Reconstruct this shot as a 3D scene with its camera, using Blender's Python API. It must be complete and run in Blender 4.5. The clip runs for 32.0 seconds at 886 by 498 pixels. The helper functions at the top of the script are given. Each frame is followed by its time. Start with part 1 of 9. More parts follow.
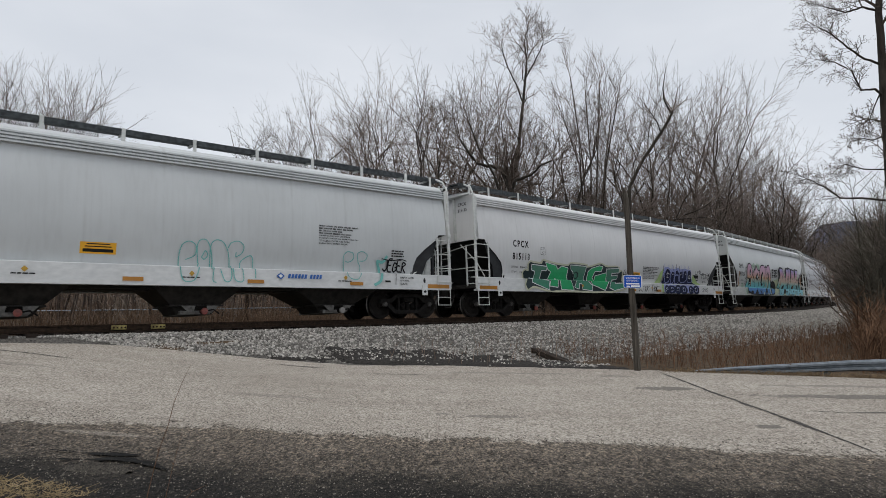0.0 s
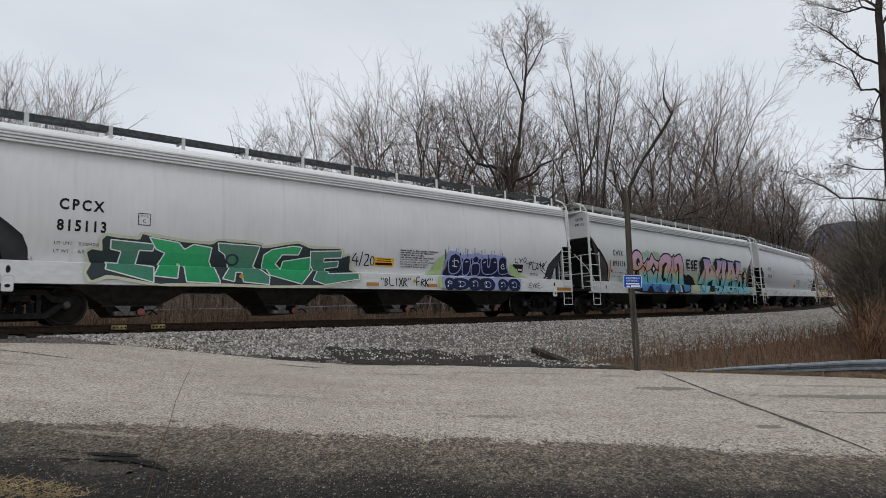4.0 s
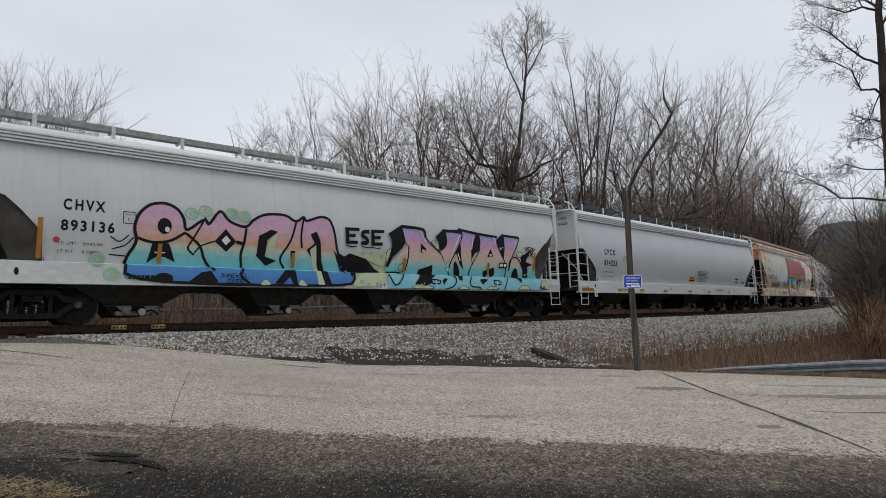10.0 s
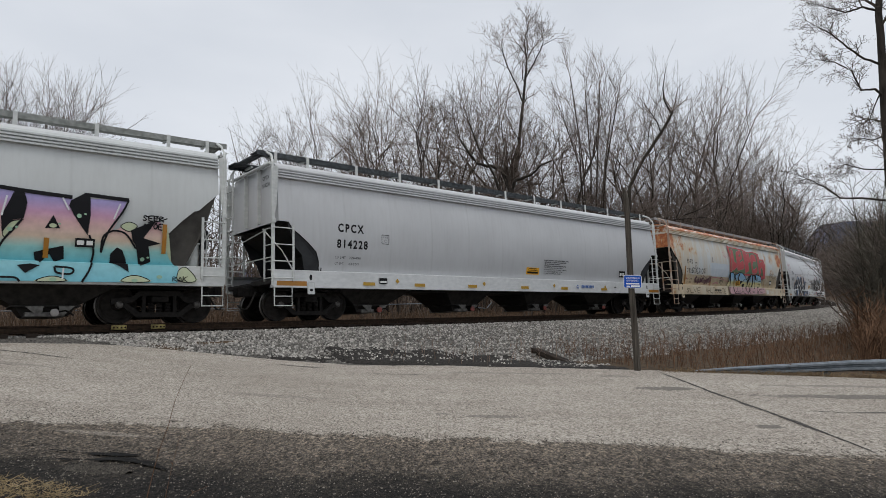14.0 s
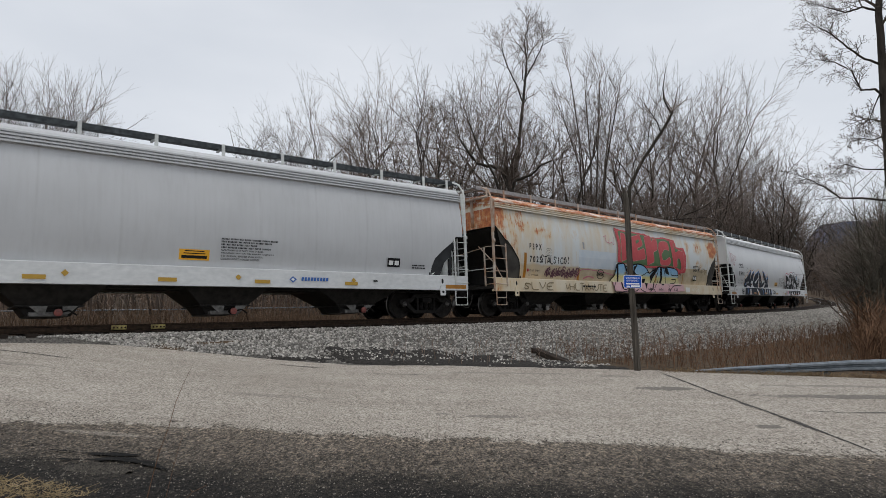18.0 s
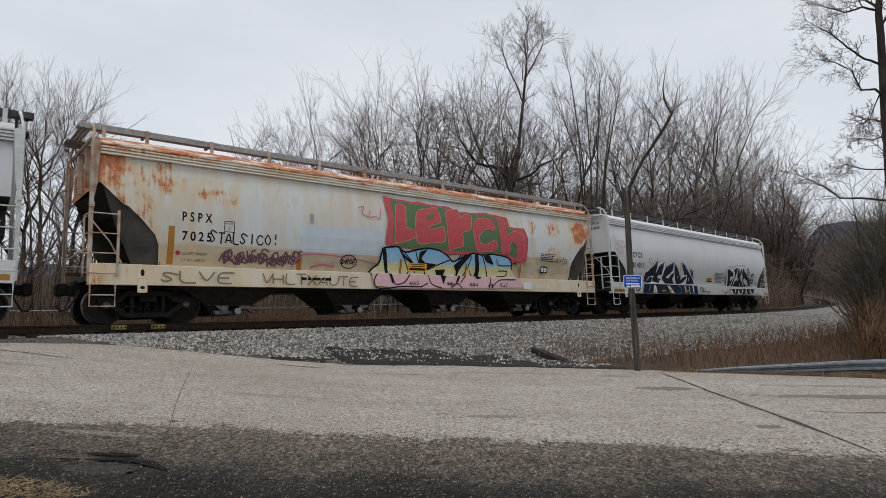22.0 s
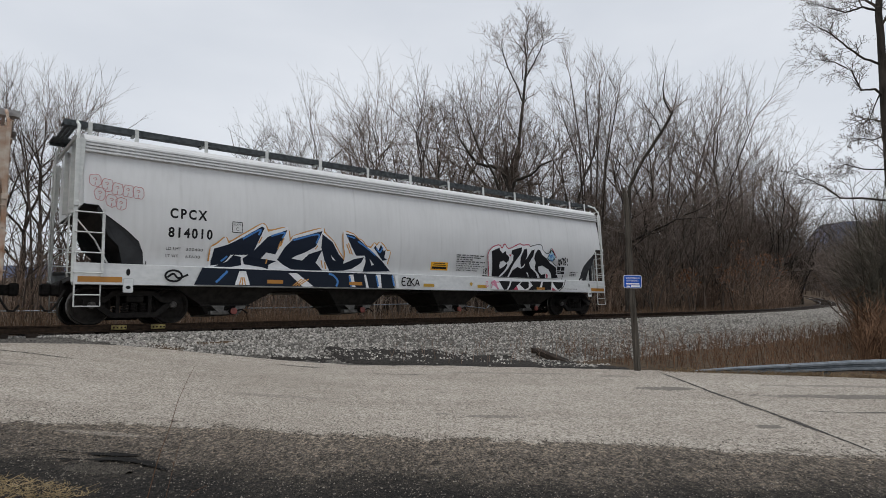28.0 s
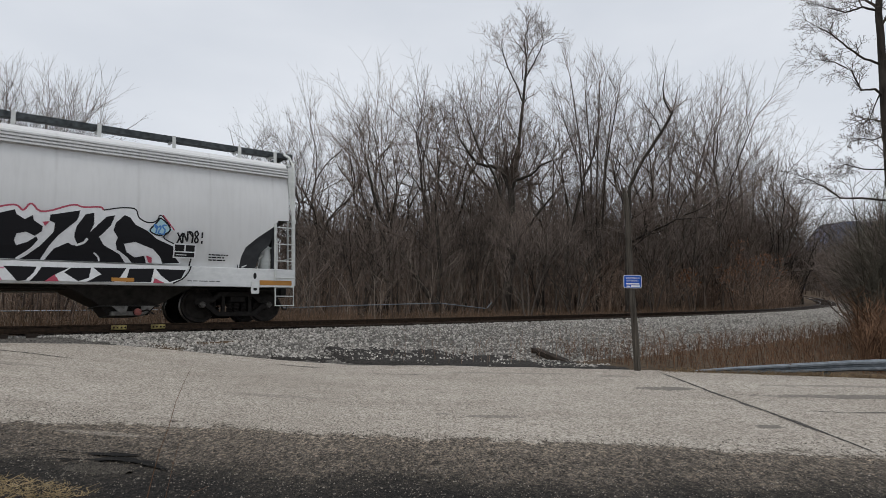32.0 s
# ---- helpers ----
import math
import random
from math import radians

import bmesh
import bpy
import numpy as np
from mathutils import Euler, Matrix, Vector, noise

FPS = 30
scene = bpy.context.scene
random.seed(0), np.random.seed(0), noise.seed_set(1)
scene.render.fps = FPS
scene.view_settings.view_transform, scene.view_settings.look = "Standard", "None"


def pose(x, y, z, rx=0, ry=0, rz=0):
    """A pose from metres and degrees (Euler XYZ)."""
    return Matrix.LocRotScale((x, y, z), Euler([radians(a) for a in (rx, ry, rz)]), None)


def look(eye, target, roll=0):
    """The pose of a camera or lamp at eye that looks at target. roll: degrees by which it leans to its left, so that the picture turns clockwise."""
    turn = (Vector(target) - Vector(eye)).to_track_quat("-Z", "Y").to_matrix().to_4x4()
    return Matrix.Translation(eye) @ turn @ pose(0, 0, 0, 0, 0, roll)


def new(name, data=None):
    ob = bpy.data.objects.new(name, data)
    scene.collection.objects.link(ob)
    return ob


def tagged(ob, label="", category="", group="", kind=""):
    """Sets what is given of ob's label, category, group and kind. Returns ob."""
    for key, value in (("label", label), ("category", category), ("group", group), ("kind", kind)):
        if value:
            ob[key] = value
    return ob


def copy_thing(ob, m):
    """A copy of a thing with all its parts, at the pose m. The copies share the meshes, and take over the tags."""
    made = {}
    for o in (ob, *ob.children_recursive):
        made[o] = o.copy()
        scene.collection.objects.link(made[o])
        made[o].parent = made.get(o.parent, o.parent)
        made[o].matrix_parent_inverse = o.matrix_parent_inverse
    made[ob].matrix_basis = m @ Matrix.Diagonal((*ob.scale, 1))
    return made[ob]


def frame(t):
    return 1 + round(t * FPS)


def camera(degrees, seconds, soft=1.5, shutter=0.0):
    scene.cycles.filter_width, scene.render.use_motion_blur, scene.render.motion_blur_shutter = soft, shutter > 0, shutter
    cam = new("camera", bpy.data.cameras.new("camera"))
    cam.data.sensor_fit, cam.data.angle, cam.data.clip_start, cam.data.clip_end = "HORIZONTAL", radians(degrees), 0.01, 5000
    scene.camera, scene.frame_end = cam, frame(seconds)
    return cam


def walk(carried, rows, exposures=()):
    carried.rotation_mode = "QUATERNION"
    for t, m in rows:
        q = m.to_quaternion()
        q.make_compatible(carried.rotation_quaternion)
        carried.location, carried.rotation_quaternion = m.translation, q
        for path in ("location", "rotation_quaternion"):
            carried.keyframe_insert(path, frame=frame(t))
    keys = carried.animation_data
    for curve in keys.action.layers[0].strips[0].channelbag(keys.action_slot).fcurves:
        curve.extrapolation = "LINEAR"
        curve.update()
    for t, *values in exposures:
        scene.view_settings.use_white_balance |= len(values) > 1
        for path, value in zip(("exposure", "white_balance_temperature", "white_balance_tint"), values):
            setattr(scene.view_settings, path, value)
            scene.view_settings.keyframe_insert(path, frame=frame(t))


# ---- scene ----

# ---- camera: a phone held still beside the road ----
cam = camera(71.08, 32.0, soft=0.3, shutter=0.12)
EYE = Vector((0.0, 0.0, 0.946))
TILT = radians(3.985)
VIEW = look(EYE, EYE + Vector((0.0, math.cos(TILT), math.sin(TILT))), 0.775)
walk(cam, [(0.0, VIEW), (32.0, VIEW)])

# ---- overcast daylight ----
world = bpy.data.worlds.new("overcast_sky")
scene.world = world
world.use_nodes = True
wn, wl = world.node_tree.nodes, world.node_tree.links
wn.clear()
w_out = wn.new("ShaderNodeOutputWorld")
w_bg = wn.new("ShaderNodeBackground")
w_sky = wn.new("ShaderNodeTexSky")
w_sky.sky_type = "NISHITA"
w_sky.sun_disc = False
w_sky.sun_elevation = radians(66)
w_sky.sun_rotation = radians(200)
w_gain = wn.new("ShaderNodeMixRGB")
w_gain.blend_type = "MULTIPLY"
w_gain.inputs[0].default_value = 1.0
w_gain.inputs[2].default_value = (0.1, 0.1, 0.1, 1)
w_co = wn.new("ShaderNodeTexCoord")
w_map = wn.new("ShaderNodeMapping")
w_map.inputs["Scale"].default_value = (1.0, 1.0, 2.6)
w_noise = wn.new("ShaderNodeTexNoise")
w_noise.inputs["Scale"].default_value = 1.7
w_noise.inputs["Detail"].default_value = 5.0
w_ramp = wn.new("ShaderNodeValToRGB")
w_ramp.color_ramp.elements[0].position = 0.32
w_ramp.color_ramp.elements[0].color = (0.635, 0.675, 0.74, 1)
w_ramp.color_ramp.elements[1].position = 0.68
w_ramp.color_ramp.elements[1].color = (0.80, 0.83, 0.88, 1)
w_mix = wn.new("ShaderNodeMixRGB")
w_mix.inputs[0].default_value = 0.9
wl.new(w_sky.outputs[0], w_gain.inputs[1])
wl.new(w_co.outputs["Generated"], w_map.inputs[0])
wl.new(w_map.outputs[0], w_noise.inputs["Vector"])
wl.new(w_noise.outputs[0], w_ramp.inputs[0])
wl.new(w_gain.outputs[0], w_mix.inputs[1])
wl.new(w_ramp.outputs[0], w_mix.inputs[2])
wl.new(w_mix.outputs[0], w_bg.inputs[0])
w_bg.inputs[1].default_value = 1.0
wl.new(w_bg.outputs[0], w_out.inputs[0])

sun_data = bpy.data.lights.new("sun", "SUN")
sun_data.energy = 1.5
sun_data.angle = radians(30)
sun_data.color = (1.0, 0.97, 0.93)
sun = new("sun", sun_data)
sun.matrix_world = look((-9, -16, 42), (0, 0, 0))
scene.view_settings.exposure = 0.0


# ---- materials ----
def nodes_of(name):
    m = bpy.data.materials.new(name)
    m.use_nodes = True
    nt = m.node_tree
    return m, nt.nodes, nt.links, nt.nodes["Principled BSDF"]


def noise_node(n, l, vec, scale, detail=4.0, rough=0.55):
    t = n.new("ShaderNodeTexNoise")
    t.inputs["Scale"].default_value = scale
    t.inputs["Detail"].default_value = detail
    t.inputs["Roughness"].default_value = rough
    l.new(vec, t.inputs["Vector"])
    return t.outputs[0]


def ramp_node(n, l, fac, stops):
    r = n.new("ShaderNodeValToRGB")
    while len(r.color_ramp.elements) < len(stops):
        r.color_ramp.elements.new(0.5)
    for e, (p, c) in zip(r.color_ramp.elements, stops):
        e.position = p
        e.color = (*c, 1)
    l.new(fac, r.inputs[0])
    return r.outputs[0]


def mix_node(n, l, fac, a, b, blend="MIX"):
    m = n.new("ShaderNodeMixRGB")
    m.blend_type = blend
    for i, v in enumerate((fac, a, b)):
        if isinstance(v, (int, float)):
            m.inputs[i].default_value = v
        elif isinstance(v, tuple):
            m.inputs[i].default_value = (*v, 1)
        else:
            l.new(v, m.inputs[i])
    return m.outputs[0]


def math_node(n, l, op, a, b=0.0):
    m = n.new("ShaderNodeMath")
    m.operation = op
    for i, v in enumerate((a, b)):
        if isinstance(v, (int, float)):
            m.inputs[i].default_value = v
        else:
            l.new(v, m.inputs[i])
    return m.outputs[0]


def vec_node(n, l, scale=(1, 1, 1), kind="Object"):
    c = n.new("ShaderNodeTexCoord")
    m = n.new("ShaderNodeMapping")
    m.inputs["Scale"].default_value = scale
    l.new(c.outputs[kind], m.inputs[0])
    return m.outputs[0]


def bump_node(n, l, bsdf, height, strength, dist=0.02):
    b = n.new("ShaderNodeBump")
    b.inputs["Strength"].default_value = strength
    b.inputs["Distance"].default_value = dist
    l.new(height, b.inputs["Height"])
    l.new(b.outputs[0], bsdf.inputs["Normal"])


def surface(name, dark, light, scale=8.0, rough=0.8, metal=0.0, bump=0.3, big=0.6, stretch=(1, 1, 1), each=0.0, dist=0.02, island=0.0, spec=None):
    """A plain weathered surface: grain at one scale, blotches at a larger one."""
    m, n, l, b = nodes_of(name)
    v = vec_node(n, l, stretch)
    fine = noise_node(n, l, v, scale, 6)
    large = noise_node(n, l, v, scale * 0.11, 3)
    col = ramp_node(n, l, fine, [(0.3, dark), (0.7, light)])
    shade = ramp_node(n, l, large, [(0.3, (1 - big * 0.5,) * 3), (0.7, (1, 1, 1))])
    col = mix_node(n, l, 1.0, col, shade, "MULTIPLY")
    if each or island:
        if each:
            o = n.new("ShaderNodeObjectInfo").outputs["Random"]
        else:
            o = n.new("ShaderNodeNewGeometry").outputs["Random Per Island"]
        w = each or island
        val = ramp_node(n, l, o, [(0.0, (1 - w,) * 3), (1.0, (1, 1, 1))])
        col = mix_node(n, l, 1.0, col, val, "MULTIPLY")
    l.new(col, b.inputs["Base Color"])
    b.inputs["Roughness"].default_value = rough
    b.inputs["Metallic"].default_value = metal
    b.inputs["Specular IOR Level"].default_value = spec if spec is not None else (0.15 if rough >= 0.55 else 0.5)
    if bump:
        bump_node(n, l, b, fine, bump, dist)
    return m


def car_paint(name, base, stain, amount=0.5, rough=0.36):
    """Grey hopper paint with plate seams, rain streaks and a little grime."""
    m, n, l, b = nodes_of(name)
    v = vec_node(n, l)
    streak = noise_node(n, l, vec_node(n, l, (5.0, 5.0, 0.35)), 2.0, 5)
    cloud = noise_node(n, l, v, 0.7, 4)
    col = mix_node(n, l, ramp_node(n, l, streak, [(0.45, (0, 0, 0)), (0.85, (amount,) * 3)]), base, stain)
    col = mix_node(n, l, 1.0, col, ramp_node(n, l, cloud, [(0.3, (0.9, 0.9, 0.9)), (0.7, (1, 1, 1))]), "MULTIPLY")
    sep = n.new("ShaderNodeSeparateXYZ")
    l.new(v, sep.inputs[0])
    cell = math_node(n, l, "ABSOLUTE", math_node(n, l, "SUBTRACT", math_node(n, l, "FRACT", math_node(n, l, "DIVIDE", sep.outputs[0], 1.73)), 0.5))
    seam = ramp_node(n, l, cell, [(0.0, (1, 1, 1)), (0.012, (0.55, 0.55, 0.55)), (0.03, (0, 0, 0))])
    worn = noise_node(n, l, v, 1.1, 3)
    seam_f = math_node(n, l, "MULTIPLY", seam, ramp_node(n, l, worn, [(0.35, (0.0,) * 3), (0.75, (0.26,) * 3)]))
    col = mix_node(n, l, seam_f, col, (0.2, 0.19, 0.18))
    l.new(col, b.inputs["Base Color"])
    b.inputs["Roughness"].default_value = rough
    bump_node(n, l, b, math_node(n, l, "ADD", math_node(n, l, "MULTIPLY", seam, 0.6), cloud), 0.12, 0.03)
    return m


def rusty_paint(name, upper, lower, line, rust_amount, rust_at, blots=(), streaks=0.0):
    """Old cream paint that has faded by height, with rust patches and rust runs."""
    m, n, l, b = nodes_of(name)
    v = vec_node(n, l)
    sep = n.new("ShaderNodeSeparateXYZ")
    l.new(v, sep.inputs[0])
    wob = noise_node(n, l, v, 0.9, 5)
    z = math_node(n, l, "ADD", sep.outputs[2], math_node(n, l, "MULTIPLY", math_node(n, l, "SUBTRACT", wob, 0.5), 0.25))
    base = mix_node(n, l, ramp_node(n, l, math_node(n, l, "DIVIDE", z, 5.0), [(line / 5 - 0.01, (0, 0, 0)), (line / 5 + 0.01, (1, 1, 1))]), lower, upper)
    grime = noise_node(n, l, vec_node(n, l, (2.0, 2.0, 0.5)), 0.8, 6, 0.6)
    base = mix_node(n, l, ramp_node(n, l, grime, [(0.40, (0, 0, 0)), (0.70, (0.85,) * 3)]), base, (0.57, 0.44, 0.26))
    spots = noise_node(n, l, vec_node(n, l, (1.0, 1.0, 0.7)), 2.1, 9, 0.66)
    runs = noise_node(n, l, vec_node(n, l, (5.5, 5.5, 0.35)), 2.2, 6, 0.6)
    ends = math_node(n, l, "ABSOLUTE", sep.outputs[0])
    near_end = ramp_node(n, l, math_node(n, l, "DIVIDE", ends, 10.0), [(0.74, (0, 0, 0)), (1.0, (0.13,) * 3)])
    high = ramp_node(n, l, math_node(n, l, "DIVIDE", sep.outputs[2], 5.0), [(rust_at, (0, 0, 0)), (rust_at + 0.06, (rust_amount,) * 3)])
    pre = math_node(n, l, "ADD", math_node(n, l, "ADD", math_node(n, l, "ADD", math_node(n, l, "MULTIPLY", spots, 0.6), math_node(n, l, "MULTIPLY", runs, 0.4)), near_end), high)
    # single stains, each with its own centre and reach on the side sheet
    for bx, bz, rx, rz, amount in blots:
        dx = math_node(n, l, "DIVIDE", math_node(n, l, "SUBTRACT", sep.outputs[0], bx), rx)
        dz = math_node(n, l, "DIVIDE", math_node(n, l, "SUBTRACT", sep.outputs[2], bz), rz)
        far = math_node(n, l, "ADD", math_node(n, l, "MULTIPLY", dx, dx), math_node(n, l, "MULTIPLY", dz, dz))
        pre = math_node(n, l, "ADD", pre, ramp_node(n, l, far, [(0.25, (amount,) * 3), (1.0, (0, 0, 0))]))
    pale = ramp_node(n, l, pre, [(0.56, (0, 0, 0)), (0.68, (0.62,) * 3)])
    deep = ramp_node(n, l, pre, [(0.655, (0, 0, 0)), (0.72, (0.95,) * 3)])
    tint = ramp_node(n, l, noise_node(n, l, v, 6.0, 5, 0.65), [(0.32, (0.26, 0.055, 0.02)), (0.5, (0.42, 0.12, 0.035)), (0.68, (0.56, 0.27, 0.10))])
    col = mix_node(n, l, pale, base, (0.56, 0.37, 0.16))
    col = mix_node(n, l, deep, col, tint)
    if streaks:
        wear = noise_node(n, l, vec_node(n, l, (0.7, 2.0, 6.0)), 1.6, 6, 0.65)
        col = mix_node(n, l, ramp_node(n, l, wear, [(0.50, (0, 0, 0)), (0.60, (streaks,) * 3)]), col, (0.72, 0.68, 0.60))
    l.new(col, b.inputs["Base Color"])
    b.inputs["Roughness"].default_value = 0.62
    bump_node(n, l, b, pre, 0.15, 0.02)
    return m


def spray(name, stops, rough=0.45, wobble=0.12):
    """Spray paint whose colour changes with height on the car side."""
    m, n, l, b = nodes_of(name)
    v = vec_node(n, l)
    sep = n.new("ShaderNodeSeparateXYZ")
    l.new(v, sep.inputs[0])
    wob = noise_node(n, l, v, 1.6, 3)
    z = math_node(n, l, "ADD", sep.outputs[2], math_node(n, l, "MULTIPLY", math_node(n, l, "SUBTRACT", wob, 0.5), wobble))
    col = ramp_node(n, l, math_node(n, l, "DIVIDE", z, 5.0), [(p / 5.0, c) for p, c in stops])
    col = mix_node(n, l, 1.0, col, ramp_node(n, l, noise_node(n, l, v, 7.0, 5), [(0.3, (0.86,) * 3), (0.7, (1, 1, 1))]), "MULTIPLY")
    l.new(col, b.inputs["Base Color"])
    b.inputs["Roughness"].default_value = rough + 0.1
    b.inputs["Specular IOR Level"].default_value = 0.2
    return m


def flat(name, c, rough=0.5, wob=0.12):
    return surface(name, tuple(x * (1 - wob) for x in c), c, 9.0, rough, 0, 0.0, wob)


def pavement_surface():
    """Old pale asphalt with worn aggregate; it breaks up into dark gritty shoulder on the near side."""
    m, n, l, b = nodes_of("worn_asphalt")
    v = vec_node(n, l)
    sep = n.new("ShaderNodeSeparateXYZ")
    l.new(v, sep.inputs[0])
    chips = vec_node(n, l, (1.0, 0.55, 1.0))
    grit = noise_node(n, l, chips, 44.0, 3, 0.8)
    coarse = noise_node(n, l, chips, 19.0, 3, 0.7)
    speck = noise_node(n, l, v, 17.0, 4, 0.75)
    mid = noise_node(n, l, v, 2.6, 6, 0.65)
    lobes = noise_node(n, l, v, 1.1, 5, 0.6)
    large = noise_node(n, l, vec_node(n, l, (0.3, 1.0, 1.0)), 0.9, 4)
    pale = ramp_node(n, l, grit, [(0.34, (0.13, 0.115, 0.097)), (0.46, (0.34, 0.305, 0.262)), (0.60, (0.60, 0.55, 0.485))])
    pale = mix_node(n, l, 1.0, pale, ramp_node(n, l, coarse, [(0.32, (0.66, 0.64, 0.62)), (0.45, (1, 1, 1))]), "MULTIPLY")
    pale = mix_node(n, l, 1.0, pale, ramp_node(n, l, mid, [(0.3, (0.86, 0.85, 0.835)), (0.62, (1, 1, 1))]), "MULTIPLY")
    pale = mix_node(n, l, 1.0, pale, ramp_node(n, l, large, [(0.35, (0.84, 0.83, 0.82)), (0.65, (1, 1, 1))]), "MULTIPLY")
    # worn dark patches in the pale surface, each with its own centre and reach
    for px, py, rx, ry, k in ROAD_PATCHES:
        dx = math_node(n, l, "DIVIDE", math_node(n, l, "SUBTRACT", sep.outputs[0], px), rx)
        dy = math_node(n, l, "DIVIDE", math_node(n, l, "SUBTRACT", sep.outputs[1], py), ry)
        far = math_node(n, l, "ADD", math_node(n, l, "MULTIPLY", dx, dx), math_node(n, l, "MULTIPLY", dy, dy))
        far = math_node(n, l, "ADD", far, math_node(n, l, "MULTIPLY", math_node(n, l, "SUBTRACT", mid, 0.5), 3.0))
        far = math_node(n, l, "ADD", far, math_node(n, l, "MULTIPLY", math_node(n, l, "SUBTRACT", coarse, 0.5), 2.2))
        pale = mix_node(n, l, ramp_node(n, l, far, [(0.55, (k,) * 3), (1.0, (0, 0, 0))]), pale, (0.13, 0.12, 0.108))
    # dark broken shoulder, damp towards the verge
    wet = math_node(n, l, "ADD", math_node(n, l, "DIVIDE", math_node(n, l, "ADD", sep.outputs[1], math_node(n, l, "MULTIPLY", sep.outputs[0], 0.07)), 10.0), math_node(n, l, "MULTIPLY", math_node(n, l, "SUBTRACT", lobes, 0.5), 0.20))
    dark = ramp_node(n, l, wet, [(0.51, (0.012, 0.011, 0.010)), (0.57, (0.030, 0.027, 0.023)), (0.62, (0.085, 0.074, 0.062)), (0.74, (0.155, 0.135, 0.113))])
    dark = mix_node(n, l, 1.0, dark, ramp_node(n, l, grit, [(0.38, (0.25,) * 3), (0.5, (0.9,) * 3), (0.62, (2.2, 2.05, 1.85))]), "MULTIPLY")
    dark = mix_node(n, l, 1.0, dark, ramp_node(n, l, coarse, [(0.36, (0.45,) * 3), (0.5, (1, 1, 1)), (0.64, (1.7, 1.65, 1.6))]), "MULTIPLY")
    slant = math_node(n, l, "ADD", sep.outputs[1], math_node(n, l, "MULTIPLY", sep.outputs[0], 0.11))
    edge = math_node(n, l, "ADD", slant, math_node(n, l, "MULTIPLY", math_node(n, l, "SUBTRACT", lobes, 0.5), 1.1))
    edge = math_node(n, l, "ADD", edge, math_node(n, l, "MULTIPLY", math_node(n, l, "SUBTRACT", mid, 0.5), 0.7))
    edge = math_node(n, l, "ADD", edge, math_node(n, l, "MULTIPLY", math_node(n, l, "SUBTRACT", coarse, 0.5), 0.7))
    bend = ramp_node(n, l, math_node(n, l, "ADD", math_node(n, l, "DIVIDE", sep.outputs[0], 10.0), 1.0), [(0.50, (1, 1, 1)), (0.68, (0, 0, 0))])
    edge = math_node(n, l, "ADD", edge, bend)
    mask = ramp_node(n, l, math_node(n, l, "DIVIDE", edge, 10.0), [(0.735, (0, 0, 0)), (0.750, (1, 1, 1))])
    # a scraped pale streak on the shoulder
    sx = math_node(n, l, "DIVIDE", math_node(n, l, "ADD", sep.outputs[0], 3.72), 0.62)
    sy = math_node(n, l, "DIVIDE", math_node(n, l, "SUBTRACT", sep.outputs[1], 7.02), 0.10)
    near = math_node(n, l, "ADD", math_node(n, l, "MULTIPLY", sx, sx), math_node(n, l, "MULTIPLY", sy, sy))
    near = math_node(n, l, "ADD", near, math_node(n, l, "MULTIPLY", math_node(n, l, "SUBTRACT", coarse, 0.5), 3.5))
    mask = math_node(n, l, "MAXIMUM", mask, ramp_node(n, l, near, [(0.3, (0.5,) * 3), (1.0, (0, 0, 0))]))
    col = mix_node(n, l, mask, dark, pale)
    l.new(col, b.inputs["Base Color"])
    b.inputs["Roughness"].default_value = 0.88
    b.inputs["Specular IOR Level"].default_value = 0.2
    bump_node(n, l, b, math_node(n, l, "ADD", grit, math_node(n, l, "MULTIPLY", coarse, 1.6)), 1.0, 0.025)
    return m


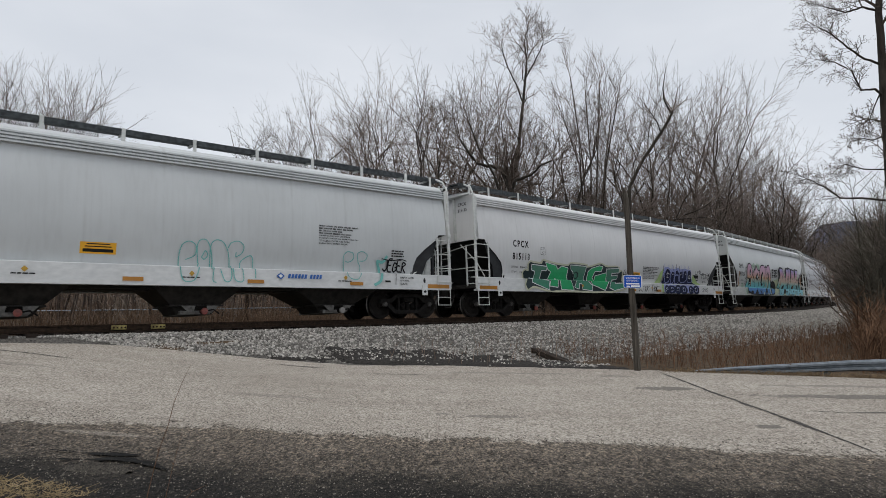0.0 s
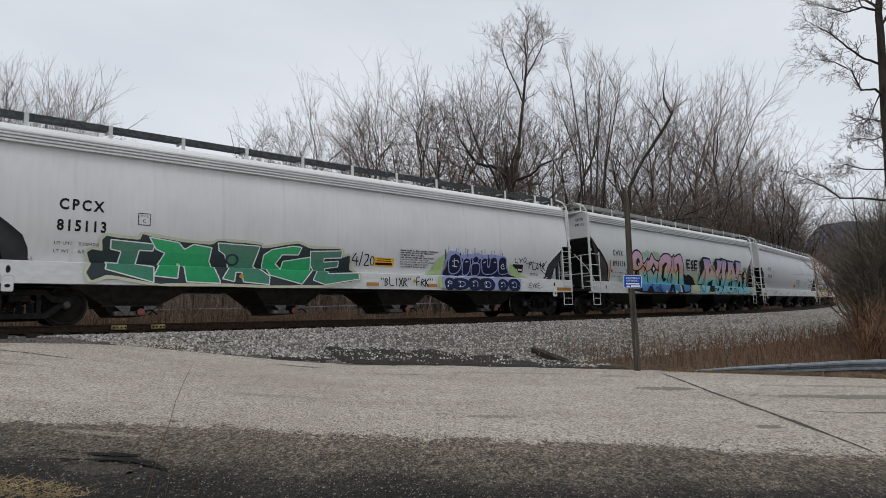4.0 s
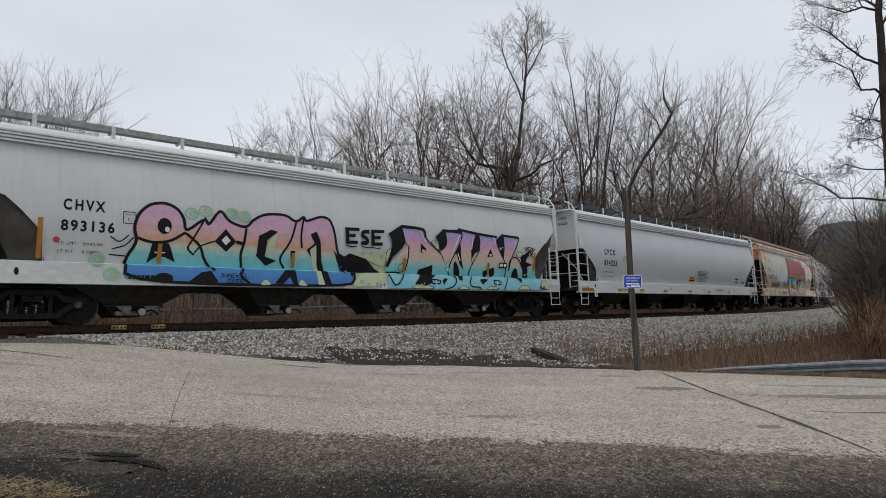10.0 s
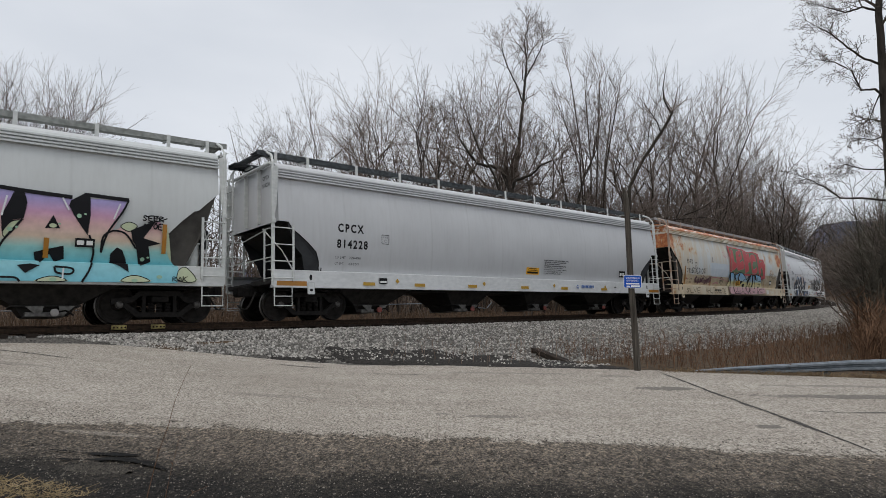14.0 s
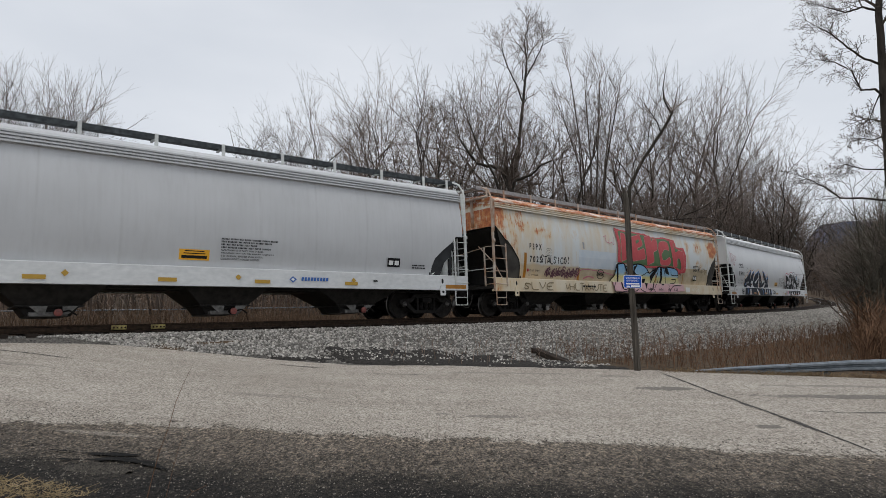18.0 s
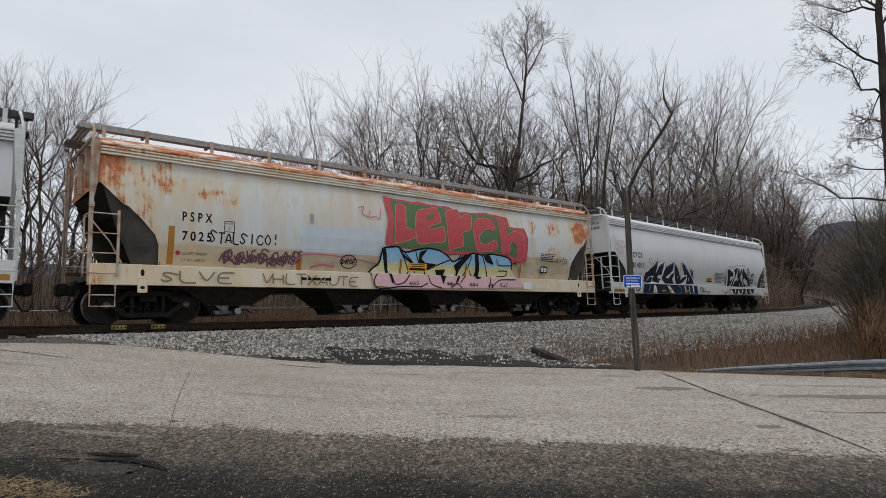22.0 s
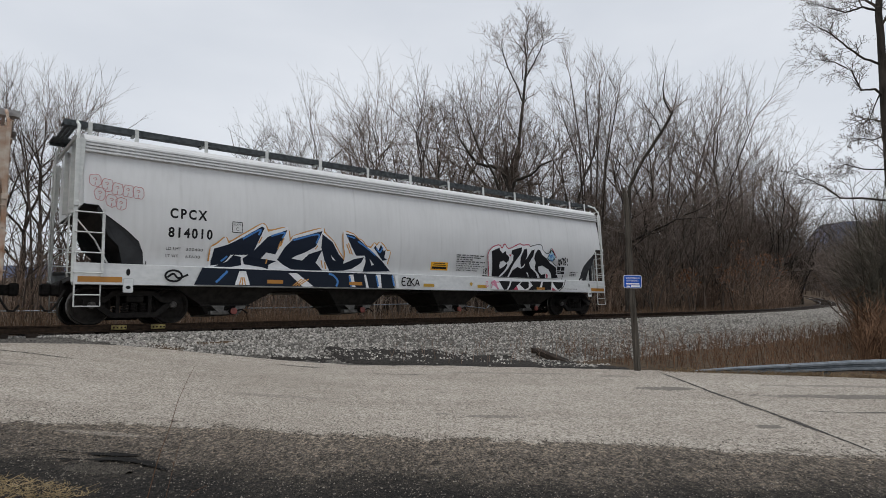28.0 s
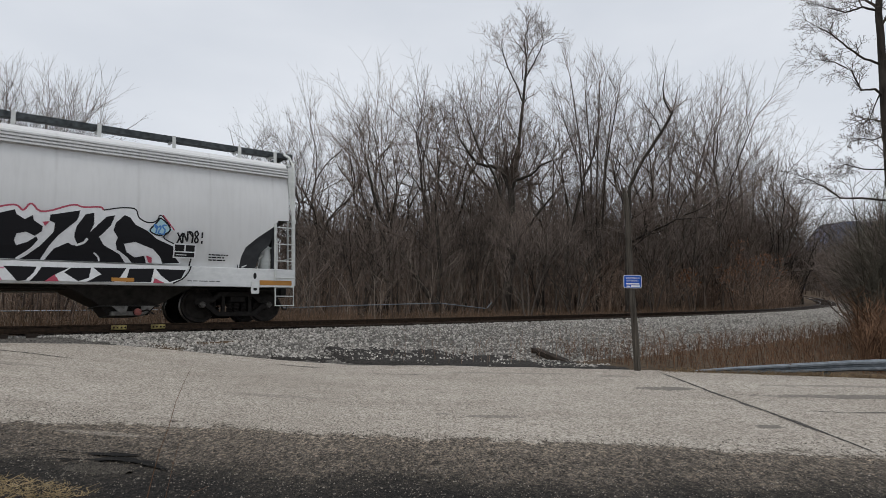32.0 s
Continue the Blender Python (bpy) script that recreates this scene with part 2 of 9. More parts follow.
# worn patches of the road: place, reach along and across, strength
ROAD_PATCHES = (
    (4.15, 11.55, 0.55, 0.26, 0.8), (7.4, 10.85, 2.1, 0.24, 0.75), (8.0, 12.1, 2.4, 0.16, 0.4), (4.33, 8.3, 0.22, 0.14, 0.8),
    (0.75, 8.72, 0.5, 0.10, 0.6), (0.0, 8.86, 0.22, 0.06, 0.5), (3.6, 13.1, 0.4, 0.2, 0.4), (1.4, 13.4, 1.6, 0.14, 0.4), (-2.6, 9.9, 0.8, 0.12, 0.3), (-7.4, 10.6, 1.1, 0.12, 0.3),
)
MAT = {
    "road": pavement_surface(),
    "earth": surface("dead_grass_earth", (0.036, 0.026, 0.018), (0.13, 0.092, 0.06), 6.0, 0.95, 0, 0.6, 0.5),
    "ballast": surface("ballast_bed", (0.012, 0.011, 0.010), (0.24, 0.225, 0.205), 26.0, 0.9, 0, 1.0, 0.3, dist=0.08),
    "stone": surface("limestone_ballast", (0.28, 0.262, 0.235), (0.66, 0.63, 0.58), 14.0, 0.85, 0, 0.3, 0.2, island=0.72),
    "grit": surface("mixed_grit", (0.12, 0.108, 0.093), (0.40, 0.36, 0.31), 14.0, 0.9, 0, 0.2, 0.3, island=0.93),
    "crust": surface("crumbled_asphalt", (0.016, 0.015, 0.014), (0.15, 0.135, 0.115), 70.0, 0.9, 0, 1.0, 0.5),
    "tar": surface("tar_seam", (0.04, 0.037, 0.034), (0.12, 0.11, 0.10), 30.0, 0.75, 0, 0.4, 0.4),
    # near-black for the shade painted beside the asphalt lump
    "pit_shade": surface("painted_black_shade", (0.004, 0.004, 0.004), (0.020, 0.019, 0.018), 26.0, 0.95, 0, 0.8, 0.5),
    "apron": surface("old_black_asphalt", (0.008, 0.0075, 0.007), (0.060, 0.055, 0.050), 22.0, 0.95, 0, 0.9, 0.5),
    "olivebrush": surface("grey_olive_brush", (0.060, 0.053, 0.040), (0.20, 0.18, 0.14), 3.0, 0.95, 0, 0, 0.3, island=0.6),
    "rail": surface("rusty_rail_steel", (0.022, 0.016, 0.012), (0.07, 0.045, 0.03), 14.0, 0.6, 0.5, 0.2, 0.4),
    "railhead": surface("polished_rail_head", (0.16, 0.15, 0.14), (0.32, 0.31, 0.30), 10.0, 0.3, 0.9, 0.05, 0.2),
    "tie": surface("creosoted_wood", (0.018, 0.014, 0.011), (0.065, 0.05, 0.04), 12.0, 0.9, 0, 0.5, 0.5, (0.3, 2, 2), each=0.3),
    "bark": surface("grey_bark", (0.045, 0.037, 0.031), (0.15, 0.125, 0.105), 7.0, 0.9, 0, 0.6, 0.4, (1, 1, 0.25), each=0.7),
    "twig": surface("brown_twig", (0.135, 0.104, 0.086), (0.32, 0.26, 0.222), 5.0, 0.9, 0, 0, 0.3, each=0.55),
    "darktwig": surface("dark_budding_twig", (0.045, 0.036, 0.030), (0.13, 0.105, 0.085), 6.0, 0.9, 0, 0, 0.3),
    "darkbark": surface("dark_wet_bark", (0.02, 0.017, 0.014), (0.07, 0.06, 0.05), 7.0, 0.9, 0, 0.6, 0.4, (1, 1, 0.25)),
    "brush": surface("bare_brush", (0.13, 0.088, 0.065), (0.40, 0.288, 0.217), 3.0, 0.95, 0, 0, 0.3, island=0.65),
    "weed": surface("dry_weeds", (0.095, 0.052, 0.032), (0.28, 0.165, 0.10), 3.0, 0.9, 0, 0, 0.3, island=0.65),
    "straw": surface("straw_grass", (0.30, 0.22, 0.11), (0.55, 0.43, 0.25), 3.0, 0.9, 0, 0, 0.3, island=0.4),
    "straw_dull": surface("dull_straw_grass", (0.14, 0.095, 0.055), (0.36, 0.265, 0.165), 3.0, 0.9, 0, 0, 0.3, island=0.5),
    "oakleaf": surface("withered_leaf", (0.20, 0.075, 0.03), (0.36, 0.16, 0.07), 6.0, 0.8, 0, 0, 0.3, island=0.4),
    # blue distance haze is mixed into the ridge's base colour
    "hill": surface("hazy_wooded_hill", (0.045, 0.064, 0.118), (0.085, 0.102, 0.15), 0.02, 1.0, 0, 0, 0.3),
    "palestem": surface("pale_bare_stem", (0.16, 0.125, 0.10), (0.36, 0.30, 0.25), 3.0, 0.9, 0, 0, 0.3, island=0.5),
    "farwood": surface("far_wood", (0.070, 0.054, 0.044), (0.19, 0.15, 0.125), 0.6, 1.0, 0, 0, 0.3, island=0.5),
    "pole": surface("weathered_pole", (0.03, 0.026, 0.021), (0.12, 0.105, 0.088), 16.0, 0.9, 0, 0.7, 0.5, (2, 2, 0.12)),
    "galv": surface("galvanised_steel", (0.11, 0.13, 0.15), (0.23, 0.255, 0.28), 7.0, 0.5, 0.3, 0.05, 0.5),
    "signblue": flat("sign_blue", (0.006, 0.075, 0.42), 0.6),
    "white": flat("white_paint", (0.78, 0.78, 0.76), 0.5),
    "yellow": surface("yellow_paint_worn", (0.16, 0.12, 0.06), (0.60, 0.50, 0.19), 11.0, 0.6, 0, 0.2, 0.4),
    "grey_car": car_paint("light_grey_hopper_paint", (0.525, 0.533, 0.54), (0.38, 0.375, 0.37), 0.3),
    "cool_car": car_paint("cool_grey_hopper_paint", (0.55, 0.572, 0.576), (0.39, 0.395, 0.39), 0.3),
    "pale_car": car_paint("pale_grey_hopper_paint", (0.65, 0.653, 0.65), (0.43, 0.425, 0.415), 0.25),
    "mint_car": car_paint("greenish_grey_hopper_paint", (0.54, 0.558, 0.55), (0.39, 0.392, 0.38), 0.3),
    "sill": surface("white_sill_paint", (0.56, 0.575, 0.575), (0.68, 0.69, 0.685), 5.0, 0.45, 0, 0.05, 0.25, (1, 1, 2)),
    "sill_grey": surface("dirty_sill_paint", (0.50, 0.52, 0.50), (0.64, 0.65, 0.63), 5.0, 0.5, 0, 0.05, 0.3, (1, 1, 2)),
    "rust_hull": rusty_paint("faded_rusty_hull_paint", (0.58, 0.605, 0.60), (0.48, 0.395, 0.28), 1.98, 0.0, 0.9, ((-9.3, 3.75, 0.5, 0.7, 0.15), (-8.6, 3.2, 0.9, 1.2, 0.07), (-7.95, 3.7, 0.35, 0.6, 0.13), (-7.2, 3.45, 0.9, 0.35, 0.08), (-6.5, 3.25, 0.7, 0.28, 0.13), (-4.4, 3.3, 0.35, 0.35, 0.11), (7.0, 3.42, 0.75, 0.5, 0.16), (8.75, 3.4, 0.75, 0.6, 0.20), (5.7, 3.45, 0.35, 0.4, 0.11), (7.0, 2.45, 0.55, 0.4, 0.13), (6.9, 1.5, 1.3, 0.16, 0.15))),
    "rust_roof": rusty_paint("rusted_roof_paint", (0.66, 0.63, 0.56), (0.66, 0.63, 0.56), 1.0, 0.36, 0.82, (), 0.85),
    "rust_sill": rusty_paint("rust_stained_sill_paint", (0.66, 0.59, 0.46), (0.66, 0.59, 0.46), 1.0, 0.0, 0.9),
    "rust_trim": surface("rust_spotted_trim", (0.30, 0.15, 0.075), (0.58, 0.53, 0.46), 3.0, 0.6, 0, 0.2, 0.4),
    "black": surface("black_underframe_paint", (0.016, 0.015, 0.014), (0.045, 0.041, 0.037), 6.0, 0.6, 0, 0.1, 0.4),
    "slope": surface("black_slope_sheet", (0.016, 0.016, 0.016), (0.035, 0.034, 0.033), 3.0, 0.55, 0, 0.05, 0.4),
    "iron": surface("dirty_cast_iron", (0.008, 0.0075, 0.007), (0.026, 0.023, 0.021), 12.0, 0.8, 0, 0.3, 0.5),
    "axle_end": surface("worn_bearing_cap", (0.05, 0.047, 0.043), (0.17, 0.16, 0.15), 14.0, 0.6, 0.3, 0.1, 0.4),
    "wheel": surface("brake_dusted_wheel", (0.009, 0.008, 0.007), (0.028, 0.024, 0.021), 8.0, 0.75, 0, 0.1, 0.4),
    "tread": surface("worn_tread", (0.06, 0.056, 0.05), (0.15, 0.14, 0.13), 8.0, 0.35, 0.9, 0, 0.2),
    "grating": surface("dark_galvanised_grating", (0.035, 0.04, 0.043), (0.10, 0.11, 0.115), 9.0, 0.6, 0.4, 0.1, 0.4),
    "grating_green": surface("weathered_grating", (0.20, 0.21, 0.195), (0.36, 0.37, 0.35), 9.0, 0.6, 0.3, 0.1, 0.4),
    "grating_pale": surface("bleached_grating", (0.25, 0.245, 0.24), (0.42, 0.41, 0.40), 9.0, 0.6, 0.3, 0.1, 0.4),
    "stencil": flat("black_stencil_and_hole_paint", (0.012, 0.012, 0.013), 0.6),
    "reflector": flat("amber_reflector", (0.40, 0.17, 0.014), 0.35),
    "reflector_y": flat("yellow_reflector", (0.44, 0.26, 0.02), 0.35),
    "caution": flat("orange_yellow_sign", (0.80, 0.40, 0.015), 0.45),
    "redcap": surface("red_outlet_cap", (0.16, 0.05, 0.04), (0.40, 0.09, 0.07), 14.0, 0.5, 0, 0.1, 0.4),
    "gate": surface("dull_outlet_steel", (0.10, 0.097, 0.09), (0.28, 0.27, 0.255), 9.0, 0.6, 0.3, 0.1, 0.4),
    "deadgrass": surface("dead_bank_grass", (0.11, 0.07, 0.045), (0.30, 0.20, 0.135), 3.0, 0.95, 0, 0, 0.3, island=0.6),
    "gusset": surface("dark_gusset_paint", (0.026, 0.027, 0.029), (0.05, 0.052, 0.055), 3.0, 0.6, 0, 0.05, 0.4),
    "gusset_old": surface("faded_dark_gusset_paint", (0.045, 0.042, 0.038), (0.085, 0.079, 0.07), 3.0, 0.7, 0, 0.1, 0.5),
    "palecap": flat("grey_outlet_cap", (0.36, 0.34, 0.32), 0.5),
    "blue_mark": flat("blue_lettering", (0.02, 0.11, 0.38), 0.45),
    "teal": flat("teal_spray", (0.17, 0.47, 0.44), 0.5),
    "black_spray": flat("black_spray", (0.010, 0.010, 0.012), 0.6),
    "white_spray": flat("white_spray", (0.72, 0.73, 0.74), 0.5),
}


# ---- mesh helpers ----
def finish(name, bm, material, parent=None, label="", smooth=False):
    bm.normal_update()
    me = bpy.data.meshes.new(name)
    bm.to_mesh(me)
    bm.free()
    return attach(name, me, material, parent, label, smooth)


def attach(name, me, material, parent=None, label="", smooth=False):
    if material is not None:
        me.materials.append(material)
    if smooth:
        me.polygons.foreach_set("use_smooth", [True] * len(me.polygons))
    ob = new(name, me)
    if parent is not None:
        ob.parent = parent
    if label:
        ob["label"] = label
    return ob


def part(name, bm, material, parent, label="", smooth=False):
    return finish(name, bm, material, parent, label, smooth)


def raw(name, verts, faces, material, parent=None, label="", smooth=False):
    me = bpy.data.meshes.new(name)
    me.from_pydata(verts, [], faces)
    me.update()
    return attach(name, me, material, parent, label, smooth)


def thing(name, label, category, group="", m=None, kind=""):
    e = new(name)
    e.empty_display_size = 0.2
    if m is not None:
        e.matrix_basis = m
    return tagged(e, label, category, group, kind)


def box(bm, x0, x1, y0, y1, z0, z1, bevel=0.0):
    m = Matrix.Translation(((x0 + x1) / 2, (y0 + y1) / 2, (z0 + z1) / 2)) @ Matrix.Diagonal((x1 - x0, y1 - y0, z1 - z0, 1))
    made = bmesh.ops.create_cube(bm, size=1.0, matrix=m)
    if bevel:
        edges = {e for v in made["verts"] for e in v.link_edges}
        bmesh.ops.bevel(bm, geom=list(edges), offset=bevel, segments=1, affect="EDGES")


def tube(bm, pts, r, sides=6, caps=True):
    pts = [Vector(p) for p in pts]
    rings = []
    for i, p in enumerate(pts):
        a = pts[max(i - 1, 0)]
        b = pts[min(i + 1, len(pts) - 1)]
        d = (b - a).normalized()
        up = Vector((0, 0, 1)) if abs(d.z) < 0.9 else Vector((1, 0, 0))
        u = d.cross(up).normalized()
        w = u.cross(d).normalized()
        rr = r[i] if isinstance(r, (list, tuple)) else r
        rings.append([bm.verts.new(p + u * (rr * math.cos(2 * math.pi * k / sides)) + w * (rr * math.sin(2 * math.pi * k / sides))) for k in range(sides)])
    for a, b in zip(rings, rings[1:]):
        for k in range(sides):
            bm.faces.new((a[k], a[(k + 1) % sides], b[(k + 1) % sides], b[k]))
    if caps:
        bm.faces.new(rings[0][::-1])
        bm.faces.new(rings[-1])


def lathe(bm, profile, sides, axis_m):
    """profile: (radius, along) pairs turned round the local y axis."""
    rings = []
    for r, a in profile:
        rings.append([bm.verts.new(axis_m @ Vector((r * math.cos(2 * math.pi * k / sides), a, r * math.sin(2 * math.pi * k / sides)))) for k in range(sides)])
    for a, b in zip(rings, rings[1:]):
        for k in range(sides):
            bm.faces.new((a[k], b[k], b[(k + 1) % sides], a[(k + 1) % sides]))
    bm.faces.new(rings[0])
    bm.faces.new(rings[-1][::-1])


def prism(bm, outline, y0, y1):
    """An x-z outline given thickness from y0 to y1."""
    a = [bm.verts.new((x, y0, z)) for x, z in outline]
    b = [bm.verts.new((x, y1, z)) for x, z in outline]
    bm.faces.new(a)
    bm.faces.new(b[::-1])
    k = len(outline)
    for i in range(k):
        bm.faces.new((a[i], b[i], b[(i + 1) % k], a[(i + 1) % k]))


# ---- the line of the track ----
CURVE_S = (-42.0, -30.0, -10.0, 10.0, 30.0, 50.0, 70.0, 90.0, 110.0, 140.0)
CURVE_K = (0.0, 0.00469, 0.00219, 0.00378, 0.00569, 0.0030, 0.00174, 0.00132, 0.0034, 0.0062)
CANT = 0.074
S0, S1, DS = -150.0, 190.0, 0.5
track_s = np.arange(S0, S1, DS)
track_h = np.cumsum(np.interp(track_s, CURVE_S, CURVE_K)) * DS
zero = int(round(-S0 / DS))
track_h = track_h - track_h[zero] + 0.7096
track_x = np.cumsum(np.cos(track_h)) * DS
track_y = np.cumsum(np.sin(track_h)) * DS
track_x = track_x - track_x[zero]
track_y = track_y - track_y[zero] + 22.914
track_z = 0.021 * np.maximum(0.0, track_s - 75.0) ** 2 / 100.0


def on_track(s):
    return tuple(float(np.interp(s, track_s, a)) for a in (track_x, track_y, track_z, track_h))


def beside(s, side, z=0.0, cant=True):
    """A point of the track's own cross-section; side is positive on the camera's side."""
    x, y, zz, h = on_track(s)
    dz = side * CANT if cant else 0.0
    return Vector((x + side * math.sin(h), y - side * math.cos(h), zz + z + dz))


def off_track(x, y):
    """Along and across distance from the track; across is positive on the camera's side."""
    x, y = np.asarray(x, float), np.asarray(y, float)
    k = track_s[::4]
    tx, ty, th = track_x[::4], track_y[::4], track_h[::4]
    d2 = (x[..., None] - tx) ** 2 + (y[..., None] - ty) ** 2
    i = np.argmin(d2, axis=-1)
    return k[i], (x - tx[i]) * np.sin(th[i]) - (y - ty[i]) * np.cos(th[i])


def smooth01(v):
    v = np.clip(v, 0.0, 1.0)
    return v * v * (3 - 2 * v)


def road_z(x, y):
    x, y = np.asarray(x, float), np.asarray(y, float)
    _, d = off_track(x, y)
    z = -0.76 + 0.56 * smooth01((-x - 1.0) / 9.2) * smooth01((y + 6.0) / 19.0)
    near = smooth01((5.0 - np.abs(d)) / 3.5) * smooth01((-x - 10.0) / 3.0)
    return z * (1 - near) - 0.10 * near


def road_edge(x):
    return np.interp(x, (-60, -20, -9.5, -6.2, 0.0, 4.5, 9.6, 22.0, 60.0), (13.0, 13.3, 13.6, 14.15, 14.6, 14.3, 13.25, 11.2, 4.0))


def ground_z(x, y):
    x, y = np.asarray(x, float), np.asarray(y, float)
    s, d = off_track(x, y)
    tz = np.interp(s, track_s, track_z)
    front = -0.86 + 0.0 * d
    back = -0.52 - 0.006 * np.clip(-d - 6, 0, 40) + 0.10 * np.sin(x * 0.31) * np.sin(y * 0.23)
    z = np.where(d > 0, front, back) + tz
    bed = -0.30 + tz
    t = smooth01((np.abs(d) - 2.2) / 1.6)
    z = bed * (1 - t) + z * t
    on_road = smooth01((road_edge(x) + 0.5 - y) / 0.5)
    z = np.where(y < road_edge(x) + 0.5, z * (1 - on_road) + (road_z(x, y) - 0.09) * on_road, z)
    far = np.hypot(x, y)
    return z + 0.012 * np.maximum(0, far - 140) * (far < 700) + 0.012 * 560 * (far >= 700)


# ---- ground, road, shoulder ----
def spread(a, b, near, lo, hi, step):
    """Grid lines from a to b, fine between lo and hi, growing outwards."""
    mid = list(np.arange(lo, hi, step))
    out, v, g = [], hi, step
    while v < b:
        out.append(v)
        g *= 1.28
        v += g
    out.append(b)
    left, v, g = [], lo - step, step
    while v > a:
        left.append(v)
        g *= 1.28
        v -= g
    left.append(a)
    return np.array(left[::-1] + mid + out)


def sheet(name, gx, gy, zf, material, parent=None):
    X, Y = np.meshgrid(gx, gy)
    Z = zf(X, Y)
    verts = np.stack([X.ravel(), Y.ravel(), Z.ravel()], 1).tolist()
    w = len(gx)
    faces = [(j * w + i, j * w + i + 1, (j + 1) * w + i + 1, (j + 1) * w + i) for j in range(len(gy) - 1) for i in range(w - 1)]
    return raw(name, verts, faces, material, parent, smooth=True)


ground = sheet("ground", spread(-2500, 2500, 0, -26, 30, 0.6), spread(-2500, 2500, 0, 9, 46, 0.6), ground_z, MAT["earth"])
tagged(ground, "brown dead grass and bare earth beside the railway", "ground", kind="structure")


def strip(name, xs, lo, hi, rows, lift, material, label, category):
    """A laid surface between two lines y = lo(x) and y = hi(x), draped on the road."""
    verts, faces = [], []
    for x in xs:
        a, b = float(lo(x)), float(hi(x))
        ys = np.linspace(a, b, rows)
        zs = road_z(np.full(rows, x), ys) + lift
        verts += [(float(x), float(y), float(z)) for y, z in zip(ys, zs)]
    for i in range(len(xs) - 1):
        for j in range(rows - 1):
            k = i * rows + j
            faces.append((k, k + rows, k + rows + 1, k + 1))
    ob = raw(name, verts, faces, material, smooth=True)
    return tagged(ob, label, category, kind="structure")


def ragged(x, amp, seed, f=1.0):
    return amp * (noise.noise((x * f, seed, 0)) + 0.5 * noise.noise((x * f * 3.1, seed, 4.0)) + 0.3 * noise.noise((x * f * 9.0, seed, 7.0)))


road_xs = np.concatenate([np.arange(-60, -14, 1.0), np.arange(-14, 16, 0.15), np.arange(16, 61, 1.0)])
strip("road", road_xs, lambda x: 5.2, lambda x: road_edge(x) + ragged(x, 0.10, 1.0, 1.3), 26, 0.0, MAT["road"], "pale worn asphalt road with cracks and patches", "road")
strip("shoulder", road_xs, lambda x: -9.0, lambda x: 5.6 + ragged(x, 0.2, 3.0, 0.9), 30, 0.012, MAT["road"], "dark gritty road shoulder of broken asphalt", "shoulder")


def seam(name, pts, width, material, label, seed, lift=0.006):
    """A ragged line or worn patch laid on the road through the points."""
    verts, faces, rows = [], [], []
    for (x0, y0), (x1, y1) in zip(pts, pts[1:]):
        length = math.hypot(x1 - x0, y1 - y0)
        k = max(2, int(length / 0.025))
        for i in range(k):
            rows.append((x0 + (x1 - x0) * i / k, y0 + (y1 - y0) * i / k, (x1 - x0) / length, (y1 - y0) / length))
    n_rows = len(rows)
    for i, (x, y, dx, dy) in enumerate(rows):
        fade = min(1.0, 5.0 * min(i, n_rows - 1 - i) / n_rows)
        j = width * 0.45 * noise.noise((i * 0.03, seed, 3))
        for sgn in (-1, 1):
            edge = 0.5 + 0.9 * noise.noise((i * 0.045, seed, sgn * 5.0)) + 0.5 * noise.noise((i * 0.16, seed, sgn * 9.0)) + 0.4 * noise.noise((i * 0.5, seed, sgn * 13.0))
            w = width * 0.62 * fade * max(0.0, edge)
            px, py = x - dy * (j + sgn * w), y + dx * (j + sgn * w)
            verts.append((px, py, float(road_z(px, py)) + lift))
    faces = [(2 * i, 2 * i + 1, 2 * i + 3, 2 * i + 2) for i in range(n_rows - 1)]
    return tagged(raw(name, verts, faces, material), label, "road marking", kind="structure")


seam("tar_seam", [(4.83, 14.1), (4.80, 11.0), (4.85, 8.6), (4.80, 6.7)], 0.085, MAT["tar"], "long dark tar seam across the pale road", 1)
seam("tar_seam", [(4.84, 13.9), (4.81, 11.0), (4.86, 8.6), (4.81, 6.8)], 0.045, MAT["tar"], "long dark tar seam across the pale road", 21, 0.009)
seam("tar_seam", [(5.05, 9.45), (6.2, 9.35), (8.2, 9.5)], 0.05, MAT["tar"], "thin dark crack in the pale road", 2)
seam("tar_seam", [(-9.2, 12.0), (-7.6, 11.75), (-6.6, 11.6)], 0.06, MAT["tar"], "thin dark crack in the pale road", 8)
seam("tar_seam", [(-3.6, 13.55), (-3.0, 13.5), (-2.5, 13.5)], 0.10, MAT["tar"], "thin dark crack in the pale road", 9)
seam("tar_seam", [(-1.6, 13.0), (-0.8, 12.95), (-0.1, 12.9)], 0.05, MAT["tar"], "thin dark crack in the pale road", 10)


# ---- ballast, sleepers, rails ----
TOE_S = (-60.0, -16.0, -10.3, -7.8, -5.4, 0.0, 60.0, 120.0)
TOE_D = (1.9, 1.7, 2.5, 4.3, 6.0, 7.6, 7.6, 5.0)
TOE_Z = (-0.22, -0.22, -0.44, -0.62, -0.80, -0.92, -0.92, -0.92)


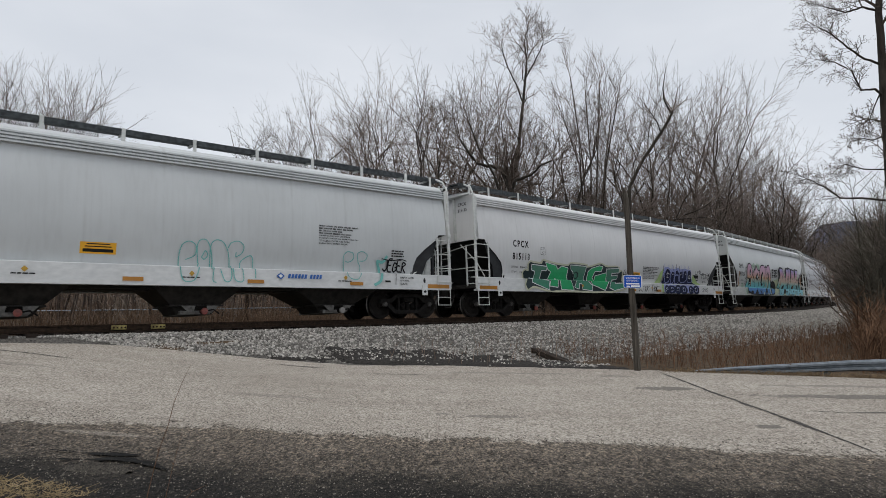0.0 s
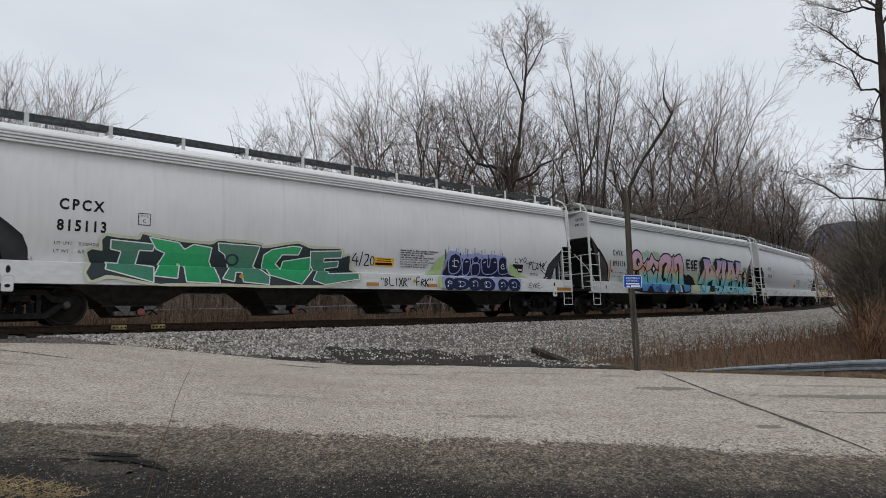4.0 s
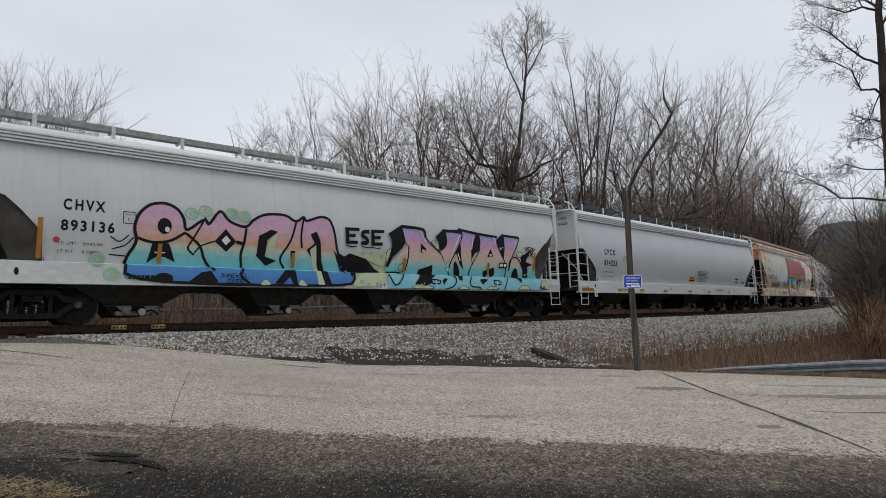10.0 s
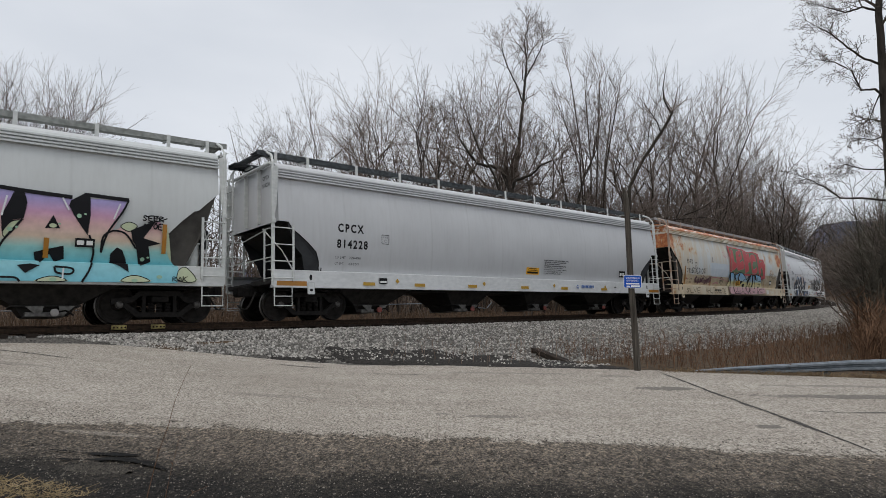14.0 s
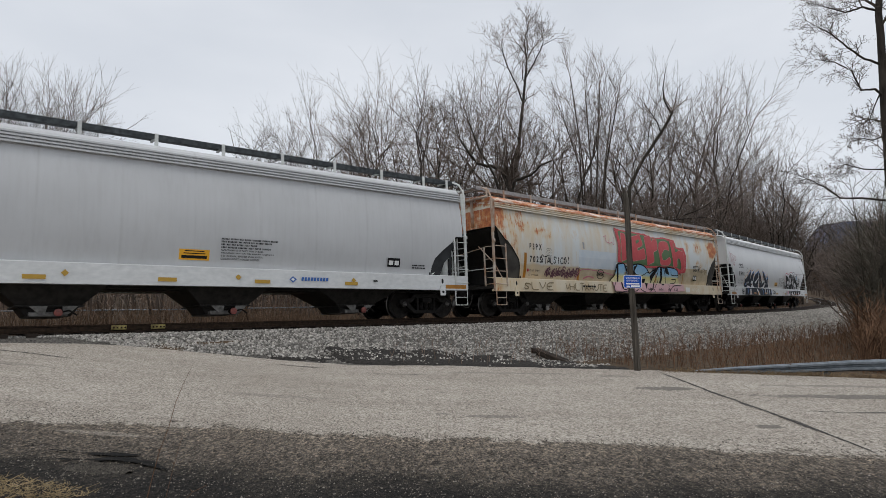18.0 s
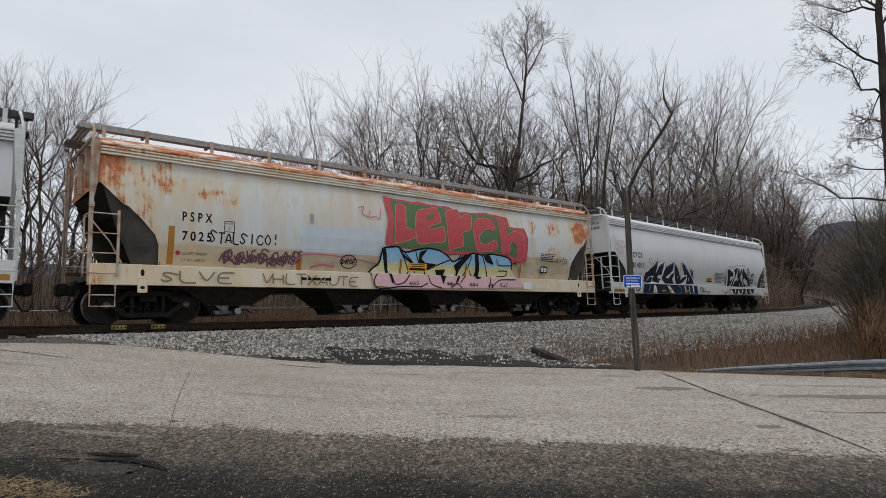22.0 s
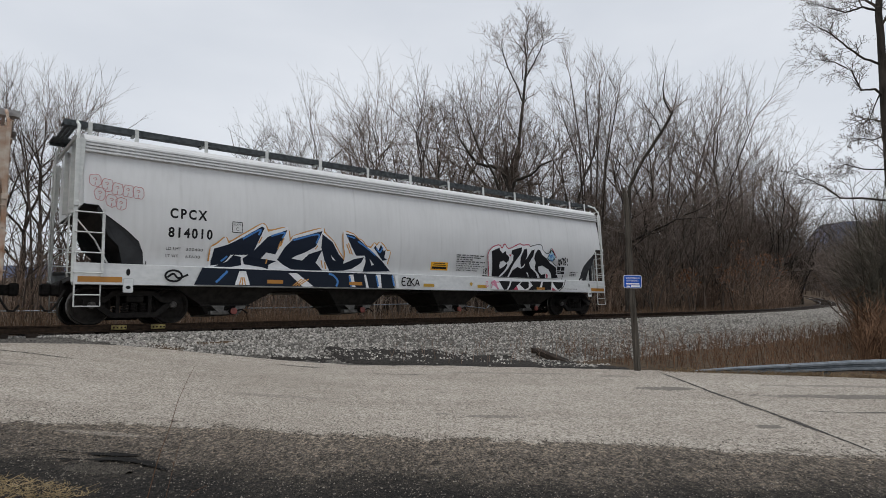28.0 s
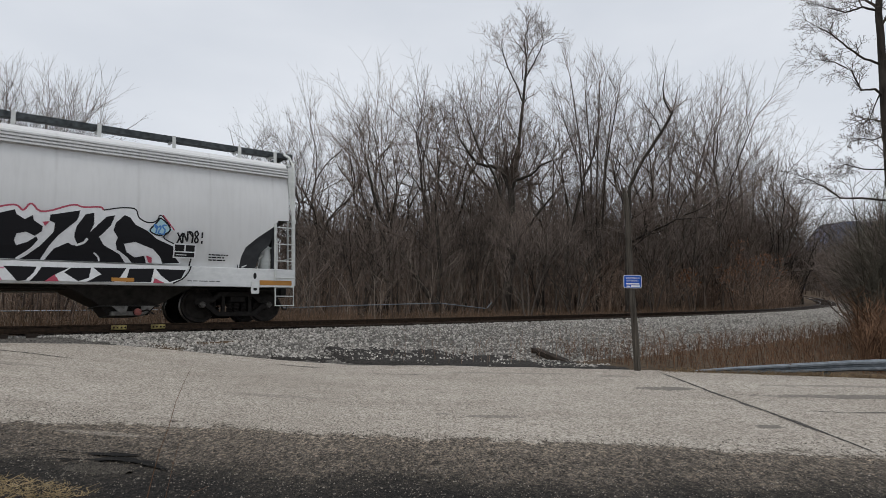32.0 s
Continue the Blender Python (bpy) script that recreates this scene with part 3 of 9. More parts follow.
def bed_z(s, d):
    """Height of the ballast at a place along and across the track."""
    tz = float(np.interp(s, track_s, track_z))
    top = -0.275 + max(-1.6, min(1.6, d)) * CANT
    if abs(d) <= 1.6:
        return tz + top
    if d < 0:
        a = (-d - 1.6) / 2.6
        return tz + top + (-0.66 - top) * min(1.3, a)
    toe = float(np.interp(s, TOE_S, TOE_D))
    low = float(np.interp(s, TOE_S, TOE_Z))
    a = max(0.0, (d - 1.6) / max(0.2, toe - 1.6))
    z = top + (low - top) * min(1.2, a) ** 1.15
    lump = 0.05 * noise.noise((s * 1.7, d * 2.3, 0.0)) + 0.06 * noise.noise((s * 0.4, d * 0.6, 5.0))
    return tz + z + lump * min(1.0, a * 3)


def ballast_bed():
    verts, faces = [], []
    stations = list(np.arange(-120, -18, 2.0)) + list(np.arange(-18, 60, 0.35)) + list(np.arange(60, 180, 1.5))
    w = 19
    for s in stations:
        x, y, tz, h = on_track(s)
        toe = float(np.interp(s, TOE_S, TOE_D))
        across = [-4.6, -3.4, -2.5, -1.6, -0.8, 0.0, 0.8, 1.6] + [1.6 + (toe * 1.1 - 1.6) * k / 11 for k in range(1, 12)]
        for d in across:
            verts.append((x + d * math.sin(h), y - d * math.cos(h), bed_z(s, d)))
    faces = [(i * w + j, i * w + j + 1, (i + 1) * w + j + 1, (i + 1) * w + j) for i in range(len(stations) - 1) for j in range(w - 1)]
    ob = raw("ballast_bed", verts, faces, MAT["ballast"], smooth=True)
    tagged(ob, "grey limestone ballast bed under the curved track", "ballast", kind="structure")


ballast_bed()


def stones():
    """Loose ballast stones on the shoulder of the bed."""
    rng = random.Random(5)
    verts, faces = [], []
    octa = ((1, 0, 0), (0, 1, 0), (-1, 0, 0), (0, -1, 0), (0, 0, 1), (0, 0, -1))
    tri = ((0, 1, 4), (1, 2, 4), (2, 3, 4), (3, 0, 4), (1, 0, 5), (2, 1, 5), (3, 2, 5), (0, 3, 5))
    for i in range(78000):
        s = -17.0 + 90.0 * rng.random() ** 1.8
        toe = float(np.interp(s, TOE_S, TOE_D))
        d = 0.85 + (toe * 1.02 - 0.85) * rng.random()
        if i % 11 == 0:
            d = -0.6 + 1.2 * rng.random()
        x, y, tz, h = on_track(s)
        r = rng.uniform(0.018, 0.047) * (1.0 + max(0.0, s) * 0.013)
        if 0.7 < d < 1.34 and abs((s + 16.27) % 0.54 - 0.27) < 0.13:
            continue
        px, py = x + d * math.sin(h), y - d * math.cos(h)
        if py < float(road_edge(px)) + 0.05:
            continue
        if -2.9 < px < 4.2 and py < float(road_edge(px)) + 0.85 * float(np.interp(px, (-2.9, -1.2, 0.6, 2.0, 3.2, 4.2), (0.6, 1.8, 2.2, 2.0, 1.4, 0.5))) and i % 9:
            continue
        c = Vector((px, py, bed_z(s, d) + r * 0.3))
        k = len(verts)
        q = Euler((rng.uniform(0, 6), rng.uniform(0, 6), rng.uniform(0, 6))).to_matrix()
        for o in octa:
            v = q @ Vector(o) * (r * rng.uniform(0.6, 1.2))
            verts.append((c.x + v.x, c.y + v.y, c.z + v.z))
        faces += [(k + a1, k + b1, k + c1) for a1, b1, c1 in tri]
    ob = raw("ballast_stones", verts, faces, MAT["stone"])
    tagged(ob, "loose pale grey limestone ballast stones beside the rails", "gravel", kind="stuff")


stones()

RAIL_FORM = ((-0.07, -0.178), (0.07, -0.178), (0.07, -0.165), (0.012, -0.15), (0.010, -0.045), (0.036, -0.035), (0.036, -0.006), (0.03, 0.0), (-0.03, 0.0), (-0.036, -0.006), (-0.036, -0.035), (-0.010, -0.045), (-0.012, -0.15), (-0.07, -0.165))


def rail(side, label):
    verts, faces = [], []
    stations = list(np.arange(-130, -16, 2.0)) + list(np.arange(-16, 130, 0.75)) + list(np.arange(130, 182, 2.0))
    k = len(RAIL_FORM)
    for s in stations:
        for a, z in RAIL_FORM:
            verts.append(tuple(beside(s, side + a, z)))
    for i in range(len(stations) - 1):
        for j in range(k):
            faces.append((i * k + j, (i + 1) * k + j, (i + 1) * k + (j + 1) % k, i * k + (j + 1) % k))
    ob = raw("rail", verts, faces, MAT["rail"], railway, label)
    ob.data.materials.append(MAT["railhead"])
    for p in ob.data.polygons:
        if p.index % k == 7:
            p.material_index = 1
    return ob


railway = thing("railway_track", "curved single railway track with rusty rails on dark wooden sleepers", "railway track", kind="structure")
rail(0.75, "rusty outer rail with a polished top")
rail(-0.75, "rusty inner rail with a polished top")


# ---- hopper cars ----
HULL = ((1.42, 1.42), (1.72, 1.495), (2.05, 1.552), (2.4, 1.588), (2.8, 1.60), (3.1, 1.591), (3.4, 1.563), (3.7, 1.52), (4.03, 1.46))
LEDGE = 1.385
SILL_Y = 1.615


def hull_y(z):
    return float(np.interp(z, [a for a, _ in HULL], [b for _, b in HULL]))


def skin(z):
    """Half-width of the car's painted side at height z, sill and hull."""
    if z <= LEDGE:
        return SILL_Y
    if z < 1.42:
        return SILL_Y + (hull_y(1.42) - SILL_Y) * (z - LEDGE) / (1.42 - LEDGE)
    return hull_y(z)


CUTS = (LEDGE, 1.42, 1.72, 2.05, 2.4, 2.8, 3.1, 3.4, 3.7)


SPLIT = {"reflector", "ry", "caution", "orange", "cream", "mint", "word", "p1", "p2", "g1", "g2", "lav", "n", "rose", "lime", "halo", "dark", "red", "grn", "sky", "navy", "faded", "tan", "greyp", "dotred", "white", "panel", "reddot"}
# hand-style strokes for tags, in a unit box
GLYPHS = (
    ((0.0, 0.1), (0.25, 0.9), (0.4, 0.3), (0.15, 0.45), (0.6, 0.6), (0.45, 0.05)),
    ((0.6, 0.8), (0.2, 1.0), (0.0, 0.5), (0.3, 0.2), (0.55, 0.5), (0.25, 0.6)),
    ((0.0, 0.7), (0.3, 0.1), (0.35, 0.95), (0.6, 0.2), (0.2, 0.4)),
    ((0.0, 0.3), (0.2, 1.0), (0.3, 0.0), (0.6, 0.8), (0.4, 0.9)),
    ((0.1, 0.0), (0.0, 0.6), (0.4, 0.9), (0.5, 0.4), (0.1, 0.3), (0.65, 0.1)),
    ((-0.1, 0.55), (0.65, 0.75), (0.3, 1.0), (0.35, 0.0), (0.55, 0.25)),
    ((0.05, 0.9), (0.15, 0.1), (0.5, 0.3), (0.3, 0.85), (0.6, 1.0)),
)


# strokes of hand-drawn capitals on a grid of four by four
CAPITALS = {
    "A": ("00 24 40", "11 31"), "B": ("00 04 33 12 31 00",), "C": ("43 24 02 10 30 41",), "E": ("44 04 00 40", "02 32"), "F": ("44 04 00", "02 32"),
    "G": ("43 14 01 20 41 42 22",), "I": ("20 24",), "J": ("44 41 20 01",), "K": ("00 04", "44 02 40"), "L": ("04 00 40",), "N": ("00 04 40 44",),
    "O": ("24 02 20 42 24",), "P": ("00 04 43 02",), "R": ("00 04 43 02 40",), "S": ("43 14 03 31 10 01",), "T": ("04 44", "24 20"), "U": ("04 01 20 41 44",),
    "V": ("04 20 44",), "X": ("04 40", "00 44"), "Y": ("04 22 44", "22 20"), "Z": ("04 44 00 40",), "D": ("00 04 42 00",), "!": ("24 22", "20 21"), ".": ("20 21",),
    "9": ("42 04 24 43 30",), "8": ("24 03 41 20 01 43 24",), "4": ("34 02 42", "33 30"), "0": ("24 02 20 42 24",), "2": ("03 24 33 00 40",), "1": ("13 24 20",), "5": ("44 04 03 32 20 00",), "'": ("14 13", "34 33"), "H": ("00 04", "40 44", "02 42"),
}


def soften(pts, closed=True, f=0.18):
    """Rounds the corners of a drawn line a little, as a spray can does."""
    out = []
    k = len(pts)
    for i in range(k):
        if not closed and i in (0, k - 1):
            out.append(tuple(pts[i]))
            continue
        p, a, b = Vector(pts[i]), Vector(pts[i - 1]), Vector(pts[(i + 1) % k])
        out += [tuple(p.lerp(a, f)), tuple(p.lerp(b, f))]
    return out


def shaky(pts, seed, amp=0.02, step=0.22):
    """A hand-drawn edge: the outline with small uneven swings."""
    out = []
    for i in range(len(pts)):
        a, b = Vector(pts[i]), Vector(pts[(i + 1) % len(pts)])
        n = max(1, int((b - a).length / step))
        for j in range(n):
            p = a.lerp(b, j / n)
            out.append((p.x + amp * noise.noise((p.x * 4, p.y * 4, seed)), p.y + amp * noise.noise((p.x * 4, p.y * 4, seed + 7.0))))
    return out


class Coat:
    """Flat painted shapes that follow the side of one car, each laid a hair over the one before."""

    def __init__(self, car):
        self.car = car
        self.lift = 0.003
        self.layers = {}
        self.count = 0
        self.held = None
        self.along = 0.0

    def bm(self, key):
        if self.held is not None:
            return self.held
        if key in SPLIT:
            self.count += 1
            key = (key, self.count)
        if key not in self.layers:
            self.layers[key] = bmesh.new()
        return self.layers[key]

    def poly(self, key, pts, lift=None):
        self.lift += 0.00016
        tmp = bmesh.new()
        f = tmp.faces.new([tmp.verts.new((x, 0.0, z)) for x, z in pts])
        tmp.normal_update()
        bmesh.ops.triangulate(tmp, faces=[f], quad_method="FIXED", ngon_method="EAR_CLIP")
        lo, hi = min(p[1] for p in pts), max(p[1] for p in pts)
        for c in CUTS:
            if lo < c < hi:
                bmesh.ops.bisect_plane(tmp, geom=tmp.verts[:] + tmp.edges[:] + tmp.faces[:], plane_co=(0, 0, c), plane_no=(0, 0, 1))
        tmp.normal_update()
        out = self.bm(key)
        index = {}
        for v in tmp.verts:
            index[v] = out.verts.new((v.co.x + self.along, -(skin(v.co.z) + self.lift), v.co.z))
        for f in tmp.faces:
            vs = [index[v] for v in f.verts]
            out.faces.new(vs if f.normal.y < 0 else vs[::-1])
        tmp.free()

    def line(self, key, pts, w, closed=False):
        """A brush line of width w through the points, drawn in short mitred quads."""
        if len(pts) > 2:
            pts = soften(pts, closed, 0.22)
            if w < 0.12:
                pts = soften(pts, closed, 0.25)
        k = len(pts)
        left, right = [], []
        for i in range(k):
            p = Vector(pts[i])
            a = Vector(pts[(i - 1) % k]) if closed or i else p
            b = Vector(pts[(i + 1) % k]) if closed or i < k - 1 else p
            d1 = (p - a).normalized() if (p - a).length > 1e-6 else (b - p).normalized()
            d2 = (b - p).normalized() if (b - p).length > 1e-6 else d1
            d = (d1 + d2)
            d = d.normalized() if d.length > 0.2 else d1
            n = Vector((-d.y, d.x))
            c = max(0.5, abs(n.dot(Vector((-d1.y, d1.x)))))
            left.append(tuple(p + n * (w / 2 / c)))
            right.append(tuple(p - n * (w / 2 / c)))
        self.held = self.bm(key)
        for i in range(k if closed else k - 1):
            j = (i + 1) % k
            quad = [left[i], right[i], right[j], left[j]]
            zs = [q[1] for q in quad]
            if not any(min(zs) < cz < max(zs) for cz in CUTS):
                self.lift += 0.00016
                out = self.bm(key)
                f = out.faces.new([out.verts.new((x + self.along, -(skin(z) + self.lift), z)) for x, z in quad])
                f.normal_update()
                if f.normal.y > 0:
                    f.normal_flip()
                self.lift -= 0.00016 * (0.5 if i % 2 else 1.0) if i else 0.0
                continue
            try:
                self.poly(key, quad)
            except ValueError:
                pass
            self.lift -= 0.00016 * (0.5 if i % 2 else 1.0) if i else 0.0
        self.held = None
        self.lift += 0.0002

    def round(self, key, x, z, rx, rz, n=14):
        self.poly(key, [(x + rx * math.cos(2 * math.pi * i / n), z + rz * math.sin(2 * math.pi * i / n)) for i in range(n)])

    def ring(self, key, x, z, rx, rz, w, n=14):
        self.line(key, [(x + rx * math.cos(2 * math.pi * i / n), z + rz * math.sin(2 * math.pi * i / n)) for i in range(n)], w, True)

    def rect(self, key, x0, x1, z0, z1):
        self.poly(key, [(x0, z0), (x1, z0), (x1, z1), (x0, z1)])

    def bars(self, key, x0, x1, z0, z1, rows, seed, fill=0.5):
        """Lines of writing too small to read, as word-long bars."""
        rng = random.Random(seed)
        step = (z1 - z0) / rows
        for r in range(rows):
            x = x0
            end = x1 - rng.random() * 0.3 * (x1 - x0)
            while x < end:
                w = rng.uniform(0.08, 0.3) * (x1 - x0)
                self.rect(key, x, min(x + w, x1), z1 - (r + 0.5 + fill / 2) * step, z1 - (r + 0.5 - fill / 2) * step)
                x += w + 0.035 * (x1 - x0)

    def letters(self, key, body, x, z, height, width, bold=0.0, gap=1.12):
        """Stencilled characters, set to that height and overall width."""
        cu = bpy.data.curves.new("lettering", "FONT")
        cu.body = body
        cu.size = 1.0
        cu.offset = bold
        cu.resolution_u = 3
        cu.space_character = gap
        ob = bpy.data.objects.new("lettering", cu)
        scene.collection.objects.link(ob)
        me = bpy.data.meshes.new_from_object(ob.evaluated_get(bpy.context.evaluated_depsgraph_get()))
        bpy.data.objects.remove(ob)
        co = [v.co for v in me.vertices]
        x0, x1 = min(c.x for c in co), max(c.x for c in co)
        y0, y1 = min(c.y for c in co), max(c.y for c in co)
        self.lift += 0.0002
        out = self.bm(key)
        vs = []
        for c in co:
            zz = z + (c.y - y0) / (y1 - y0) * height
            vs.append(out.verts.new((x + self.along + (c.x - x0) / (x1 - x0) * width, -(skin(zz) + self.lift), zz)))
        for p in me.polygons:
            try:
                out.faces.new([vs[i] for i in p.vertices])
            except ValueError:
                pass
        bpy.data.meshes.remove(me)

    def tag(self, key, x, z, w, hgt, count, seed, width=0.03):
        """A fast hand-style tag of that many strokes-letters."""
        rng = random.Random(seed)
        step = w / count
        for i in range(count):
            g = GLYPHS[rng.randrange(len(GLYPHS))]
            k = rng.uniform(0.8, 1.15)
            dz = rng.uniform(-0.1, 0.1) * hgt
            self.line(key, [(x + i * step + a * step * 1.35, z + dz + b * hgt * k) for a, b in g], width)

    def scrawl(self, key, body, x, z, w, hgt, width, seed):
        """Words in quick spray-can capitals, stroke by stroke."""
        rng = random.Random(seed)
        step = w / len(body)
        for i, ch in enumerate(body):
            k, dz, lean = rng.uniform(0.9, 1.15), rng.uniform(-0.06, 0.06) * hgt, rng.uniform(-0.05, 0.18)
            for stroke in CAPITALS.get(ch, ()):
                pts = [(int(q[0]) / 4.0, int(q[1]) / 4.0) for q in stroke.split()]
                self.line(key, [(x + i * step + (a * 0.86 + b * lean) * step, z + dz + b * hgt * k) for a, b in pts], width)

    def bubble(self, key, x, z, w, hgt, seed, width=0.03):
        """The outline of one rounded bubble letter."""
        rng = random.Random(seed)
        n = 16
        pts = []
        for i in range(n):
            t = 2 * math.pi * i / n
            r = 1 + rng.uniform(-0.13, 0.13)
            pts.append((x + w * (0.5 + 0.5 * r * math.copysign(abs(math.cos(t)) ** 0.7, math.cos(t))), z + hgt * (0.5 + 0.5 * r * math.copysign(abs(math.sin(t)) ** 0.7, math.sin(t)))))
        self.line(key, pts, width, True)
        self.line(key, [(x + w * 0.3, z + hgt * 0.62), (x + w * 0.5, z + hgt * 0.75), (x + w * 0.65, z + hgt * 0.6), (x + w * 0.42, z + hgt * 0.5)], width)
        self.line(key, [(x + w * 0.45, z + hgt * 0.1), (x + w * 0.5, z + hgt * 0.35)], width)

    def end_letters(self, body, y, z, height, width, x):
        """Small marks on the leading end bulkhead."""
        n0 = len(self.bm("stencil").verts)
        out = self.bm("stencil")
        self.letters("stencil", body, 0, z, height, width, 0.02)
        out.verts.ensure_lookup_table()
        for v in out.verts[n0:]:
            v.co = Vector((x, y - v.co.x, v.co.z))

    def done(self, names):
        """names: key -> (part name, material, label)."""
        for key, bm in self.layers.items():
            single = isinstance(key, tuple)
            name, material, label = names[key[0] if single else key]
            if (key[0] if single else key) != "word":
                bmesh.ops.remove_doubles(bm, verts=bm.verts[:], dist=0.003)
            ob = part(name, bm, material, self.car, label)
            if not single or key[0] == "word":
                tagged(ob, kind="stuff")


SLOPE_NEW = ((1.50, 1.42), (1.47, 1.70), (1.36, 1.97), (1.07, 2.23), (0.74, 2.47), (0.58, 2.58), (0.46, 2.76), (0.15, 2.77))
SLOPE_OLD = ((1.53, 1.42), (1.52, 1.60), (1.50, 1.92), (1.41, 2.15), (1.08, 2.52), (0.78, 2.80), (0.66, 2.84), (0.19, 3.30), (0.15, 3.33))


def hull_mesh(car, h, slope, paint, roof_paint):
    """The rounded body: side plates with swept-up lower corners and end bulkheads; black slope sheets below."""
    ends = [(h - o, z) for o, z in slope]
    stations = [(-x, z) for x, z in ends[::-1]] + [(x, 1.42) for x in np.linspace(-(h - 2.0), h - 2.0, 9)] + ends
    bm = bmesh.new()
    rows = []
    levels = [z for z, _ in HULL]
    for x, zb in stations:
        zs = [max(z, zb) for z in levels]
        rows.append([[bm.verts.new((x, sgn * hull_y(z), z)) for z in zs] for sgn in (-1, 1)])
    for side in (0, 1):
        for a, b in zip(rows, rows[1:]):
            for i in range(len(levels) - 1):
                quad = (a[side][i], b[side][i], b[side][i + 1], a[side][i + 1])
                bm.faces.new(quad if side == 0 else quad[::-1])
    bmesh.ops.remove_doubles(bm, verts=bm.verts[:], dist=0.0005)
    part("hull", bm, paint, car, smooth=True)
    zb = slope[-1][1]
    for sx in (-1, 1):
        bm = bmesh.new()
        x = sx * (h - 0.155)
        zs = [zb] + [z for z in levels if z > zb + 0.02]
        loop = [bm.verts.new((x, -hull_y(z), z)) for z in zs] + [bm.verts.new((x, hull_y(z), z)) for z in zs[::-1]]
        bm.faces.new(loop if sx < 0 else loop[::-1])
        part("end_bulkhead", bm, paint, car)
    # roof: sloped edge panels and a flat middle
    bm = bmesh.new()
    prof = ((-1.50, 4.03), (-1.465, 4.29), (-1.40, 4.40), (-1.27, 4.50), (-1.0, 4.56), (-0.5, 4.59), (0.0, 4.60), (0.5, 4.59), (1.0, 4.56), (1.27, 4.50), (1.40, 4.40), (1.465, 4.29), (1.50, 4.03))
    xe = h - 0.15
    a = [bm.verts.new((-xe, y, z)) for y, z in prof]
    b = [bm.verts.new((xe, y, z)) for y, z in prof]
    for i in range(len(prof) - 1):
        bm.faces.new((a[i], b[i], b[i + 1], a[i + 1]))
    bm.faces.new(a[::-1])
    bm.faces.new(b)
    part("roof", bm, roof_paint, car, smooth=False)
    # black slope sheets under each end
    for sx in (-1, 1):
        bm = bmesh.new()
        prev = None
        for x, z in ends:
            y = hull_y(z) - 0.012
            row = [bm.verts.new((sx * (x - 0.004), -y, z)), bm.verts.new((sx * (x - 0.03), 0, z - 0.10)), bm.verts.new((sx * (x - 0.004), y, z))]
            if prev:
                for i in range(2):
                    bm.faces.new((prev[i], row[i], row[i + 1], prev[i + 1]))
            prev = row
        xb = sx * (h - 1.55)
        low = [bm.verts.new((xb, -1.40, 1.2)), bm.verts.new((xb, 1.40, 1.2)), bm.verts.new((xb, 1.5, 1.5)), bm.verts.new((xb, -1.5, 1.5))]
        bm.faces.new(low)
        part("slope_sheet", bm, MAT["slope"], car, "black underside of the sloping hopper end")
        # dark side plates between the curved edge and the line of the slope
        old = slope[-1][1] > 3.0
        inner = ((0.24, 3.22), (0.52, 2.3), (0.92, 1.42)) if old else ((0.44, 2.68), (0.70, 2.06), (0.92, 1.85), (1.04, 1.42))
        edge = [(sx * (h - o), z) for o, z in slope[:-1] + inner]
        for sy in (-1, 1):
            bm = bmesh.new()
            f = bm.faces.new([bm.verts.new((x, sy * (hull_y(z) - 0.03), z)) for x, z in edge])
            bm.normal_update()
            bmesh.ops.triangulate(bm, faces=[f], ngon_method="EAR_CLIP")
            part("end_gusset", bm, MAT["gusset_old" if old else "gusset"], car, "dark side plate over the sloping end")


def wheel_mesh():
    bm = bmesh.new()
    prof = ((0.06, -0.09), (0.11, -0.09), (0.13, -0.045), (0.34, -0.02), (0.40, -0.065), (0.448, -0.07), (0.457, 0.05), (0.487, 0.062), (0.487, 0.078), (0.40, 0.078), (0.36, 0.03), (0.12, 0.06), (0.06, 0.06))
    for sgn in (-1, 1):
        lathe(bm, [(r, sgn * (a + 0.735) if sgn > 0 else -(a * -1 + 0.735)) for r, a in prof] if sgn > 0 else [(r, -(0.735 - a)) for r, a in prof], 28, Matrix.Identity(4))
    lathe(bm, ((0.075, -1.0), (0.075, 1.0)), 10, Matrix.Identity(4))
    for sgn in (-1, 1):
        for k in range(3):
            t = 2 * math.pi * k / 3
            box(bm, 0.045 * math.cos(t) - 0.014, 0.045 * math.cos(t) + 0.014, sgn * 1.10 - 0.03, sgn * 1.10 + 0.03, 0.045 * math.sin(t) - 0.014, 0.045 * math.sin(t) + 0.014)
        lathe(bm, ((0.088, sgn * 1.0), (0.088, sgn * 1.07), (0.07, sgn * 1.10)) if sgn > 0 else ((0.07, sgn * 1.10), (0.088, sgn * 1.07), (0.088, sgn * 1.0)), 14, Matrix.Identity(4))
    bm.normal_update()
    bmesh.ops.recalc_face_normals(bm, faces=bm.faces[:])
    me = bpy.data.meshes.new("wheelset")
    bm.to_mesh(me)
    bm.free()
    me.materials.append(MAT["wheel"])
    me.materials.append(MAT["axle_end"])
    me.materials.append(MAT["tread"])
    for p in me.polygons:
        if abs(p.center.y) > 1.0:
            p.material_index = 1
        elif math.hypot(p.center.x, p.center.z) > 0.44:
            p.material_index = 2
    return me


WHEEL = wheel_mesh()
WB = 0.915
TOP_CHORD = ((-1.10, 0.47), (-1.10, 0.60), (-0.62, 0.66), (-0.48, 0.80), (0.48, 0.80), (0.62, 0.66), (1.10, 0.60), (1.10, 0.47), (0.62, 0.52), (0.44, 0.68), (-0.44, 0.68), (-0.62, 0.52))
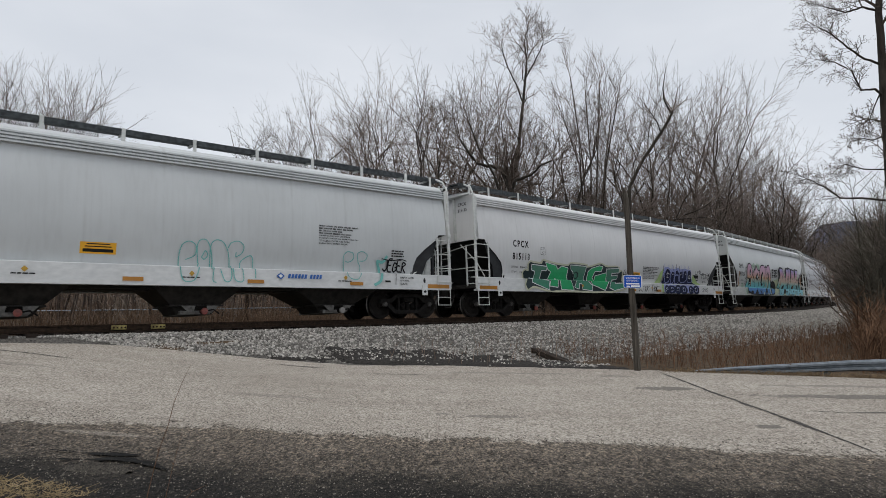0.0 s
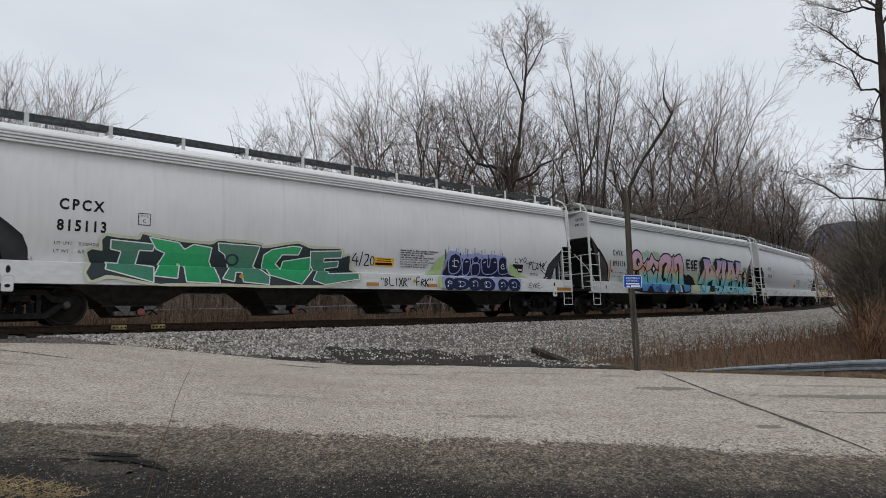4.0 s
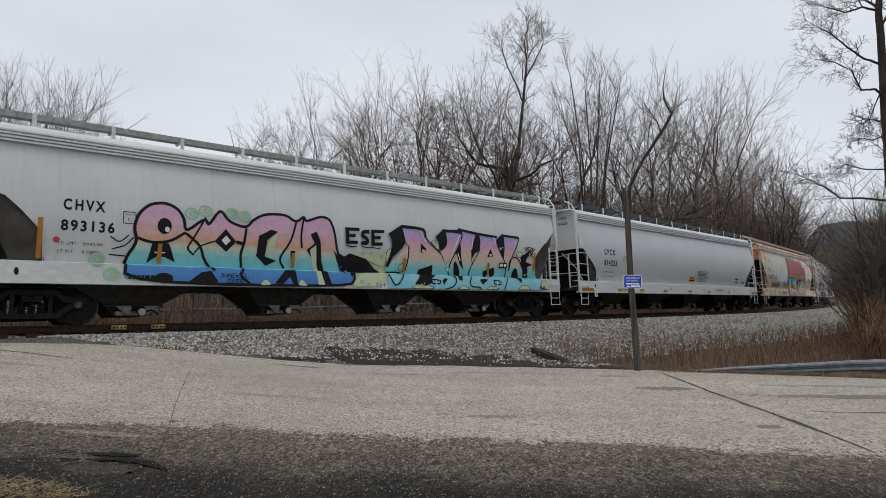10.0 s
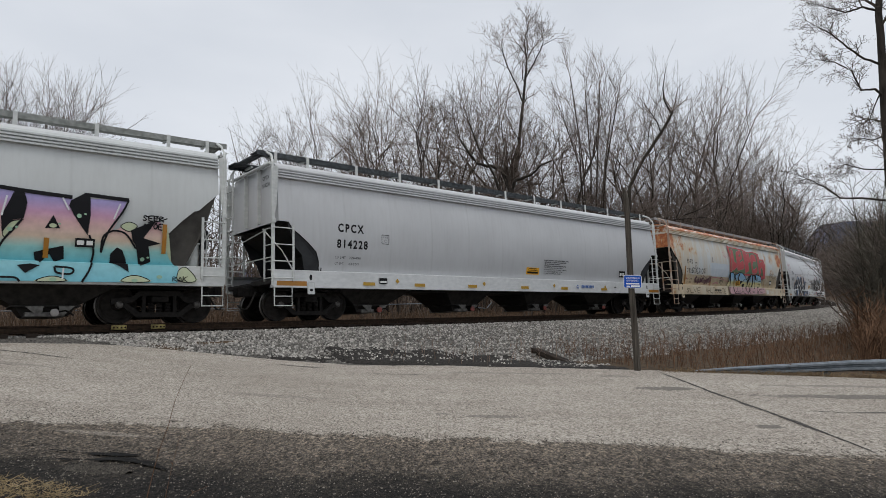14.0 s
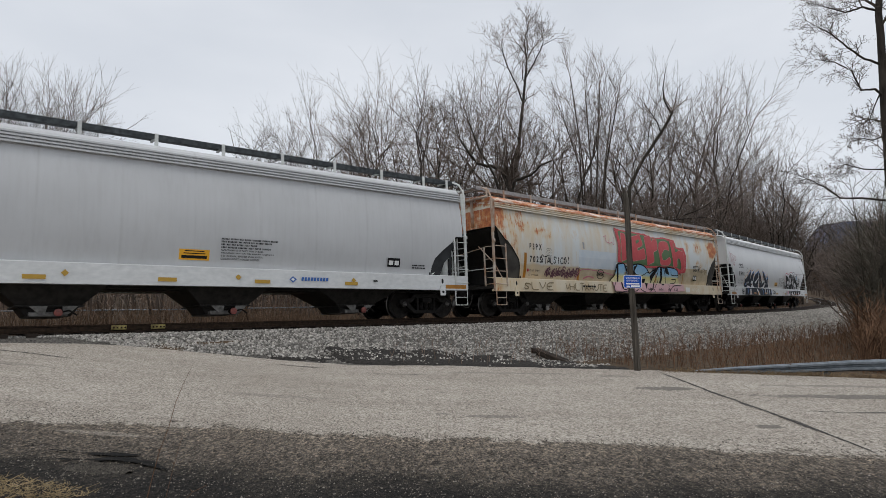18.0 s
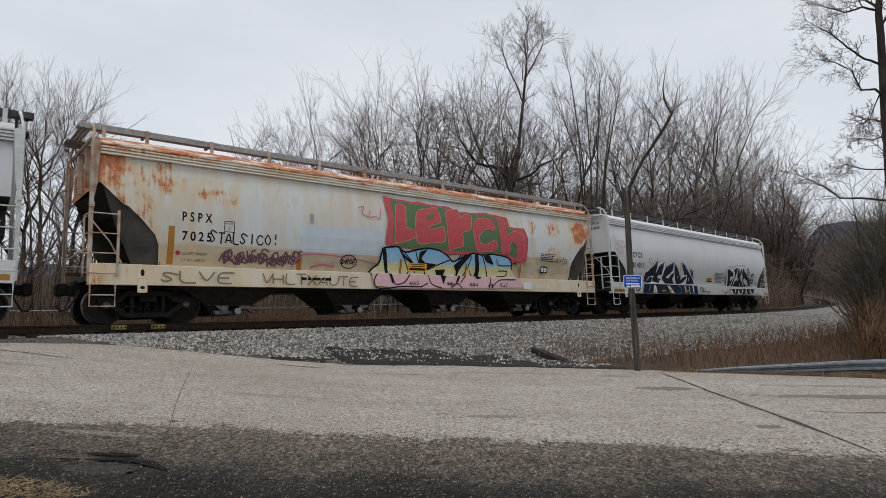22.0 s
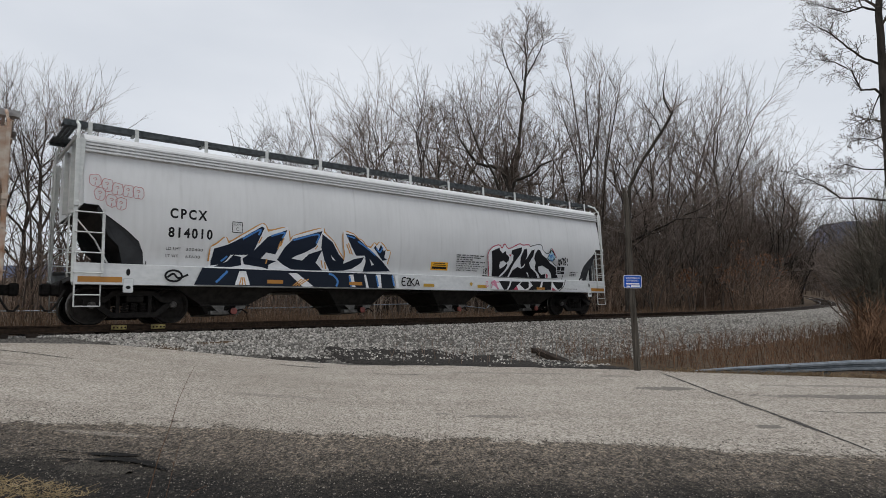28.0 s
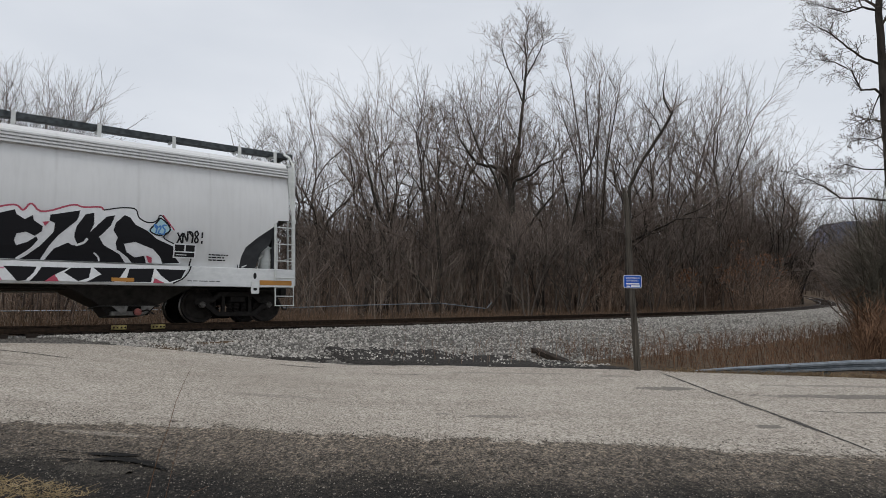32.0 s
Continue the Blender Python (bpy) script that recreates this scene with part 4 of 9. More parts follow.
LOW_CHORD = ((-0.92, 0.47), (-0.52, 0.15), (0.52, 0.15), (0.92, 0.47), (0.76, 0.50), (0.46, 0.27), (-0.46, 0.27), (-0.76, 0.50))


def truck(car, x, wheels, trucks):
    """A three-piece freight bogie: two cast side frames, bolster, springs, two wheelsets."""
    t = new("truck")
    t.parent = car
    t.matrix_basis = pose(x, 0, 0)
    for sgn in (-1, 1):
        bm = bmesh.new()
        prism(bm, TOP_CHORD, sgn * 1.0 - 0.07, sgn * 1.0 + 0.07)
        prism(bm, LOW_CHORD, sgn * 1.0 - 0.065, sgn * 1.0 + 0.065)
        for px in (-0.40, 0.32):
            box(bm, px, px + 0.08, sgn * 1.0 - 0.06, sgn * 1.0 + 0.06, 0.25, 0.70)
        for px in (-WB, WB):
            box(bm, px - 0.15, px + 0.15, sgn * 1.0 - 0.06, sgn * 1.0 + 0.06, 0.50, 0.58)
        bmesh.ops.recalc_face_normals(bm, faces=bm.faces[:])
        part("side_frame", bm, MAT["iron"], t, "black cast-steel bogie side frame")
        for px in (-0.2, 0.0, 0.2):
            bm = bmesh.new()
            tube(bm, [(px + 0.07 * math.cos(k * 0.9), sgn * 1.02 + 0.07 * math.sin(k * 0.9), 0.27 + 0.0055 * k) for k in range(44)], 0.014, 4)
            part("spring", bm, MAT["iron"], t)
    bm = bmesh.new()
    box(bm, -0.2, 0.2, -1.13, 1.13, 0.52, 0.67, 0.02)
    box(bm, -0.3, 0.3, -0.4, 0.4, 0.62, 0.86)
    part("bolster", bm, MAT["iron"], t)
    for px in (-WB, WB):
        w = new("wheelset", WHEEL)
        w.parent = t
        w.matrix_basis = pose(px, 0, 0.457)
        wheels.append((w, px))
    trucks.append((t, x))


def bay(car, x, cap, wide):
    """One black discharge hopper with its outlet gate and round cap."""
    bm = bmesh.new()
    levels = ((wide + 0.75, 1.30, 1.30), (wide, 1.02, 0.90), (0.66, 0.74, 0.47), (0.70, 0.80, 0.46), (0.70, 0.80, 0.43), (0.60, 0.66, 0.42), (0.46, 0.58, 0.22))
    rings = [[bm.verts.new((x + sx * a, sy * b, z)) for sx, sy in ((-1, -1), (1, -1), (1, 1), (-1, 1))] for a, b, z in levels]
    for p, q in zip(rings, rings[1:]):
        for i in range(4):
            bm.faces.new((q[i], q[(i + 1) % 4], p[(i + 1) % 4], p[i]))
    bm.faces.new(rings[-1][::-1])
    b = part("hopper_bay", bm, MAT["black"], car, "black sloping discharge hopper")
    bm = bmesh.new()
    box(bm, x - 0.42, x + 0.36, -0.80, 0.80, 0.20, 0.31, 0.015)
    for sgn in (-1, 1):
        prism(bm, ((x - 0.42, 0.44), (x - 0.06, 0.44), (x - 0.10, 0.24), (x - 0.20, 0.24)), sgn * 0.84, sgn * 0.86)
        prism(bm, ((x + 0.24, 0.44), (x + 0.56, 0.44), (x + 0.36, 0.24), (x + 0.26, 0.24)), sgn * 0.84, sgn * 0.86)
    bmesh.ops.recalc_face_normals(bm, faces=bm.faces[:])
    part("outlet_gate", bm, MAT["gate"], b, "pale grey outlet gate frame")
    bm = bmesh.new()
    lathe(bm, ((0.075, -1.0), (0.075, 1.0)), 12, Matrix.Translation((x + 0.14, 0, 0.285)))
    part("outlet_pipe", bm, MAT["iron"], b)
    for sgn in (-1, 1):
        bm = bmesh.new()
        lathe(bm, ((0.035, sgn * 1.03), (0.088, sgn * 1.02), (0.088, sgn * 0.96)), 14, Matrix.Translation((x + 0.14, 0, 0.285)))
        bmesh.ops.recalc_face_normals(bm, faces=bm.faces[:])
        part("outlet_cap", bm, cap, b)
    bm = bmesh.new()
    tube(bm, ((x + 0.22, -1.0, 0.30), (x + 0.36, -1.02, 0.33), (x + 0.52, -1.0, 0.22)), 0.022, 5)
    part("latch", bm, MAT["iron"], b)


def corner(car, h, sx, sy, trim, sill):
    """Corner post, side ladder, end ladder and stirrup step of one corner."""
    X = sx * h
    y = sy * 1.56
    bm = bmesh.new()
    box(bm, X - 0.045, X + 0.045, y - 0.035 * 1, y + 0.035, 0.95, 4.30, 0.008)
    tube(bm, ((X, y, 4.28), (X, y - sy * 0.03, 4.44), (X - sx * 0.04, y - sy * 0.18, 4.68), (X - sx * 0.05, y - sy * 0.5, 4.84)), 0.036, 6)
    prism(bm, ((X - sx * 0.04, 4.35), (X - sx * 0.16, 4.30), (X - sx * 0.10, 3.2), (X - sx * 0.04, 2.9)), y - 0.012, y + 0.012)
    part("corner_post", bm, trim, car)
    bm = bmesh.new()
    inner = X - sx * 0.57
    box(bm, inner - 0.03, inner + 0.03, sy * 1.655 - 0.012, sy * 1.655 + 0.012, 1.08, 2.66)
    part("ladder_rail", bm, trim, car)
    for k in range(4):
        bm = bmesh.new()
        z = 1.16 + 0.467 * k
        tube(bm, ((X, sy * 1.60, z), (X, sy * 1.665, z), (inner, sy * 1.665, z), (inner, sy * 1.60, z)), 0.016, 5)
        part("rung", bm, trim, car)
    bm = bmesh.new()
    box(bm, X - 0.06, X + 0.06, sy * 1.61 - 0.02, sy * 1.61 + 0.02, 2.70, 2.82, 0.01)
    part("post_clamp", bm, trim, car)
    # ladder on the end of the car: to the roof at two opposite corners, low at the others
    tall = sx == -sy
    top, count = (4.62, 9) if tall else (2.56, 4)
    foot = sy * (1.06 if tall else 1.14)
    bm = bmesh.new()
    box(bm, X + sx * 0.04, X + sx * 0.07, foot - 0.03, foot + 0.03, 1.10, top)
    part("end_ladder_rail", bm, trim, car)
    for k in range(count):
        bm = bmesh.new()
        z = 1.17 + (0.46 if not tall else 0.415) * k
        tube(bm, ((X + sx * 0.02, sy * 1.53, z), (X + sx * 0.075, sy * 1.5, z), (X + sx * 0.075, foot, z)), 0.015, 5)
        part("end_rung", bm, trim, car)
    bm = bmesh.new()
    a, b = X - sx * 0.02, X - sx * 0.55
    yy = sy * 1.60
    tube(bm, ((a, yy, 0.95), (a, yy, 0.40), (b, yy, 0.40), (b, yy, 0.95)), 0.02, 5)
    tube(bm, ((a, yy, 0.66), (b, yy, 0.66)), 0.014, 5)
    part("stirrup_step", bm, trim, car, "bent steel stirrup step")


def coupler(car, h, sx):
    bm = bmesh.new()
    X = sx * h
    box(bm, min(X - sx * 1.2, X + sx * 0.05), max(X - sx * 1.2, X + sx * 0.05), -0.22, 0.22, 0.72, 1.08, 0.02)
    box(bm, min(X, X + sx * 0.25), max(X, X + sx * 0.25), -0.11, 0.11, 0.74, 0.98, 0.02)
    part("draft_sill", bm, MAT["iron"], car)
    bm = bmesh.new()
    box(bm, min(X + sx * 0.2, X + sx * 0.42), max(X + sx * 0.2, X + sx * 0.42), -0.18, 0.16, 0.72, 1.02, 0.04)
    part("coupler", bm, MAT["iron"], car, "rusty knuckle coupler")
    bm = bmesh.new()
    tube(bm, ((X - sx * 0.05, -0.35, 0.85), (X + sx * 0.10, -0.38, 0.55), (X + sx * 0.22, -0.36, 0.36), (X + sx * 0.34, -0.30, 0.36), (X + sx * 0.42, -0.2, 0.48)), 0.028, 6)
    part("air_hose", bm, MAT["black"], car, "black rubber air hose hanging in a loop")
    bm = bmesh.new()
    box(bm, min(X, X - sx * 1.5), max(X, X - sx * 1.5), -1.5, 1.5, 1.02, 1.12)
    part("end_platform", bm, MAT["black"], car)
    bm = bmesh.new()
    tube(bm, ((X + sx * 0.02, -1.5, 1.75), (X + sx * 0.02, 1.5, 1.75)), 0.018, 5)
    part("end_handhold", bm, MAT["sill_grey"], car)


def hopper_car(label, h, slope, paint, roof_paint, trim, sill, board, caps, s_off):
    """A four-bay covered hopper, 10 corner posts to corner posts 2h long."""
    car = thing("covered_hopper_car", label, "freight car", "hopper cars of the train")
    k = h / 10.1
    hull_mesh(car, h, slope, paint, roof_paint)
    for sy in (-1, 1):
        for z, y, r in ((4.05, 1.46, 0.10), (4.13, 1.455, 0.095), (4.21, 1.45, 0.09), (4.29, 1.43, 0.085)):
            bm = bmesh.new()
            box(bm, -(h - 0.15), h - 0.15, min(sy * y, sy * (y + r)), max(sy * y, sy * (y + r)), z - 0.02, z + 0.02)
            part("roof_rib", bm, roof_paint, car)
        bm = bmesh.new()
        hy = hull_y(1.42)
        prof = ((SILL_Y, 0.905), (SILL_Y, LEDGE), (hy, 1.42), (hy - 0.25, 1.42), (SILL_Y - 0.06, 1.36), (SILL_Y - 0.06, 0.98), (SILL_Y - 0.22, 0.98), (SILL_Y - 0.22, 0.905))
        a = [bm.verts.new((-h, sy * y, z)) for y, z in prof]
        b = [bm.verts.new((h, sy * y, z)) for y, z in prof]
        for i in range(len(prof)):
            j = (i + 1) % len(prof)
            bm.faces.new((a[i], b[i], b[j], a[j]))
        bm.faces.new(a)
        bm.faces.new(b)
        bmesh.ops.recalc_face_normals(bm, faces=bm.faces[:])
        part("side_sill", bm, sill, car)
        bm = bmesh.new()
        y0 = 1.02
        for j in range(3):
            yy = y0 - 0.17 * j
            box(bm, -(h + 0.22), h + 0.22, min(sy * yy, sy * (yy - 0.15)), max(sy * yy, sy * (yy - 0.15)), 4.83, 4.86)
        box(bm, -(h + 0.22), h + 0.22, min(sy * y0, sy * (y0 + 0.012)), max(sy * y0, sy * (y0 + 0.012)), 4.74, 4.885)
        part("running_board", bm, board, car, "open steel grating roof walkway")
        xs = [-9.77, 9.77] + [1.745 * i for i in range(-5, 6)]
        for x in xs:
            bm = bmesh.new()
            x *= k
            prism(bm, ((x - 0.045, 4.52), (x + 0.045, 4.52), (x + 0.045, 4.892), (x - 0.045, 4.892)), sy * 1.062, sy * 1.045)
            box(bm, x - 0.03, x + 0.03, min(sy * 0.55, sy * 1.05), max(sy * 0.55, sy * 1.05), 4.77, 4.82)
            bmesh.ops.recalc_face_normals(bm, faces=bm.faces[:])
            part("board_bracket", bm, trim, car)
    for sx in (-1, 1):
        bm = bmesh.new()
        xa, xb = sx * (h - 0.12), sx * (h + 0.16)
        for j in range(3):
            x0 = min(xa, xb) + 0.09 * j
            box(bm, x0, x0 + 0.07, -0.9, 0.9, 4.80, 4.84)
        part("end_walkway", bm, board, car)
        zb = slope[-1][1]
        for y in (-0.45, 0.45):
            bm = bmesh.new()
            box(bm, min(sx * (h - 0.15), sx * (h - 0.05)), max(sx * (h - 0.15), sx * (h - 0.05)), y - 0.035, y + 0.035, zb + 0.05, 4.45)
            part("end_stiffener", bm, trim, car)
        bm = bmesh.new()
        tube(bm, ((sx * (h - 0.03), -1.35, 4.45), (sx * (h - 0.03), 1.35, 4.45)), 0.05, 6)
        part("end_beam", bm, trim, car)
        coupler(car, h, sx)
        for sy in (-1, 1):
            corner(car, h, sx, sy, trim, sill)
    # brake gear standing on the platform at the trailing end
    bm = bmesh.new()
    upright = Matrix.Translation((h - 0.68, -1.12, 1.75)) @ Matrix.Rotation(radians(90), 4, "X")
    lathe(bm, ((0.07, -0.50), (0.16, -0.44), (0.17, -0.05), (0.17, 0.30), (0.10, 0.36)), 16, upright)
    bmesh.ops.recalc_face_normals(bm, faces=bm.faces[:])
    part("air_reservoir", bm, trim, car, "grey brake air reservoir on the end platform", True)
    bm = bmesh.new()
    prism(bm, ((h - 0.95, 2.15), (h - 0.62, 2.62), (h - 0.50, 2.62), (h - 0.72, 2.10)), -1.30, -1.28)
    box(bm, h - 0.52, h - 0.44, -1.28, -1.20, 1.12, 2.60)
    box(bm, h - 0.42, h - 0.20, -0.95, -0.55, 1.95, 2.45, 0.03)
    part("valve_bracket", bm, MAT["gusset"], car, "dark bracket with brake valves")
    bm = bmesh.new()
    tube(bm, ((h - 1.42, -1.40, 1.44), (h - 1.05, -1.38, 1.62), (h - 0.80, -1.32, 1.80)), 0.022, 5)
    tube(bm, ((h - 0.95, -1.30, 1.42), (h - 0.80, -1.30, 1.95), (h - 0.45, -1.25, 2.05), (h - 0.30, -1.25, 2.3)), 0.018, 5)
    tube(bm, ((h - 0.36, -1.25, 1.15), (h - 0.34, -1.25, 2.1), (h - 0.42, -1.25, 2.45)), 0.022, 5)
    part("brake_pipe", bm, trim, car)
    # hand-brake lever and cut pipes below the leading end
    bm = bmesh.new()
    tube(bm, ((-h + 0.1, -0.7, 2.65), (-h + 0.5, -1.1, 2.0), (-h + 0.75, -1.25, 1.45)), 0.02, 5)
    tube(bm, ((-h - 0.02, -1.14, 2.55), (-h - 0.02, 0.4, 2.38)), 0.018, 5)
    part("end_brace", bm, trim, car)
    bm = bmesh.new()
    tube(bm, ((-h + 0.3, -0.9, 0.88), (h - 0.3, -0.9, 0.88)), 0.03, 6)
    part("train_pipe", bm, MAT["black"], car)
    bm = bmesh.new()
    box(bm, -h + 0.2, h - 0.2, -0.3, 0.3, 0.86, 1.2)
    part("center_sill", bm, MAT["black"], car)
    for i, c in zip((-6.2, -2.05, 2.05, 6.2), caps):
        bay(car, i * k - 0.10, MAT[c], 1.12 if abs(i) < 3 else 1.40)
    wheels, trucks = [], []
    for sx in (-1, 1):
        truck(car, sx * (h - 1.44), wheels, trucks)
    TRAIN.append((car, s_off, h, wheels, trucks))
    return car, Coat(car), h


TRAIN = []


def hardware(c, h, pads, car, sill, strips=True):
    """Jacking pads and the amber reflectors along the sill."""
    for sx in (-1, 1):
        X = sx * (h - 1.13)
        if pads:
            bm = bmesh.new()
            box(bm, X - 0.11, X + 0.11, -1.64, -1.62, 0.72, 1.06, 0.02)
            part("jacking_pad", bm, sill, car, "white plate with a lifting hole")
            c.lift += 0.026
            # flat black disc paints the dark inside the lifting hole
            c.round("stencil", X, 0.84, 0.055, 0.04)
            c.lift -= 0.026
        # likewise a painted dark disc for the sill hole
        c.round("stencil", X, 1.20, 0.045, 0.085)
        x0, x1 = sorted((sx * (h - 0.08), sx * (h - 1.0)))
        if strips:
            c.rect("reflector", x0, x1, 0.955, 1.085)


def data_block(c, x, mark, number, ld, lt, h):
    """Reporting marks and weights at the leading end of the side and on the end sheet."""
    c.end_letters(mark, -0.62, 4.08, 0.12, 0.42, -h + 0.138)
    c.end_letters(number, -0.60, 3.86, 0.12, 0.46, -h + 0.138)
    c.letters("word", mark, x, 2.59, 0.265, 0.92 if mark == "CPCX" else 0.86, 0.034, 1.4)
    c.letters("word", number, x - 0.03, 2.11, 0.265, 1.0 if "11" in number else 1.10, 0.034, 1.3)
    c.letters("word", "LD LMT", x - 0.06, 1.80, 0.07, 0.36)
    c.letters("word", ld, x + 0.42, 1.80, 0.07, 0.42)
    c.letters("word", "LT WT", x - 0.06, 1.62, 0.07, 0.30)
    c.letters("word", lt, x + 0.42, 1.62, 0.07, 0.36)


def plate_mark(c, x, z):
    for a, b in (((x, z), (x + 0.27, z)), ((x + 0.27, z), (x + 0.27, z + 0.28)), ((x + 0.27, z + 0.28), (x, z + 0.28)), ((x, z + 0.28), (x, z))):
        c.line("frame", [a, b], 0.018)
    c.letters("word", "C", x + 0.10, z + 0.05, 0.09, 0.07)
    c.letters("word", "PLATE", x + 0.045, z + 0.19, 0.045, 0.18)


def emergency_sign(c, x, z, w=0.76, hgt=0.27):
    c.rect("caution", x, x + w, z, z + hgt)
    c.rect("stencil", x + 0.06, x + w - 0.06, z + 0.04, z + 0.115)
    c.rect("stencil", x + 0.10, x + w - 0.10, z + 0.155, z + 0.18)
    c.rect("stencil", x + 0.13, x + w - 0.13, z + 0.215, z + 0.24)


CARE = ("CAUTION: DO NOT USE STEAM,", "BOILING WATER OR SHARP OBJECTS", "TO CLEAN. ENTER CAR WITH", "CLEAN SOFT SOLED SHOES.")


def care_notice(c, x, ztop, w=1.45, pitch=0.075):
    for i, f in enumerate((1.0, 0.86, 0.6, 0.86)):
        rng = random.Random(i)
        xx = x
        while xx < x + w * f - 0.06:
            for q in range(rng.randrange(3, 8)):
                c.rect("stencil", xx, xx + 0.024, ztop - i * pitch - 0.044, ztop - i * pitch)
                xx += 0.036
            xx += 0.03
    for i, (txt, f) in enumerate(zip(CARE, (0.78, 0.98, 0.76, 0.72))):
        z = ztop - (4 + i) * pitch
        c.letters("word", txt, x, z - 0.047, 0.047, w * f, 0.03)


STD = {
    "stencil": ("stencil_lettering", MAT["stencil"], "black stencilled markings and painted dark of the sill holes"),
    "frame": ("stencil_frame", MAT["stencil"], "square black clearance-plate frame"),
    "word": ("stencil_word", MAT["stencil"], "black stencilled characters"),
    "caution": ("emergency_sign", MAT["caution"], "orange-yellow emergency notice"),
    "reflector": ("reflector_strip", MAT["reflector"], "amber reflective strips along the sill"),
    "ry": ("yellow_mark", MAT["reflector_y"], "yellow stencilled marks"),
    "blue": ("blue_emblem", MAT["blue_mark"], "blue maker's emblem and bar"),
    "white": ("white_panel", MAT["white"], "white stencil panel"),
    "k": ("graffiti_outline", MAT["black_spray"], "black spray-paint outline"),
    "w": ("graffiti_highlight", MAT["white_spray"], "white spray-paint highlights"),
    "teal": ("graffiti_scrawl", MAT["teal"], "thin teal spray-paint lettering"),
}


def small_reflectors(c, xs, key="reflector", w=0.46):
    for x in xs:
        c.rect(key, x, x + w, 1.0, 1.10)


# leading car: bare grey side with teal bubble outlines
car, c, h = hopper_car("light grey covered hopper car with thin teal graffiti outlines", 10.1, SLOPE_NEW, MAT["cool_car"], MAT["cool_car"], MAT["sill_grey"], MAT["sill"], MAT["grating"], ("redcap", "redcap", "redcap", "palecap"), -42.60)
hardware(c, h, True, car, MAT["sill"])
c.along = 0.20
emergency_sign(c, -1.13, 1.63)
care_notice(c, 4.95, 2.76, 1.35, 0.073)
small_reflectors(c, (-0.24, 2.80, 5.95, -3.4, -6.2))
for x in (-2.18, 1.35, 5.8):
    c.poly("ry", [(x - 0.07, 1.22), (x, 1.15), (x + 0.07, 1.22), (x, 1.29)])
    c.bars("stencil", x - 0.25, x + 0.25, 1.09, 1.15, 1, 3)
c.poly("blue", [(3.62, 1.22), (3.74, 1.12), (3.86, 1.22), (3.74, 1.32)])
c.poly("white", [(3.68, 1.22), (3.74, 1.165), (3.80, 1.22), (3.74, 1.275)])
for i in range(6):
    c.poly("blue", [(3.95 + i * 0.10, 1.16), (4.02 + i * 0.10, 1.16), (4.05 + i * 0.10, 1.28), (3.98 + i * 0.10, 1.28)])
for i in range(4):
    c.poly("blue", [(4.62 + i * 0.10, 1.16), (4.69 + i * 0.10, 1.16), (4.72 + i * 0.10, 1.28), (4.65 + i * 0.10, 1.28)])
# bubble letters in outline
LOOPS = (
    [(1.23, 1.58), (1.48, 1.69), (1.48, 1.96), (1.31, 2.07), (1.12, 1.98), (1.05, 1.71), (1.08, 1.17), (1.17, 1.00), (1.41, 1.02), (1.50, 1.22), (1.56, 1.51)],
    [(1.54, 1.50), (1.48, 1.96), (1.57, 2.12), (1.73, 2.12), (1.84, 1.91), (1.92, 1.48), (1.86, 1.03), (1.97, 1.00)],
    [(1.62, 1.66), (1.71, 1.86), (1.79, 1.71), (1.69, 1.59), (1.62, 1.66)],
    [(1.85, 1.35), (1.82, 1.83), (1.86, 2.06), (2.00, 2.14), (2.17, 2.08), (2.30, 1.85), (2.36, 1.50), (2.37, 1.05), (2.19, 1.00), (2.07, 1.35)],
    [(2.29, 1.93), (2.36, 2.08), (2.58, 2.14), (2.74, 2.00), (2.68, 1.79), (2.49, 1.69), (2.52, 1.83)],
    [(2.40, 1.46), (2.44, 1.05), (2.71, 1.01), (2.66, 1.38), (2.62, 1.59), (2.95, 1.81), (3.01, 1.49), (3.02, 1.14)],
    [(5.82, 1.51), (5.76, 1.86), (5.88, 2.03), (6.13, 1.99), (6.14, 1.79), (5.95, 1.69), (5.85, 1.73)],
    [(5.82, 1.51), (5.90, 1.22), (6.25, 1.14), (6.42, 1.53), (6.30, 1.71)],
    [(6.30, 1.71), (6.23, 1.98), (6.43, 2.06), (6.64, 1.95), (6.55, 1.76), (6.35, 1.75)],
)
for pts in LOOPS:
    c.line("teal", pts, 0.026)
c.line("teal", [(6.8, 1.02), (7.05, 1.12), (7.12, 1.45), (6.95, 1.8), (7.2, 1.72), (7.35, 1.95)], 0.09)
c.scrawl("k", "JEGER", 7.20, 1.45, 0.92, 0.36, 0.045, 5)
c.line("k", [(7.15, 1.86), (7.5, 1.80), (7.9, 1.88), (8.1, 1.82)], 0.03)
c.line("k", [(7.62, 1.40), (7.60, 1.05)], 0.022)
c.bars("stencil", 7.5, 8.0, 1.92, 2.16, 3, 11)
for txt, z, w in (("EMPTY LOAD", 1.24, 0.52), ("1/4 ADJ.", 1.14, 0.34), ("BLOCK", 1.04, 0.27)):
    c.letters("word", txt, 7.78, z, 0.06, w, 0.03)
c.rect("stencil", 7.2, 7.4, 1.11, 1.17)
c.done(STD)

# second car: green block letters, blue bubble letters
car, c, h = hopper_car("light grey covered hopper car with green and blue graffiti", 10.1, SLOPE_NEW, MAT["pale_car"], MAT["pale_car"], MAT["sill_grey"], MAT["sill"], MAT["grating"], ("redcap", "redcap", "redcap", "redcap"), -21.23)
hardware(c, h, True, car, MAT["sill"])
data_block(c, -8.08, "CPCX", "815113", "220400", "65600", h)
plate_mark(c, -6.42, 2.37)
emergency_sign(c, 0.44, 1.63)
care_notice(c, 1.45, 2.20, 1.5, 0.075)
